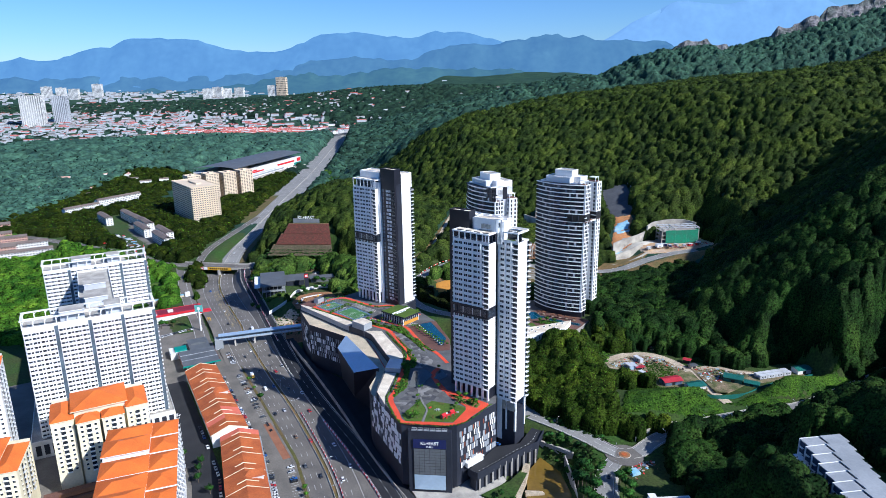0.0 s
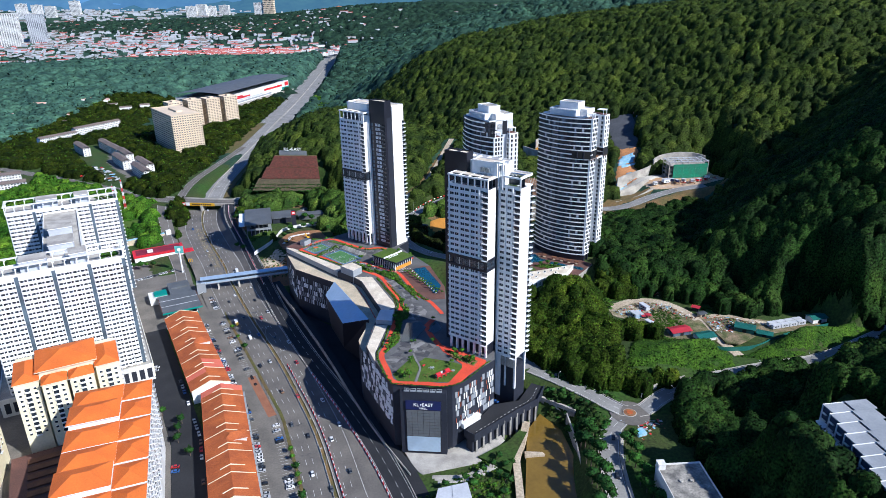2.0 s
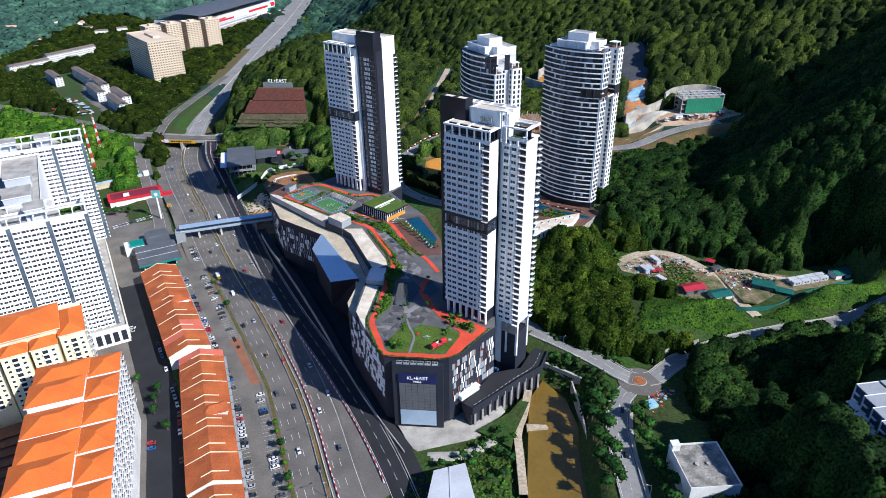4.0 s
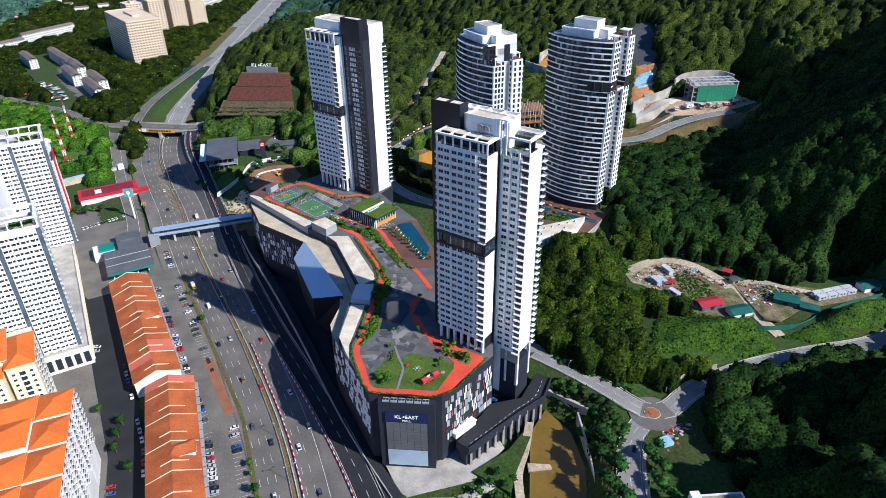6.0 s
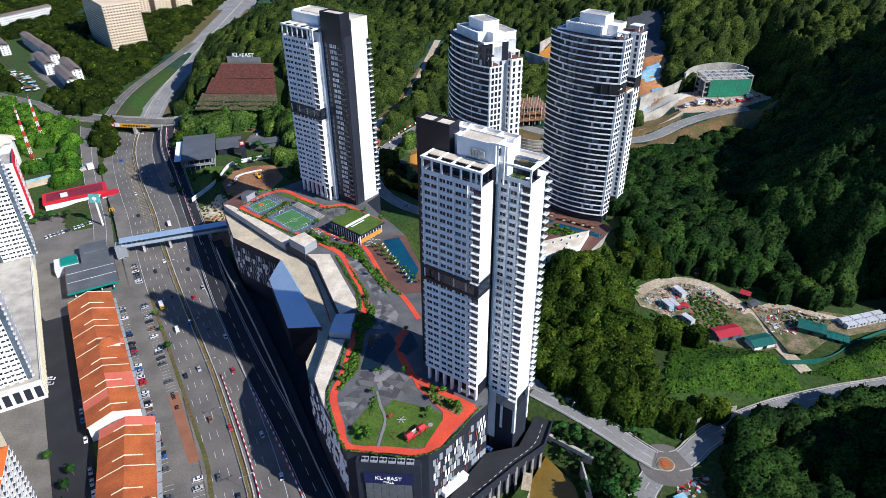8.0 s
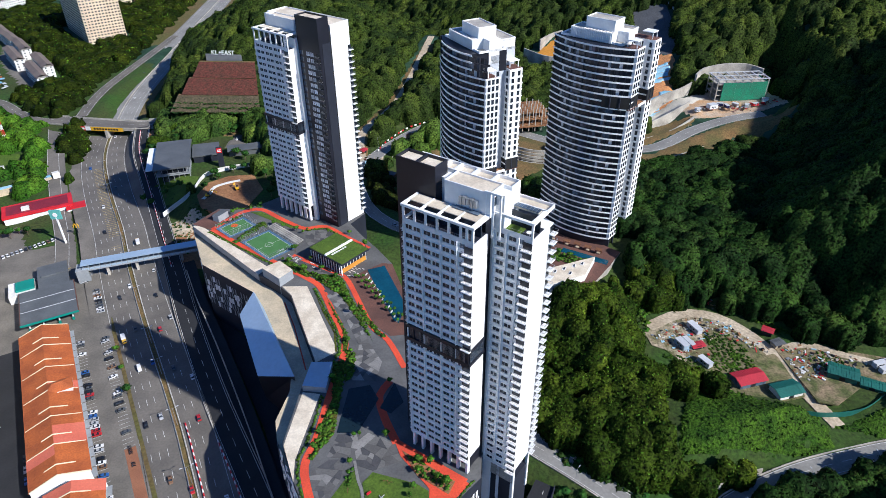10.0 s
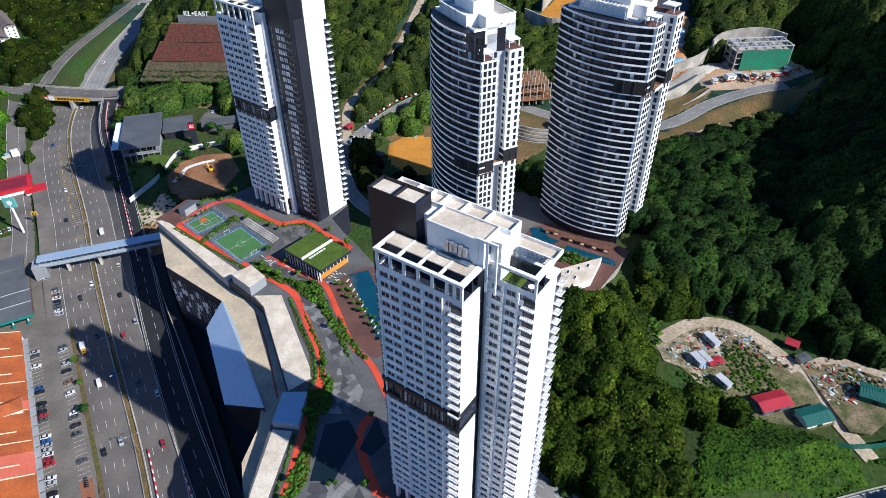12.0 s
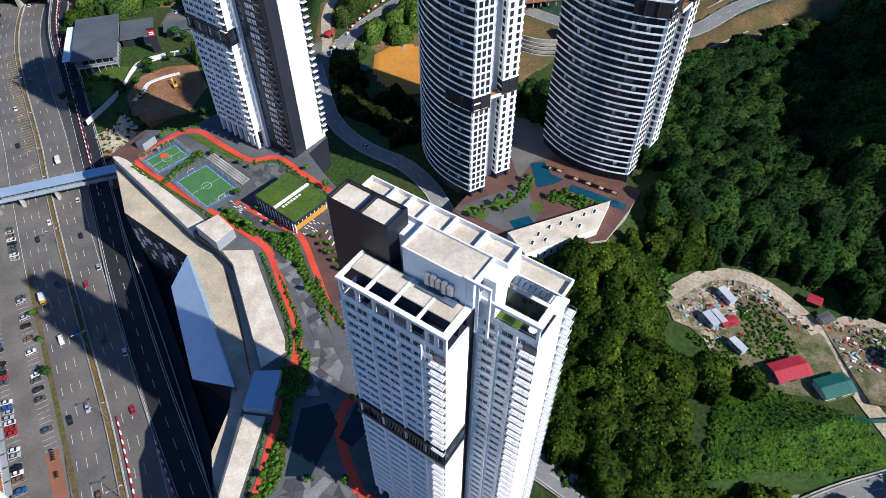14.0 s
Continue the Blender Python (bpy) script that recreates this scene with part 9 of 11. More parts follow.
part("track", Mesh().box(-1.6, 1.6, -1.5, -0.9, 0, 0.9), BLACK, x)
part("track", Mesh().box(-1.6, 1.6, 0.9, 1.5, 0, 0.9), BLACK, x)
xb = part("body", Mesh().box(-1.8, 1.2, -1.2, 1.2, 1.0, 2.1), YEL, x)
part("cab", Mesh().box(0, 1.3, -1.2, 0, 2.1, 3.1), DGLASS, xb)
part("boom", Mesh().bar((1.0, 0.4, 1.8), (3.6, 0.4, 4.6), 0.45).bar((3.6, 0.4, 4.6), (6.0, 0.4, 2.4), 0.35).box(5.7, 6.5, 0, 0.9, 1.5, 2.4), YEL, x)

# the terraced red slope with its raised letters
terr = thing("red_slope", "terraced red-brown slope below the hillside letters", "slope", Matrix(), kind="structure")
for i in range(1, 4):
    z0, y0 = 20 + i * 9, 735 + i * 18
    part("terrace", Mesh().poly([(-214 + i * 6, y0, z0), (-126 - i * 4, y0 - 4, z0), (-130 - i * 4, y0 + 14, z0 + 8.5), (-211 + i * 6, y0 + 18, z0 + 8.5)], 0)
         .poly([(-211 + i * 6, y0 + 18, z0 + 8.5), (-130 - i * 4, y0 + 14, z0 + 8.5), (-130 - i * 4, y0 + 17, z0 + 8.6), (-211 + i * 6, y0 + 21, z0 + 8.6)], 1), [mat("terrace_soil", (0.115, 0.030, 0.020) if i > 1 else (0.10, 0.075, 0.045), (0.075, 0.030, 0.018) if i > 1 else (0.06, 0.055, 0.025), 0.95, scale=0.25, fine=0.7, amount=0.55, bump=0.5), DRY], terr)
for k, (yy, zz) in enumerate(((752, 28.6), (757, 31), (762, 33.2))):
    shrubs("hedge", along([(-210, yy + 1), (-170, yy - 1), (-132, yy - 3)], 1.5, 1.6, 80 + k), zz, 1.5, "rows of green bushes below the red slope", LEAF, 80 + k)
hill_sign = thing("hillside_letters", "white letters standing on the wooded slope", "sign", pose(-172, 812, 60, 0, 0, -8))
words("letter_row", "KL  EAST", 5.6, pose(0, 0, 0, 80, 0, 0), WHITE, "", hill_sign, 0.3)
part("sign_mark", Mesh().prism([(-1.1, 0), (0, -1.1), (1.1, 0), (0, 1.1)], 0, 0.3), WHITE, hill_sign, m=pose(-2.6, 0, 2.0, 80, 0, 0))
part("letter_frame", Mesh().box(-17, 17, 0.6, 0.9, -6, 0.3), STEEL, hill_sign)


# ---- town and hills in the distance ----
def far_block(x, y, turn, w, d, h, wall, roof, label, storeys, bays, z=13.0, group="far flats", category="apartments"):
    """A plain block of flats with its window rows."""
    z = max(z, float(wild(x, y)))
    root = thing("far_flats", label, category, pose(x, y, z, 0, 0, turn), group)
    part("wall", Mesh().box(-w / 2, w / 2, -d / 2, d / 2, -2, h), wall, root)
    q = Mesh()
    roof_tray(q, -w / 2 - 0.2, w / 2 + 0.2, -d / 2 - 0.2, d / 2 + 0.2, h + 0.3, 0.7)
    q.box(-w * 0.1, w * 0.1, -d * 0.2, d * 0.2, h, h + 3, 0)
    part("roof", q, [roof, wall], root)
    fh = h / storeys
    for k in range(storeys):
        s = Mesh()
        for side, n, L, o in ((0, bays, w, -d / 2), (90, max(2, int(bays * d / w)), d, w / 2), (270, max(2, int(bays * d / w)), d, -w / 2)):
            for i in range(n):
                c = -L / 2 + L * (i + 0.5) / n
                a, b = c - L / n * 0.28, c + L / n * 0.28
                z0, z1 = k * fh + fh * 0.35, k * fh + fh * 0.8
                if side == 0:
                    s.box(a, b, o - 0.08, o - 0.02, z0, z1)
                elif side == 90:
                    s.box(o + 0.02, o + 0.08, a, b, z0, z1)
                else:
                    s.box(o - 0.08, o - 0.02, a, b, z0, z1)
        part("window_strip", s, DGLASS, root)
    return root


PEACH = mat("peach_render", (0.74, 0.60, 0.43), (0.64, 0.51, 0.36), 0.8, scale=0.05, amount=0.05)
PINK = mat("pink_render", (0.62, 0.36, 0.27), (0.5, 0.3, 0.24), 0.8, scale=0.05, amount=0.05)
SLATE = mat("grey_brown_roof", (0.20, 0.16, 0.13), (0.14, 0.11, 0.10), 0.85, scale=0.05, amount=0.15)
far_block(-403, 1066, 38, 44, 98, 54, PEACH, PEACH, "peach block of flats above the highway", 16, 12)
for i, (x, y) in enumerate([(-456, 1196), (-430, 1216), (-403, 1232), (-376, 1246)]):
    far_block(x, y, 40, 24, 26, 47, PEACH, PEACH, "peach tower of flats in a row", 17, 5)


def low_flats(x, y, turn, L, wall=WHITE2):
    root = thing("low_flats", "long four-storey flats with a grey-brown pitched roof", "flats", pose(x, y, 13, 0, 0, turn), "low flats")
    part("wall", Mesh().box(-L / 2, L / 2, -5, 5, -2, 12), wall, root)
    r = Mesh()
    for s in (-1, 1):
        r.poly([(-L / 2 - 0.5, s * 5.6, 12), (L / 2 + 0.5, s * 5.6, 12), (L / 2 + 0.5, 0, 14.5), (-L / 2 - 0.5, 0, 14.5)])
    r.box(-L / 2 - 0.5, L / 2 + 0.5, -5.6, 5.6, 11.7, 11.99)
    part("roof", r, SLATE, root)
    for k in range(4):
        w = Mesh()
        n = int(L / 3.2)
        for i in range(n):
            c = -L / 2 + L * (i + 0.5) / n
            w.box(c - 0.9, c + 0.9, -5.08, -5.02, 3 * k + 0.9, 3 * k + 2.2)
        for y in (-2.4, 2.4):
            w.box(L / 2 + 0.02, L / 2 + 0.08, y - 0.7, y + 0.7, 3 * k + 0.9, 3 * k + 2.2)
        part("window_strip", w, DGLASS, root)


for x, y, t, L in ((-612, 1100, 60, 62), (-592, 1190, 62, 88), (-534, 1022, -50, 54), (-506, 1042, -50, 54), (-440, 942, -52, 58), (-388, 884, -52, 58), (-450, 978, -52, 52), (-398, 918, -52, 56), (-478, 1010, -50, 40)):
    low_flats(x, y, t, L)
for x, y, t, L in ((-640, 900, 30, 60), (-600, 880, 30, 50), (-560, 850, 30, 60), (-640, 850, 30, 66), (-590, 820, 30, 70), (-530, 810, 30, 60), (-680, 960, 30, 60)):
    low_flats(x, y, t, L, PINK if x < -580 else WHITE2)


def arena():
    root = thing("exhibition_hall", "long hall with a curved dark roof and coloured bands", "hall", pose(-436, 1508, 13, 0, 0, 74.5))
    L, D, n = 288, 100, 10
    part("wall", Mesh().box(-L / 2, L / 2, -D / 2, D / 2, -2, 27), WHITE2, root)
    r = Mesh()
    for i in range(n):
        a, b = i / n, (i + 1) / n
        za, zb = 28 + 12 * math.sin(math.pi * (0.25 + 0.6 * a)), 28 + 12 * math.sin(math.pi * (0.25 + 0.6 * b))
        r.poly([(-L / 2 - 3, -D / 2 - 4 + (D + 8) * a, za), (L / 2 + 3, -D / 2 - 4 + (D + 8) * a, za), (L / 2 + 3, -D / 2 - 4 + (D + 8) * b, zb), (-L / 2 - 3, -D / 2 - 4 + (D + 8) * b, zb)])
    part("roof", r, METAL, root)
    for z0, z1, m, x0, x1 in ((2, 7, LGREY, -L / 2, L / 2), (9, 12, GREY, -L / 2, 60), (17, 20, RED, -L / 2 + 20, -30), (20.5, 23, RED, -L / 2 + 60, -60), (18, 22, RED, 30, 110), (9, 15, TEAL, 110, L / 2), (17, 25, RED, 125, L / 2 - 2), (13, 16, LGREY, -L / 2, 20)):
        part("wall_band", Mesh().box(x0, x1, D / 2 + 0.05, D / 2 + 0.5, z0, z1), m, root)
        part("wall_band", Mesh().box(x0, x1, -D / 2 - 0.5, -D / 2 - 0.05, z0, z1), m, root)
    part("end_panel", Mesh().box(L / 2 + 0.05, L / 2 + 0.6, -D / 2, D / 2, 6, 26), GREY, root)
    for i in range(20):
        part("arcade_pier", Mesh().box(-L / 2 + 4 + i * 14, -L / 2 + 6 + i * 14, -D / 2 - 12, -D / 2 - 10, -2, 6), CONC, root)
    part("arcade_deck", Mesh().box(-L / 2, L / 2, -D / 2 - 13, -D / 2 - 0.6, 6, 7.4), CONC, root)
    for k in range(6):
        part("office_floor", Mesh().box(-L / 2 - 70, -L / 2 - 6, -30 + k * 2, 34 - k * 2, 5 * k - 2, 5 * k + 2.6, 0).box(-L / 2 - 69, -L / 2 - 7, -29 + k * 2, 33 - k * 2, 5 * k + 2.6, 5 * k + 3, 1), [WHITE2, DGLASS], root)


arena()
rnd = random.Random(21)
far_block(-1790, 2960, 10, 90, 40, 130, WHITE2, CONC, "tall grey-white condominium on the plain", 30, 10, 12)
far_block(-1700, 3020, 10, 60, 40, 120, LGREY, CONC, "tall pale condominium on the plain", 28, 8, 12)
for x, y, h in ((-1280, 3900, 60), (-1240, 3930, 50), (-1330, 3880, 55), (-900, 3650, 70), (-850, 3640, 110), (-2350, 4050, 70), (-2280, 4080, 60), (-2050, 4060, 80), (-2150, 3980, 60), (-1180, 3980, 50)):
    far_block(x, y, rnd.uniform(-15, 15), 55, 25, h, WHITE2 if h < 90 else PEACH, CONC, "pale far-off block of flats", 12, 8, 14)


def house_field(name, label, cx, cy, sx, sy, n, mats, seed, lo=9, hi=20, turn=15):
    """Rows of small houses too far off to tell apart: walls and pitched roofs."""
    rng = random.Random(seed)
    q = Mesh()
    for i in range(n):
        x, y = cx + rng.gauss(0, sx), cy + rng.gauss(0, sy)
        w, d, h = rng.uniform(lo, hi), rng.uniform(8, 12), rng.uniform(4, 9)
        a = radians(turn + rng.choice((0, 90)) + rng.uniform(-6, 6))
        z = float(wild(x, y)) + 0.0
        c, s = math.cos(a), math.sin(a)
        P = lambda u, v, k: (x + u * c - v * s, y + u * s + v * c, z + k)
        for sgn in (-1, 1):
            q.poly([P(-w, sgn * d / 2, h), P(w, sgn * d / 2, h), P(w, 0, h + 2.5), P(-w, 0, h + 2.5)], rng.randrange(1, len(mats)))
            q.poly([P(-w, sgn * d / 2, -3), P(w, sgn * d / 2, -3), P(w, sgn * d / 2, h), P(-w, sgn * d / 2, h)], 0)
        for sgn in (-1, 1):
            q.poly([P(sgn * w, -d / 2, -3), P(sgn * w, d / 2, -3), P(sgn * w, d / 2, h), P(sgn * w, 0, h + 2.5), P(sgn * w, -d / 2, h)], 0)
    return solid(name, q, mats, label, "houses", kind="stuff")


FARWALL = mat("far_town_walls", (0.46, 0.48, 0.50), (0.34, 0.36, 0.38), 0.85, scale=0.02, amount=0.15)
FARRED = mat("far_red_roofs", (0.45, 0.10, 0.08), (0.36, 0.09, 0.07), 0.85, scale=0.02, amount=0.1)
house_field("red_roof_estate", "estate of long red-roofed terraces", -760, 2580, 150, 60, 150, [WHITE2, FARRED, FARRED], 1, 20, 40, 2)
house_field("far_town", "scattered white and brown houses of the far town", -1600, 3050, 560, 380, 1250, [FARWALL, SLATE, FARWALL, FARRED, SLATE], 2, 8, 22, 10)
house_field("far_town", "scattered roofs below the wooded hill", -900, 2900, 380, 220, 420, [FARWALL, SLATE, FARWALL, FARRED], 3, 8, 22, 20)
house_field("far_town", "scattered houses at the foot of the mountains", -2100, 4200, 600, 200, 400, [FARWALL, SLATE, FARWALL], 4, 8, 20, 10)
house_field("far_town", "cluster of roofs beyond the highway", -420, 2500, 60, 90, 30, [WHITE2, FARRED, METAL], 5, 8, 20, 10)
house_field("far_estate", "pale estate high on the far slope", -980, 4330, 160, 25, 80, [WHITE2, WHITE2, PINK], 6, 8, 16, 5)
house_field("hill_houses", "white houses among the western trees", -700, 1350, 120, 90, 14, [WHITE2, SLATE, PINK], 7, 8, 14, 20)
CLAY = mat("far_clay_scar", (0.50, 0.17, 0.08), (0.62, 0.28, 0.14), 0.95, scale=0.02, fine=0.1, amount=0.2)
for x, y, w, h in ((-470, 3560, 75, 30), (-290, 3600, 62, 22), (-690, 3620, 36, 14), (-260, 4000, 36, 12)):
    q = Mesh()
    z = float(wild(x, y - 40))
    pts = [(-w * math.cos(math.pi * i / 9), 0, h * math.sin(math.pi * i / 9) * (0.7 + 0.4 * ((i * 7) % 5) / 5)) for i in range(10)]
    q.poly([(x + p[0], y - 30 + p[2] * 1.2, z + p[2]) for p in pts])
    q.poly([(x + p[0], y - 30 + p[2] * 1.2 + 12, z + p[2] - 16) for p in pts[::-1]])
    solid("clay_scar", q, CLAY, "bare orange clay cut on a far hill", "slope", kind="structure")


def range_of_hills(name, y, crest, z0, x0, x1, material, label, depth=500, n=160):
    """A far mountain range as a ridge of real slopes."""
    xs = np.linspace(x0, x1, n)
    c = crest(xs)
    vs = []
    for k, (dy, f) in enumerate(((-depth, 0.0), (-depth * 0.6, 0.30), (-depth * 0.3, 0.66), (-depth * 0.1, 0.92), (0, 1.0), (depth * 0.5, 0.5))):
        wob = 40 * wave(xs, xs * 0 + k * 90, 110, k + 1.0) * (1 if 0 < k < 5 else 0)
        vs.append(np.c_[xs, y + dy + wob + 0 * xs, z0 + (c - z0) * f + (0.04 * (c - z0) * wave(xs, xs * 0 + 50 * k, 60, k) if 0 < k < 4 else 0)])
    v = np.concatenate(vs)
    i = np.arange(5 * n).reshape(5, n)[:, :-1].ravel()
    tris = np.concatenate((np.stack((i, i + 1, i + n + 1), 1), np.stack((i, i + n + 1, i + n), 1)))
    return tagged(new(name, bulk(name, v, tris, [material], smooth=True)), label, "mountains", kind="structure")


# Far hills glow blue: the air's haze is put into their material.
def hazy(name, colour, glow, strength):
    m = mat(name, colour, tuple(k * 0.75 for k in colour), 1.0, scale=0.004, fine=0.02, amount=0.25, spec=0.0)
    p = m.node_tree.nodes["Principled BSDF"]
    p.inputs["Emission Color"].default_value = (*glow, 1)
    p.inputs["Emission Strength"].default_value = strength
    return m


def cliff(x0, x1, seed, tall):
    """Bare rock walls along the ridge's crest."""
    xs = np.arange(x0, x1, 7.0)
    y = 2250 + 0.12 * xs - 60
    base = wild(xs, y + 55)
    q, last = Mesh(), None
    end = np.clip(np.minimum(xs - x0, x1 - xs) / 40, 0, 1)
    for k in range(7):
        f = k / 6
        w = np.c_[xs + 3 * wave(xs, xs * 0 + 30 * k, 9, k), y + 45 * f + 9 * wave(xs, xs * 0 + 12 * k, 13, seed + k) + 12 * wave(xs, xs * 0, 31, seed), base - 26 + (tall * end + 24) * f + 6 * wave(xs, xs * 0 + 50, 17, seed) * f * end]
        if last is not None:
            for i in range(len(xs) - 1):
                q.poly([last[i], last[i + 1], w[i + 1], w[i]])
        last = w
    top = last + np.array((0, 60, -40))
    for i in range(len(xs) - 1):
        q.poly([last[i], last[i + 1], top[i + 1], top[i]])
    return solid("rock_cliff", q, CLIFF, "weathered grey rock cliff on the wooded ridge", "cliff", kind="structure")


CLIFF = mat("grey_cliff_rock", (0.20, 0.185, 0.19), (0.06, 0.075, 0.07), 0.95, scale=0.03, fine=0.12, amount=0.45, bump=0.8)
cliff(770, 1010, 1.0, 26)
cliff(1120, 1330, 4.0, 34)
cliff(1290, 1720, 7.0, 46)


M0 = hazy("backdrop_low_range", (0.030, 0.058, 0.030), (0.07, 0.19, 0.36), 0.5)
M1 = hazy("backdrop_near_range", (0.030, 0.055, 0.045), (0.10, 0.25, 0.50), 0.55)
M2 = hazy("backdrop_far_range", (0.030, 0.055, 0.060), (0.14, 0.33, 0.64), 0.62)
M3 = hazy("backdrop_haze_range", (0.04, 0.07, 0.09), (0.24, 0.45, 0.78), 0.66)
B = lambda x, c, w, h: h * np.exp(-((x - c) / w) ** 2)
range_of_hills("backdrop_low", 4480, lambda x: 140 + B(x, -900, 420, 90) + B(x, -250, 330, 110) + B(x, 350, 400, 110) + 16 * wave(x, 0, 70, 2) + 8 * wave(x, 0, 22, 5), 110, -2600, 1800, M0, "haze-tinted wooded hills beyond the town", 420)
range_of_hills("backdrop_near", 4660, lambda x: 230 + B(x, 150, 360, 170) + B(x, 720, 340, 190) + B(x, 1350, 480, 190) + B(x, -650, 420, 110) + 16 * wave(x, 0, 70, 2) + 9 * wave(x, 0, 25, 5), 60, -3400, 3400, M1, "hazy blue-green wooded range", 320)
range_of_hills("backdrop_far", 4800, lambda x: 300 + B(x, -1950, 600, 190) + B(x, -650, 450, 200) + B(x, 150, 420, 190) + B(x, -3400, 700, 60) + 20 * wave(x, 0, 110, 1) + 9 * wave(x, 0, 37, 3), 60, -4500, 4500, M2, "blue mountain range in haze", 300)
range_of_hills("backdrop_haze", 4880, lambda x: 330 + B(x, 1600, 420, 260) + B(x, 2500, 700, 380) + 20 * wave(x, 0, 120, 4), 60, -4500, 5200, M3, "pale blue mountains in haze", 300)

# ---- highway furniture ----
near_road = HIGHWAY[(HIGHWAY[:, 1] > 150) & (HIGHWAY[:, 1] < 775)]
q = Mesh()
ribbon(q, near_road, -1.3, 1.1, 0.14, 1)
rail(q, near_road, -1.3, 0, 0.75, 0.25), rail(q, near_road, 1.1, 0, 0.75, 0.25)
solid("median_barrier", q, [CONC, DRY], "concrete median barrier with weeds between", "barrier", kind="structure")
q = Mesh()
rail(q, SLIP[SLIP[:, 1] > 200], 6.0, -0.6, 0.9, 0.3), rail(q, SLIP[(SLIP[:, 1] > 420) & (SLIP[:, 1] < 560)], -6.0, -0.6, 0.8, 0.3)
rail(q, SLIP[SLIP[:, 1] > 650], -6.0, -5.0, 0.9, 0.35)
solid("slip_barrier", q, CONC, "concrete barrier along the slip road", "barrier", kind="structure")
ramp = smooth_line([(-15, 318, 0.2), (-35, 352, 0.6), (-52, 385, 1.5), (-74, 430, 3.5), (-100, 480, 5.0), (-122, 520, 5.6), (-136, 548, 6)], 6)
solid("mall_ramp", rail(ribbon(Mesh(), ramp, -1.6, 3.4, 0, 1, 4.0), ramp, -1.6, -2, 1.0, 0.4), [CONC, ASPH2], "raised mall access ramp with a concrete parapet", "ramp", kind="structure")


def barrier_run(line, off, label, gap=2.0):
    """Red and white plastic road barriers, one by one."""
    s = sides(line)
    red = Mesh().prism([(-0.95, -0.3), (0.95, -0.3), (0.95, 0.3), (-0.95, 0.3)], 0, 0.35).prism([(-0.95, -0.14), (0.95, -0.14), (0.95, 0.14), (-0.95, 0.14)], 0.35, 1.0)
    mr, mw = red.data("road_barrier", RED), red.data("road_barrier", WHITE)
    run = thing("barrier_row", label, "barriers", Matrix(), "plastic barriers")
    k = 0
    for i in range(len(line) - 1):
        n = max(1, int(np.hypot(*(line[i + 1] - line[i])[:2]) / gap))
        for j in range(n):
            t = j / n
            p = line[i] * (1 - t) + line[i + 1] * t
            d = line[i + 1] - line[i]
            put("road_barrier", mr if k % 2 else mw, run, pose(p[0] + s[i][0] * off, p[1] + s[i][1] * off, p[2] + 0.02, 0, 0, math.degrees(math.atan2(d[1], d[0]))))
            k += 1


barrier_run(SLIP[(SLIP[:, 1] > 300) & (SLIP[:, 1] < 425)], -6.2, "row of red and white plastic barriers")
barrier_run(HIGHWAY[(HIGHWAY[:, 1] > 280) & (HIGHWAY[:, 1] < 440)], 3.4, "row of red and white barriers in the roadworks")
barrier_run(SLIP[(SLIP[:, 1] > 555) & (SLIP[:, 1] < 760)], -1.2, "curving row of red and white barriers")
# yellow rumble bars across the left lanes
q = Mesh()
seg = HIGHWAY[(HIGHWAY[:, 1] > 575) & (HIGHWAY[:, 1] < 705)]
fine = smooth_line(seg[::2], 2.4)
s = sides(fine)
for i in range(len(fine) - 1):
    a, b = fine[i, :2] - s[i] * 8.6, fine[i, :2] - s[i] * 1.9
    e = (fine[i + 1] - fine[i])[:2]
    e = e / np.hypot(*e) * 0.35
    q.poly([(*a, fine[i, 2] + 0.03), (*b, fine[i, 2] + 0.03), (*(b + e), fine[i, 2] + 0.03), (*(a + e), fine[i, 2] + 0.03)])
solid("rumble_bars", q, YPAINT, "yellow bars painted across the lanes", "marking", kind="structure")

lamp = thing("street_lamp", "tall grey double-arm street lamp", "street lamp", Matrix(), "median lamps")
part("pole", Mesh().cyl(0, 0, -0.2, 11, 0.14, 8, 0.08), STEEL, lamp)
for sgn in (-1, 1):
    part("arm", Mesh().bar((0, 0, 10.8), (sgn * 2.4, 0, 11.4), 0.1), STEEL, lamp)
    part("lamp_head", Mesh().box(sgn * 2.4 - 0.5, sgn * 2.4 + 0.5, -0.18, 0.18, 11.3, 11.5), LGREY, lamp)
for k, a in enumerate(range(-160, 330, 35)):
    i = int(np.argmin(np.hypot(HIGHWAY[:, 0] - hw(0, a)[0], HIGHWAY[:, 1] - hw(0, a)[1])))
    p = HIGHWAY[i]
    placed(lamp, pose(p[0], p[1], p[2] + 0.1, 0, 0, HW_ROT))

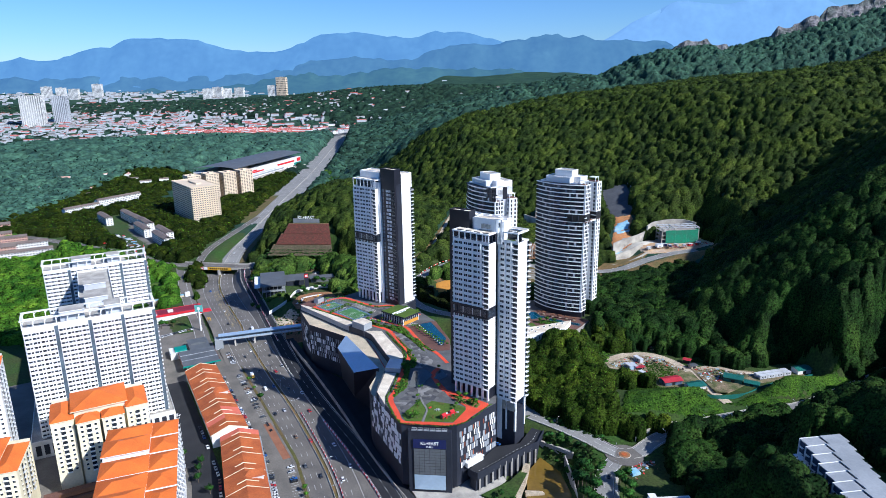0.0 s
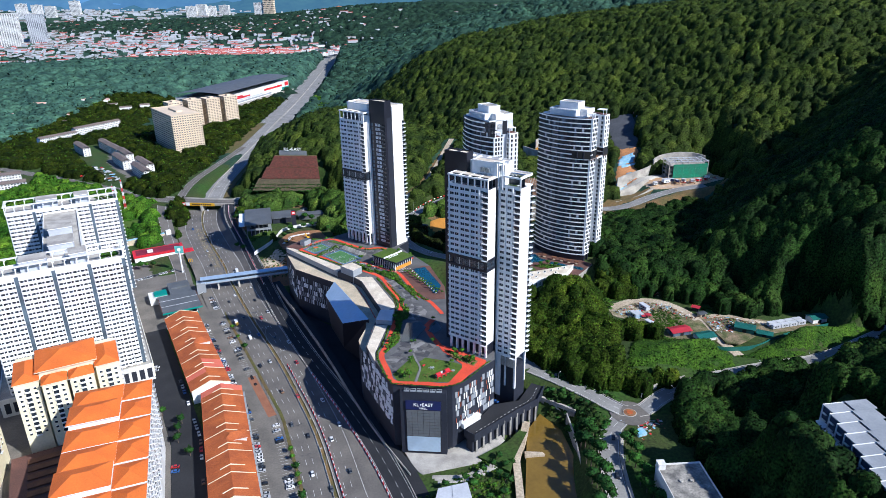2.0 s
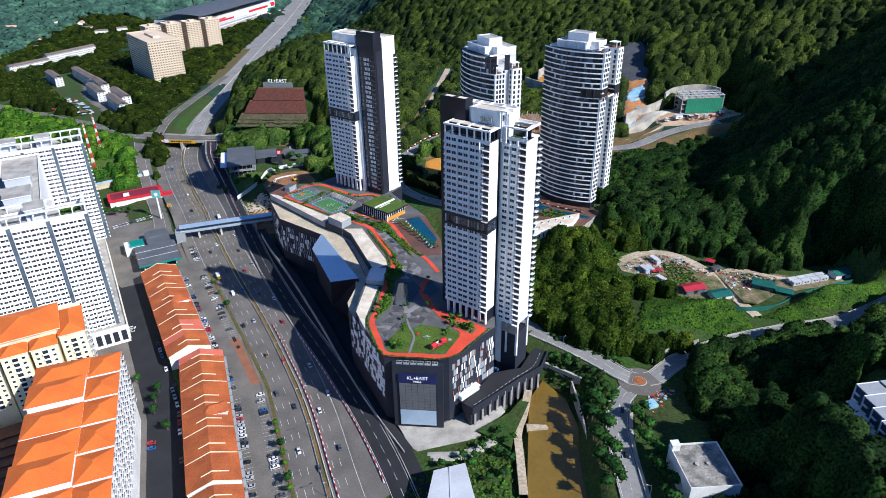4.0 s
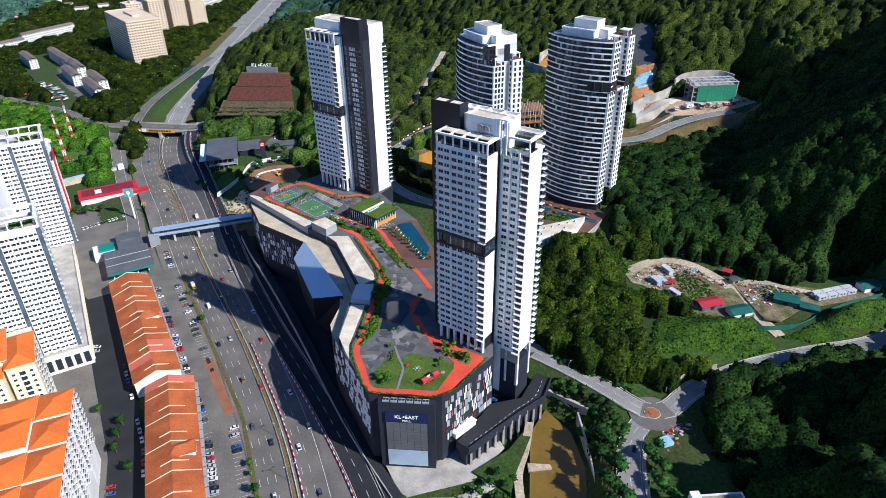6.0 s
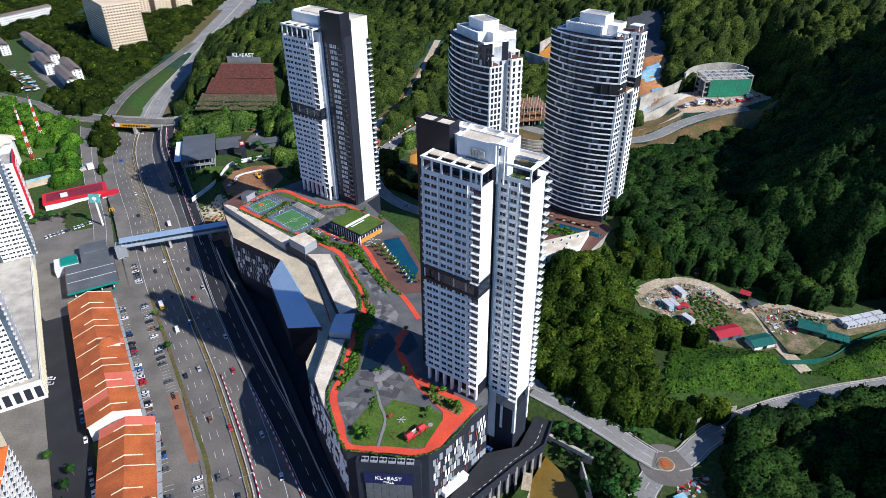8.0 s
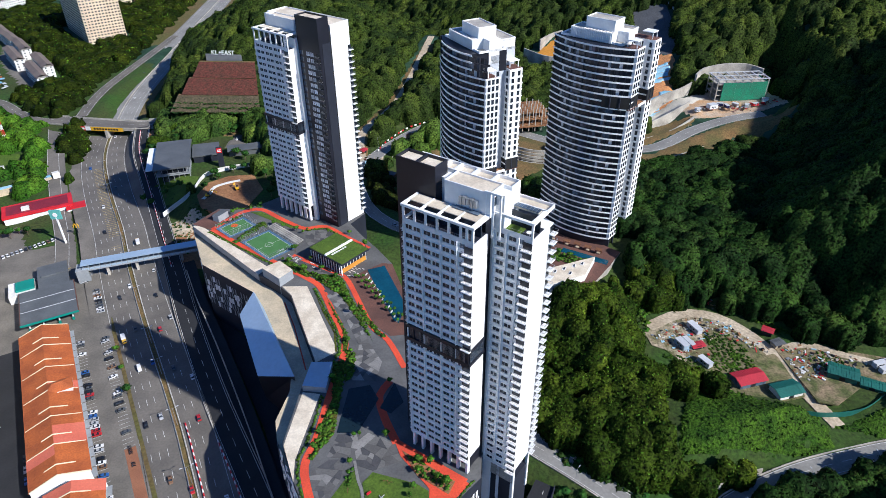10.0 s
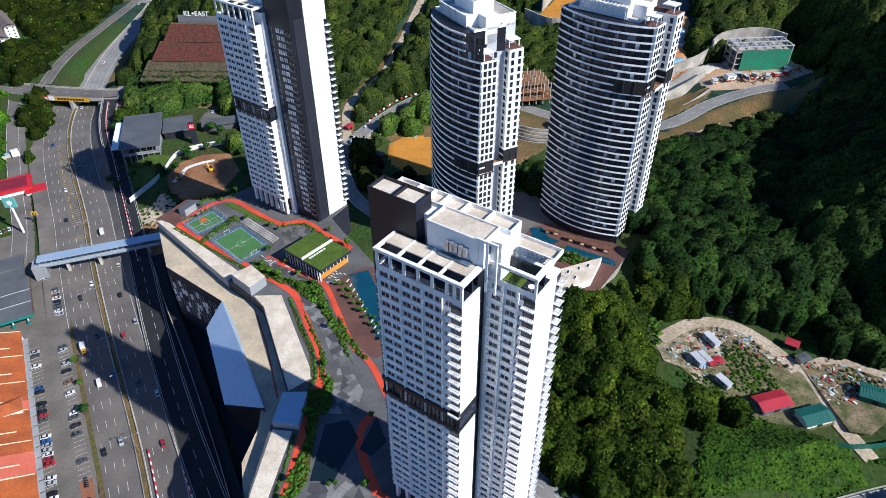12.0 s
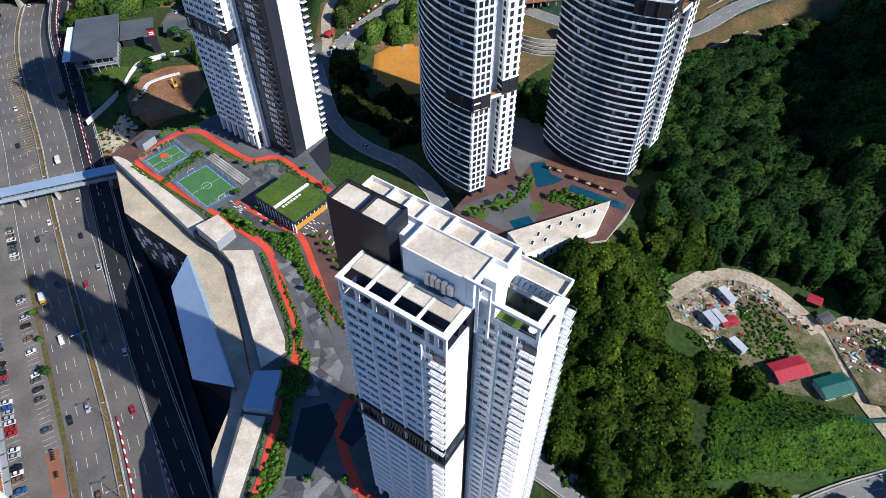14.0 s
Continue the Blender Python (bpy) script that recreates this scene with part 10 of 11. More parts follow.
# ---- cars ----
def car_mesh(name, colour, kind):
    """A car with body, glass, wheels and lamps; it points to +y."""
    label = {"car": "%s saloon car on grey asphalt", "van": "%s delivery van on grey asphalt", "lorry": "%s small lorry on grey asphalt"}[kind] % name
    root = thing("car" if kind == "car" else kind, label, "car" if kind == "car" else kind, Matrix(), "vehicles")
    paint = mat("car_paint_" + name.replace(" ", "_"), colour, tuple(c * 0.9 for c in colour), 0.3, amount=0.03, spec=0.6) if name not in PAINTS else PAINTS[name]
    PAINTS[name] = paint
    def hull(prof, x):
        q = Mesh()
        n = len(prof)
        for i in range(n):
            j = (i + 1) % n
            q.poly([(-x, *prof[i]), (-x, *prof[j]), (x, *prof[j]), (x, *prof[i])])
        q.poly([(x, *p) for p in prof]).poly([(-x, *p) for p in prof[::-1]])
        return q
    if kind == "car":
        part("body", hull([(-2.15, 0.3), (2.15, 0.3), (2.2, 0.6), (2.0, 0.8), (0.95, 0.95), (-1.6, 0.98), (-2.1, 0.92), (-2.2, 0.6)], 0.87).box(-0.66, 0.66, -1.0, 0.28, 1.385, 1.46).weld(), paint, root)
        part("glass", hull([(1.0, 0.94), (0.3, 1.38), (-1.0, 1.42), (-1.85, 0.97)], 0.74).weld(), DGLASS, root)
        wl = 1.35
    elif kind == "van":
        part("body", hull([(-2.3, 0.35), (2.3, 0.35), (2.35, 0.9), (1.6, 1.2), (1.2, 1.95), (-2.25, 2.0)], 0.9).weld(), paint, root)
        part("glass", Mesh().box(-0.92, 0.92, 0.2, 1.1, 1.25, 1.8), DGLASS, root)
        wl = 1.45
    else:
        part("body", Mesh().box(-1.0, 1.0, 1.6, 3.2, 0.5, 2.3), paint, root)
        part("cargo_box", Mesh().box(-1.1, 1.1, -3.2, 1.4, 0.9, 3.0), PAINTS.get("white", paint), root)
        part("glass", Mesh().box(-0.9, 0.9, 3.18, 3.24, 1.4, 2.1), DGLASS, root)
        wl = 2.2
    wheel = Mesh()
    for sx in (-1, 1):
        for sy in (-1, 1):
            w = Mesh().cyl(0, 0, -0.11, 0.11, 0.32, 10)
            part("wheel", w, BLACK, root, m=pose(sx * 0.8, sy * wl, 0.32, 0, 90, 0))
    return root


PAINTS = {}
CARS = [car_mesh(n, c, "car") for n, c in (("white", (0.75, 0.75, 0.75)), ("silver", (0.42, 0.43, 0.45)), ("black", (0.015, 0.015, 0.018)), ("red", (0.45, 0.02, 0.025)),
                                         ("blue", (0.03, 0.11, 0.35)), ("dark grey", (0.09, 0.095, 0.10)), ("bronze", (0.20, 0.11, 0.06)))]
VANS = [car_mesh("white", None, "van"), car_mesh("yellow", (0.65, 0.38, 0.03), "lorry")]
rnd = random.Random(4)
MIX = [0, 0, 0, 1, 1, 2, 2, 3, 4, 5, 5, 6]


def park(x, y, z, turn, k=None):
    k = rnd.choice(MIX) if k is None else k
    return placed((CARS + VANS)[k], pose(x, y, z, 0, 0, turn))


def park_hw(d, a, turn, k=None, z=0.03):
    x, y = hw(d, a)
    return park(x, y, z, (HW_ROT if a >= BEND else BEND_ROT) + turn, k)


slots = Mesh()
for row_d, a0, a1, fill, turn in ((-37.0, -150, 104, 0.62, 82), (-24.5, -150, 96, 0.40, 95)):
    a = a0
    while a < a1:
        slots.bar((*hw(row_d - 2.4, a), 0.03), (*hw(row_d + 2.4, a), 0.03), 0.12, 0.02)
        skip = row_d > -30 and -42 < a < 10
        if rnd.random() < fill and not skip and not (-14 < a < -6 and row_d < -30):
            park_hw(row_d + rnd.uniform(-0.3, 0.3), a + 1.3, turn + rnd.choice((0, 180)) + rnd.uniform(-3, 3))
        a += 2.65
solid("parking_lines", slots, PAINT, "white painted parking bays", "marking", kind="structure")
q = Mesh().prism([hw(-27, -42), hw(-22, -42), hw(-22, 8), hw(-27, 8)], -0.2, 0.06)
solid("brick_bays", q, mat("bay_bricks", (0.30, 0.13, 0.07), (0.24, 0.10, 0.055), 0.85, fine=2.0, amount=0.15), "orange brick parking bays for motorcycles", "pavement", kind="structure")
for a in (4, 5, 6, 7.2, -2, -3, -4, 8.5):
    x, y = hw(-24.5, a)
    b = thing("motorcycle", "dark motorcycle parked on brick bays", "motorcycle", pose(x, y, 0.06, 0, 0, HW_ROT + 90), "motorcycles")
    part("body", Mesh().box(-0.15, 0.15, -0.5, 0.45, 0.45, 0.85), CHAR, b)
    part("wheel", Mesh().cyl(0, 0, -0.05, 0.05, 0.3, 8), BLACK, b, m=pose(0, 0.6, 0.3, 0, 90, 0))
    part("wheel", Mesh().cyl(0, 0, -0.05, 0.05, 0.3, 8), BLACK, b, m=pose(0, -0.6, 0.3, 0, 90, 0))
    part("handlebar", Mesh().bar((-0.35, 0.45, 1.0), (0.35, 0.45, 1.0), 0.05), STEEL, b)
for i in range(9):
    park_hw(-23.5, 122 + i * 2.9, 78 + rnd.uniform(-4, 4))
for i in range(12):
    park_hw(-72 + i * 2.7, 216 + i * 0.6, 10 + rnd.uniform(-4, 4))
for a in range(-150, 30, 7):
    if rnd.random() < 0.6:
        park_hw(-66.3, a, 180 + rnd.uniform(-2, 2))
for d, a, t in ((-80, -66, 80), (-80, -62, 80), (-78, 52, 60), (-79, 48, 70), (-88, 110, 5), (-40, 152, 30), (-28, 158, 60)):
    park_hw(d, a, t)
# on the highway: left side comes towards the near end, right side goes away
for d, a, k in ((-15.5, -48, 5), (-12, -20, 6), (-8.5, -62, 2), (-5, -30, 3), (-15.8, 18, 2), (-12, 60, 7), (-8.6, 95, 5), (-5, 140, 0), (-12, 130, 2), (-15.6, 88, 8), (-8.6, 20, 1), (-5.2, 62, 4), (-12.1, -95, 0),
               (3.4, -70, 0), (7, -42, 0), (10.6, -58, 0), (7, 10, 3), (10.6, 40, 0), (3.5, 88, 3), (7.2, 122, 2), (10.8, 150, 0), (7, -100, 5), (3.5, 52, 5), (10.7, 96, 1), (-5.0, -110, 5), (-15.5, -130, 1)):
    park_hw(d, a, 180 if d < 0 else 0, k)
for i, k in ((30, 0), (31, 8), (32, 2), (33, 0), (34, 5), (36, 4), (38, 0), (40, 1), (42, 0), (45, 2), (48, 0)):
    j = int(np.argmin(np.abs(HIGHWAY[:, 1] - (560 + (i - 30) * 24))))
    p, e = HIGHWAY[j], HIGHWAY[j + 1] - HIGHWAY[j]
    off = (-10.5, -7, 4.5, 8.2)[i % 4]
    sd = sides(HIGHWAY)[j]
    park(p[0] + sd[0] * off, p[1] + sd[1] * off, p[2] + 0.03, math.degrees(math.atan2(-e[0], e[1])) + (180 if off < 0 else 0), k)
for j, k in ((14, 5), (24, 0), (32, 4), (40, 1), (52, 0)):
    if j < len(EASTROAD) - 1:
        p, e = EASTROAD[j], EASTROAD[j + 1] - EASTROAD[j]
        park(p[0], p[1], p[2] + 0.03, math.degrees(math.atan2(-e[0], e[1])), k)
for j in (4, 9, 15):
    p, e = SOUTHROAD[j], SOUTHROAD[j + 1] - SOUTHROAD[j]
    park(p[0] + 2, p[1], p[2] + 0.03, math.degrees(math.atan2(-e[0], e[1])), 2)
for i in range(8):
    park(-148 + i * 3.0, 730 - i * 0.6, float(ground(-148 + i * 3.0, 730 - i * 0.6)[0]) + 0.2, 5)

# street trees and verge
for i, a in enumerate(list(range(-170, -66, 8)) + [40, 62, 80]):
    plant((0, 2, 1)[i % 3], *hw(-20, a + (i * 3) % 5), 0.1, 0.9)
for d, a in ((-76, -30), (-78, -40), (-73, -22), (-84, 72), (-72, -55), (-82, -8)):
    plant(2, *hw(d, a), 0.0, 0.9)
for i in range(16):
    plant((2, 3, 0)[i % 3], *hw(-104 + (i * 5.3) % 50, 238 + (i * 3.7) % 8), 0.0, 1.0)
for i in range(18):
    plant((3, 2)[i % 2], -178 + i * 4.6 + (i % 3), 735 + (i * 7) % 16, None, 0.9)
for x, y in ((-205, 690), (-200, 700), (-196, 708), (-204, 712), (-196, 640), (-188, 632), (-180, 640), (-170, 646), (-150, 640), (-136, 668), (-128, 672), (-110, 660), (-104, 648), (-100, 630), (-98, 600), (-104, 610), (-96, 618)):
    plant((2, 3)[int(x) % 2], x, y, None, 1.0)
for i in range(22):
    plant((3, 2, 3)[i % 3], 75 + (i * 7.3) % 9, 286 + i * 3.2, None, 1.0 + 0.3 * ((i * 5) % 4) / 4)
for i in range(16):
    plant((3, 2)[i % 2], 98 + (i * 5.1) % 7, 268 + i * 4.4, None, 1.05)
for x, y in ((22, 318), (27, 322), (31, 328), (34, 322), (38, 326), (18, 312), (44, 345), (12, 312), (30, 314), (36, 312)):
    plant(2, x, y, None, 0.8)
slope = [(134.7, 431.8), (150.7, 426), (165.4, 414), (185.1, 411), (186.6, 402.1), (184.1, 394), (171.4, 391), (155.9, 391), (144, 391.5), (127.2, 389), (116, 388), (120.9, 402.9)]
patch("creeper_slope", slope, CREEPER, "bright green creeper over the slope", 0.7, 2.0)
shrubs("ground_cover", inside(slope, 2.0, 12), None, 1.25, "bright green creeper clumps over the slope", CREEPER, 6)
patch("creeper_bank", [(190, 404), (210, 408), (232, 420), (268, 430), (290, 432), (286, 422), (240, 404), (210, 396)], CREEPER, "bright green grass below the fence", 0.6, 2.0)
shrubs("ground_cover", inside([(190, 404), (210, 408), (232, 420), (268, 430), (272, 420), (240, 404), (210, 396)], 2.4, 13), None, 1.1, "bright green undergrowth below the fence", CREEPER, 7)
shrubs("ground_cover", inside([(105, 470), (124, 490), (140, 492), (128, 474), (118, 455), (108, 440), (100, 445)], 2.8, 14), None, 2.0, "green creepers beside the yard", LEAF2, 8)
shrubs("ground_cover", inside([(20, 330), (40, 345), (48, 356), (46, 340), (38, 318), (16, 306), (4, 312)], 2.2, 15), None, 1.0, "weeds and bushes on the stream bank", LEAF2, 9)
shrubs("ground_cover", inside([(-150, 622), (-170, 600), (-160, 580), (-146, 572), (-130, 580), (-128, 600)], 2.6, 16), None, 1.3, "bushes on the bank beside the slip road", LEAF, 10)

# ---- the yard's weeds and bare stretches ----
flat("yard_track", [(123, 466), (132.8, 472.5), (148.1, 477.4), (154.8, 481), (164.6, 476.9), (171.5, 469.5), (176.9, 455.8), (171.6, 455.9), (160.7, 469.9), (152.2, 464.9), (150.2, 455), (140.3, 448.8), (134.9, 439.8), (133.1, 450.6), (124, 456)], 19.62, mat("pale_yard_dirt", (0.44, 0.36, 0.26), (0.13, 0.12, 0.05), 0.95, scale=0.22, fine=1.1, amount=0.5, bump=0.3), "pale trampled dirt round the trailers", "ground")
for pts, seed in (([(153, 463), (164.8, 466), (169.7, 451), (169.9, 438.6), (166, 436), (155, 434), (148.6, 439), (151, 450)], 41), ([(126, 450), (134, 440), (140, 430), (150, 424), (146, 436), (138, 448)], 42), ([(196, 444), (204, 450), (216, 443), (210, 438), (200, 439)], 43), ([(170, 486), (186, 470), (190, 462), (200, 462), (190, 474), (176, 490)], 44)):
    shrubs("weed_clump", inside(pts, 1.5, seed), 19.5, 0.9, "low green weeds on trampled dirt", CREEPER, seed)
for x, y, r in ((158, 440, 3), (163, 447, 3.5), (155, 458, 2.5), (168, 433, 2.5)):
    patch("weed_patch", [(x + r * math.cos(k) * (1 + 0.3 * math.sin(3 * k + x)), y + r * math.sin(k) * (1 + 0.3 * math.cos(2 * k))) for k in np.linspace(0, 6, 12)], CREEPER, "patch of green weeds in the yard", 0.6, 0.8)

# ---- behind the second tower ----
patch("brown_slope", [(-16.3, 670), (-3, 700), (12.4, 706), (24, 704), (22, 662), (11, 658), (-2.8, 653), (-13, 662)], DRY, "dry brown slope above the orange clay", 0.5)
solid("slope_drain", ribbon(Mesh(), smooth_line([(*p, float(ground(*p)[0])) for p in ((12.5, 706), (12, 690), (11, 672), (10, 658))], 3), -0.8, 0.8, 0.9, 0, 0.5), CONC, "concrete drain down the brown slope", "drain", kind="structure")
solid("slope_drain", ribbon(Mesh(), smooth_line([(*p, float(ground(*p)[0])) for p in ((-14, 662), (-6, 672), (4, 680), (11, 686))], 3), -0.4, 0.4, 0.9, 0, 0.5), CONC, "narrow pale drain across the brown slope", "drain", kind="structure")
barrier_run(smooth_line([(-24.6, 672, 27.8), (-20, 684, 28.6), (-10, 700, 29.4), (0, 711, 30.3), (14, 719, 31)], 4), 0, "red and white barriers along the upper road", 2.6)
patch("junction_dirt", [(-32, 668), (-22, 670), (-18, 656), (-20, 642), (-30, 640), (-34, 652)], SAND, "dusty pale junction of dirt and road", 0.45)
for x, y, t, c, l in ((-36, 671, 60, REDSHEET, "small shelter with rusty red sheets"), (-30, 652, 10, BLUETARP, "low shelter under a blue sheet"), (-13, 637, -30, METAL, "shed of patched blue and red sheets")):
    shed("site_shed", l, x, y, float(ground(x, y)[0]) + 0.2, t, 6, 4.5, 2.3, c, WOOD, 0.5)
junk("scrap_heap", "rubble and scrap beside the dirt road", -31, 662, 5, 22, float(ground(-31, 662)[0]) + 0.4)

# ---- round the gallery ----
patch("earth_strip", [(-229.5, 751), (-212, 770), (-208.5, 738), (-206, 700), (-207, 680.5), (-211.3, 680.6), (-215.8, 702.5)], EARTH, "bare red earth along the slip road", 0.6)
patch("car_park_lawn", [(-176, 752), (-172, 740), (-146, 736), (-140, 748), (-150, 760), (-168, 762)], DRY, "yellowed lawn beside the car park", 0.5)
root = thing("white_sheeting", "white plastic sheet laid over a soil ridge", "sheeting", Matrix())
sh = smooth_line([(-148, 626, 13.3), (-145, 634, 13.6), (-144, 643, 13.8), (-136, 650, 13.6), (-128, 654, 13.4)], 3)
part("sheet", ribbon(Mesh(), sh, -1.2, 1.2, 0.3, 0, 0.4), WHITE2, root)
x = copy_thing(bpy.data.objects["excavator"], pose(-145.5, 630, 13.2, 0, 0, 20))
junk("scrap_heap", "pipes and rubble of the roadworks", -157, 605, 9, 30, float(ground(-157, 605)[0]) + 0.5)
shrubs("hedge", along([(-195, 657), (-186, 655.6), (-170, 653.6)], 1.0, 1.2, 51), None, 1.6, "clipped hedge before the gallery", LEAF2, 51)
for i, (x, y) in enumerate([(-211, 709), (-207, 716), (-204, 704), (-213, 700), (-193, 749), (-188, 742), (-197, 738), (-199, 730), (-191, 756), (-183, 764), (-176, 770), (-168, 764), (-196, 724), (-192, 733), (-160, 768), (-150, 766), (-140, 696), (-144, 655), (-148, 660), (-132, 690)]):
    plant((3, 3, 2)[i % 3], x, y, None, 1.0)

# ---- beyond the filling station ----
def mast(x, y, h, label):
    root = thing("telecom_mast", label, "mast", pose(x, y, float(ground(x, y)[0])), "telecom masts")
    n = 9
    for k in range(n):
        a, b = h * k / n, h * (k + 1) / n
        ra, rb = 1.5 - 1.1 * k / n, 1.5 - 1.1 * (k + 1) / n
        q = Mesh()
        for i in range(4):
            c, d = math.pi / 2 * i + 0.785, math.pi / 2 * (i + 1) + 0.785
            q.bar((ra * math.cos(c), ra * math.sin(c), a), (rb * math.cos(c), rb * math.sin(c), b), 0.26)
            q.bar((ra * math.cos(c), ra * math.sin(c), a), (rb * math.cos(d), rb * math.sin(d), b), 0.16)
            q.bar((rb * math.cos(c), rb * math.sin(c), b), (rb * math.cos(d), rb * math.sin(d), b), 0.16)
        part("mast_section", q, RED if k % 2 == 0 else WHITE, root)
    part("aerial", Mesh().box(-0.7, 0.7, -0.7, 0.7, h - 4, h - 1.6).cyl(0, 0, h, h + 3, 0.1, 6), LGREY, root)


mast(-338, 702, 46, "red and white lattice telecom mast")
mast(-346, 738, 40, "red and white lattice mast among trees")
patch("mast_lawn", [(-352, 690), (-330, 684), (-322, 700), (-326, 722), (-350, 724)], LAWN, "green lawn round the telecom mast", 0.5)
cabin(-330, 694, float(ground(-330, 694)[0]) + 0.4, 20, 6, 4, 3.0, WHITE, "small white and blue equipment cabin")
root = thing("red_end_building", "white building with a tall red end wall", "building", pose(-313, 606, 0, 0, 0, HW_ROT))
part("wall", Mesh().box(-22, 19, -12, 12, -0.5, 44), WHITE, root)
part("end_wall", Mesh().box(19, 20, -12.4, 12.4, -0.5, 47), RED, root)
q = Mesh()
roof_tray(q, -22.2, 18.9, -12.2, 12.2, 44.3, 0.9)
part("roof", q, [CONC, WHITE], root)
for k in range(13):
    part("window_strip", Mesh().box(-20, 16, -12.1, -12.02, 2 + k * 3.2, 3.5 + k * 3.2), DGLASS, root)
    part("white_band", Mesh().box(20.02, 20.3, -8, 8, 2 + k * 3.2, 3.2 + k * 3.2), WHITE, root)
for x, y, r in ((-364, 660, 17), (-356, 690, 14)):
    root = thing("tent_roof_hall", "round hall under a pale scalloped tent roof", "hall", pose(x, y, 0))
    part("wall", Mesh().cyl(0, 0, -0.5, 26, r - 1, 24), WHITE2, root)
    q = Mesh()
    for i in range(24):
        a, b = 6.2832 * i / 24, 6.2832 * (i + 1) / 24
        ra, rb = (r + (1.2 if i % 2 else 0)), (r + (0 if i % 2 else 1.2))
        za, zb = (26.4 if i % 2 else 27.4), (27.4 if i % 2 else 26.4)
        q.poly([(ra * math.cos(a), ra * math.sin(a), za), (rb * math.cos(b), rb * math.sin(b), zb), (r * 0.5 * math.cos(b), r * 0.5 * math.sin(b), 30.5), (r * 0.5 * math.cos(a), r * 0.5 * math.sin(a), 30.5)])
        q.poly([(r * 0.5 * math.cos(a), r * 0.5 * math.sin(a), 30.5), (r * 0.5 * math.cos(b), r * 0.5 * math.sin(b), 30.5), (0, 0, 32)])
    part("tent_roof", q, ROOFWHITE, root)
box = Mesh()
for i in range(7):
    a = i / 6
    box.bar((-233 + 12 * a, 556, 0.05), (-233 + 12 * a + 6, 566, 0.05), 0.3, 0.02)
box.bar((-233, 556, 0.05), (-221, 556, 0.05), 0.35, 0.02).bar((-227, 566, 0.05), (-215, 566, 0.05), 0.35, 0.02)
solid("yellow_box", box, YPAINT, "yellow hatched box painted on the forecourt", "marking", kind="structure")

# ---- road lamps on the hill side ----
def road_lamp(x, y, z, turn):
    root = thing("road_lamp", "grey single-arm road lamp beside the kerb", "street lamp", pose(x, y, z, 0, 0, turn), "road lamps")
    part("pole", Mesh().cyl(0, 0, -0.4, 8.5, 0.12, 8, 0.07), STEEL, root)
    a = part("arm", Mesh().bar((0, 0, 8.4), (1.8, 0, 8.9), 0.09), STEEL, root)
    part("lamp_head", Mesh().box(1.6, 2.5, -0.16, 0.16, 8.85, 9.0), LGREY, a)


for line, off in ((RIVERROAD, 6.0), (SOUTHROAD, -6.4), (EASTROAD, 5.4), (HILLROAD, -6.0)):
    sd = sides(line)
    for i in range(3, len(line) - 1, 5 if line is RIVERROAD or line is SOUTHROAD else 8):
        p = line[i, :2] + sd[i] * off
        road_lamp(p[0], p[1], line[i, 2], math.degrees(math.atan2(-sd[i][1] * off, -sd[i][0] * off)))
for j, k in ((46, 0), (50, 0), (55, 2), (58, 3)):
    if j < len(HILLROAD) - 1:
        p, e = HILLROAD[j], HILLROAD[j + 1] - HILLROAD[j]
        park(p[0] + (1.8 if j % 2 else -1.8), p[1], p[2] + 0.03, math.degrees(math.atan2(-e[0], e[1])), k)
park(31.8, 364.8, 12.02, 60, 4)
patch("dry_verge", [(30, 322), (38, 326), (46, 340), (50, 352), (46, 352), (38, 342), (28, 330)], DRY, "dry yellow grass above the pond", 0.3, 1.5)

shrubs("bank_shrubs", along([(-206, 742), (-200, 762), (-194, 786), (-188, 806)], 2.0, 3.5, 61) + along([(-128, 738), (-132, 760), (-138, 785), (-146, 806)], 2.0, 3.5, 62), None, 2.2, "bushes along the terraced slope's edges", LEAF, 61)
for i in range(15):
    plant((2, 3, 2)[i % 3], -206 + i * 5.4, 742 + (i * 5) % 7, None, 0.85)

patch("bank_path", [(-6, 318), (12, 318), (26, 326), (36, 338), (44, 352), (48, 356), (46, 348), (38, 332), (28, 320), (12, 311), (-2, 311)], CONC, "pale concrete footpath round the mall's corner", 0.35, 1.5)
shrubs("ground_cover", inside([(-14, 300), (4, 308), (20, 312), (34, 322), (40, 334), (37, 310), (36, 290), (0, 280), (-16, 290)], 2.3, 71), None, 1.3, "shrubs and weeds below the mall's corner", LEAF2, 71)
for i, (x, y) in enumerate([(2, 307), (9, 306), (16, 306), (24, 298), (27, 306), (31, 300), (33, 312), (26, 290)]):
    plant((2, 0, 3)[i % 3], x, y, None, 0.8)

# ---- small rubble over the yard ----
def rubble(name, label, pts, z, mats, seed, lo=0.25, hi=1.1):
    """Countless small boards, sacks and broken blocks."""
    rng = random.Random(seed)
    q = Mesh()
    for x, y in pts:
        w, d, h = rng.uniform(lo, hi), rng.uniform(lo, hi) * 0.6, rng.uniform(0.15, 0.6)
        a = rng.uniform(0, 3.14)
        c, e = math.cos(a), math.sin(a)
        q.prism([(x + u * w * c - v * d * e, y + u * w * e + v * d * c) for u, v in ((-1, -1), (1, -0.8), (0.9, 1), (-1, 0.9))], z - 0.1, z + h, rng.randrange(len(mats)))
    return solid(name, q, mats, label, "rubble", kind="stuff")


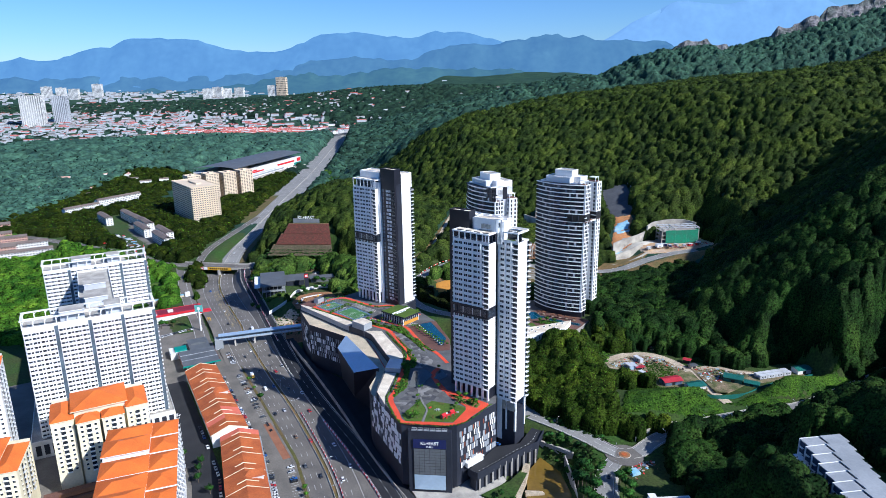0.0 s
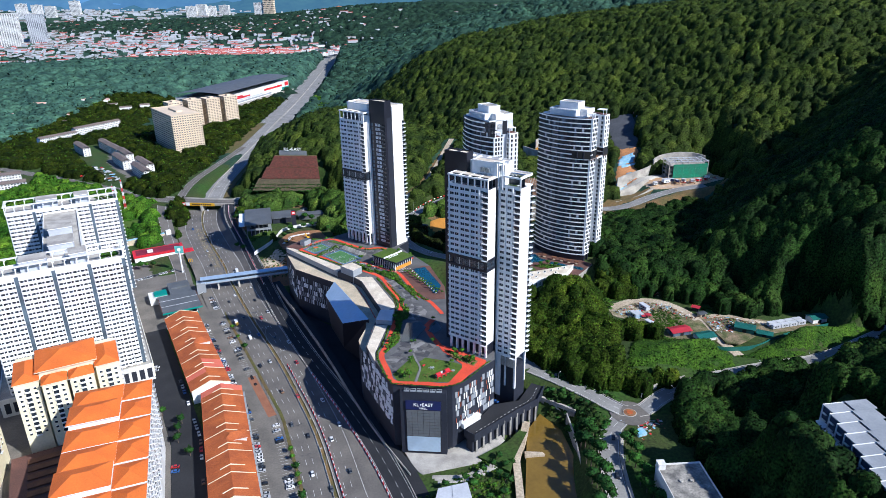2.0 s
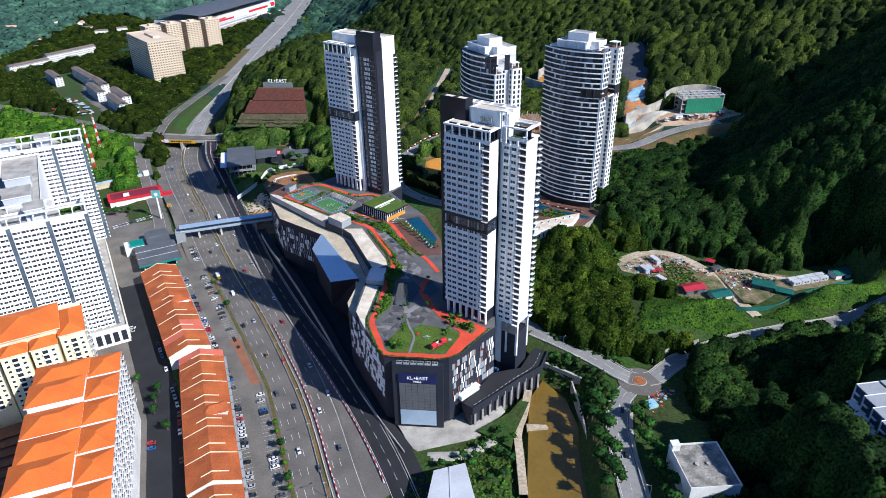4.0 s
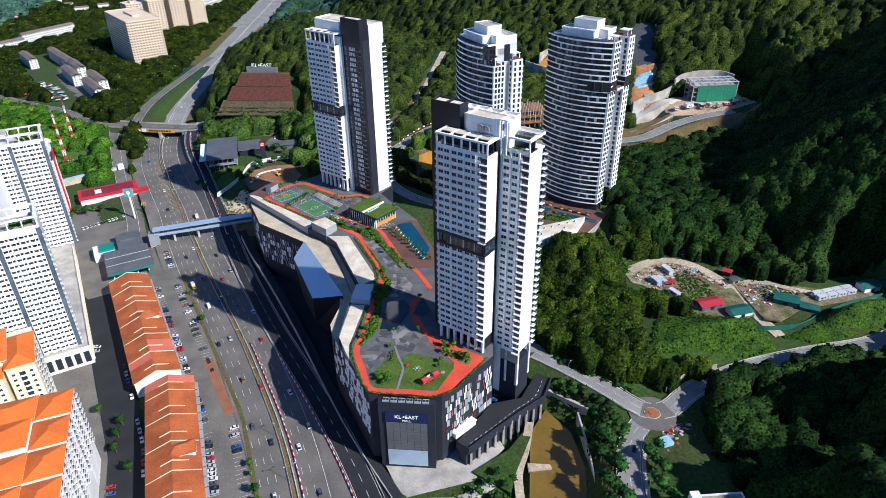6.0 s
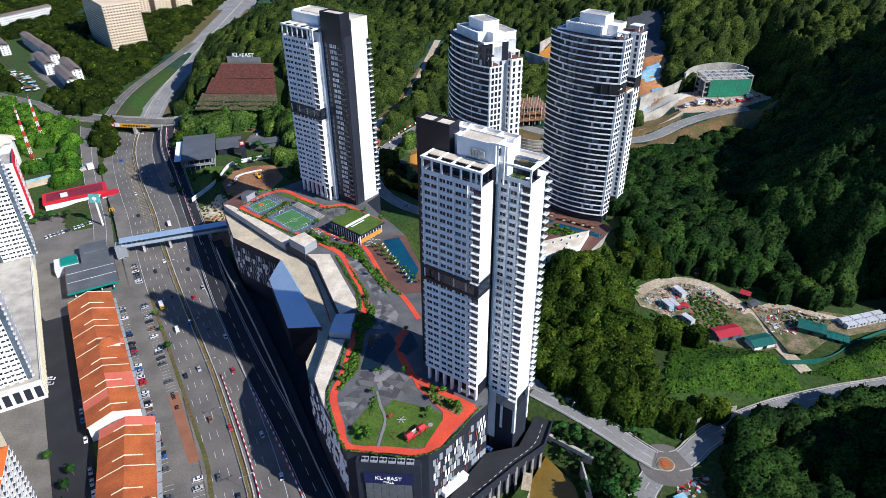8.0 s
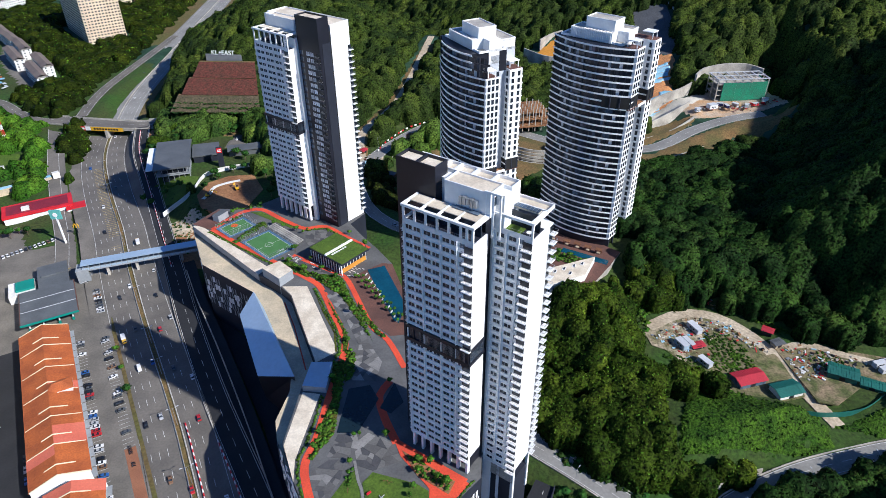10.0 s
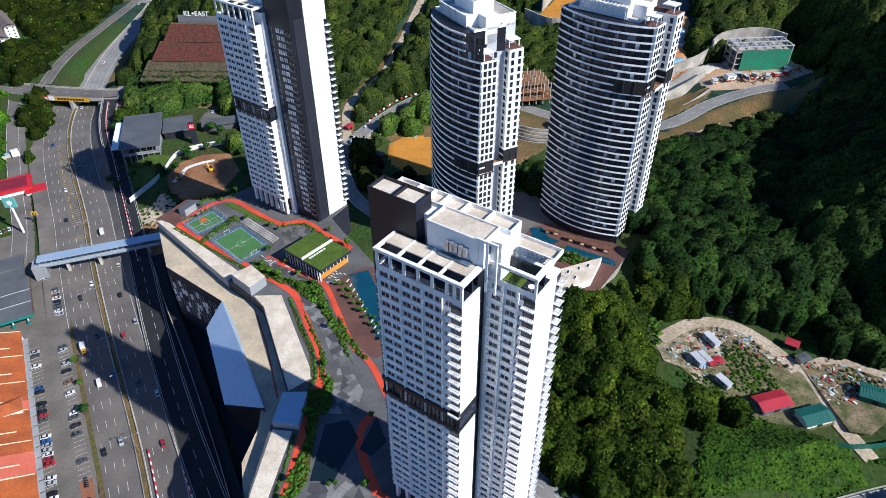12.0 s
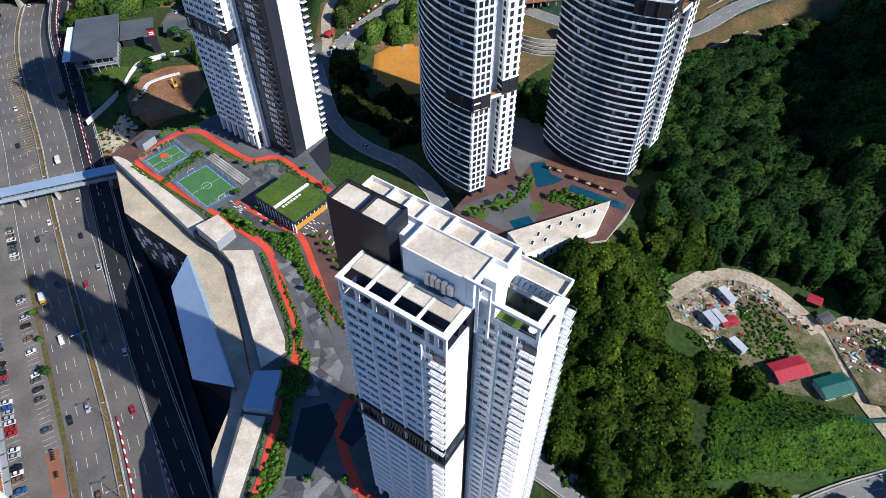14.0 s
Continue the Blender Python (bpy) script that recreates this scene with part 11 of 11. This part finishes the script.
YARD_BITS = [SAND, CONC, WHITE2, WOOD, STEEL, EARTH, CHAR, RED, BLUETARP]
rubble("rubble", "strewn rubble and boards along the yard track", inside([(126, 464), (150, 478), (166, 473), (177, 455), (171, 452), (158, 466), (148, 462), (140, 448), (134, 452)], 2.3, 91), 19.62, YARD_BITS, 91)
rubble("rubble", "broken blocks and timber round the green sheds", inside([(186, 452), (200, 454), (222, 444), (226, 436), (208, 438), (196, 428), (186, 430)], 2.2, 92), 19.75, YARD_BITS, 92)
rubble("rubble", "scrap of the depot beside the road", inside([(112, 350), (126, 352), (128, 334), (124, 322), (112, 326), (109, 340)], 1.5, 93), 7.3, [WHITE2, RED, CHAR, STEEL, WOOD, CONC, RED], 93, 0.4, 1.6)
rubble("rubble", "soil heaps and planks of the building site", inside([(228, 698), (262, 698), (300, 712), (296, 718), (262, 706), (232, 706)], 2.6, 94), 46.9, [SAND, CONC, WOOD, RED, WHITE2, EARTH], 94, 0.4, 1.6)

root = thing("site_office", "low building with a pale grey metal roof", "building", Matrix())
part("wall", Mesh().prism([(-6.4, 268), (-1.4, 295.4), (12.4, 299.4), (17.4, 268)], -1, 9.2), WHITE2, root)
part("roof", Mesh().prism([(-7, 267.4), (-1.8, 296), (12.8, 300.2), (18, 267.4)], 9.2, 10.0), LGREY, root)
part("roof_ridge", Mesh().bar((5.4, 298, 10.1), (5.4, 268, 10.1), 0.5, 0.3), LGREY, root)
rubble("market_roofs", "jumble of small market roofs and parked cars", inside([(-500, 925), (-470, 935), (-440, 905), (-405, 860), (-425, 858), (-470, 882)], 6.5, 95), 14.5, [WHITE2, METAL, LGREY, TILE, WHITE2, SLATE, BLUETARP, RED], 95, 1.6, 3.8)
shrubs("bank_shrubs", inside([(60, 381), (74, 378), (90, 364), (96, 352), (86, 330), (78, 336), (76, 356), (68, 368)], 2.6, 63), None, 2.6, "dense bushes between stream and road", LEAF, 63)
shrubs("bank_shrubs", inside([(64, 396), (80, 386), (100, 372), (106, 372), (96, 384), (76, 400)], 2.6, 64), None, 2.2, "bushes along the upper edge of the road", LEAF, 64)
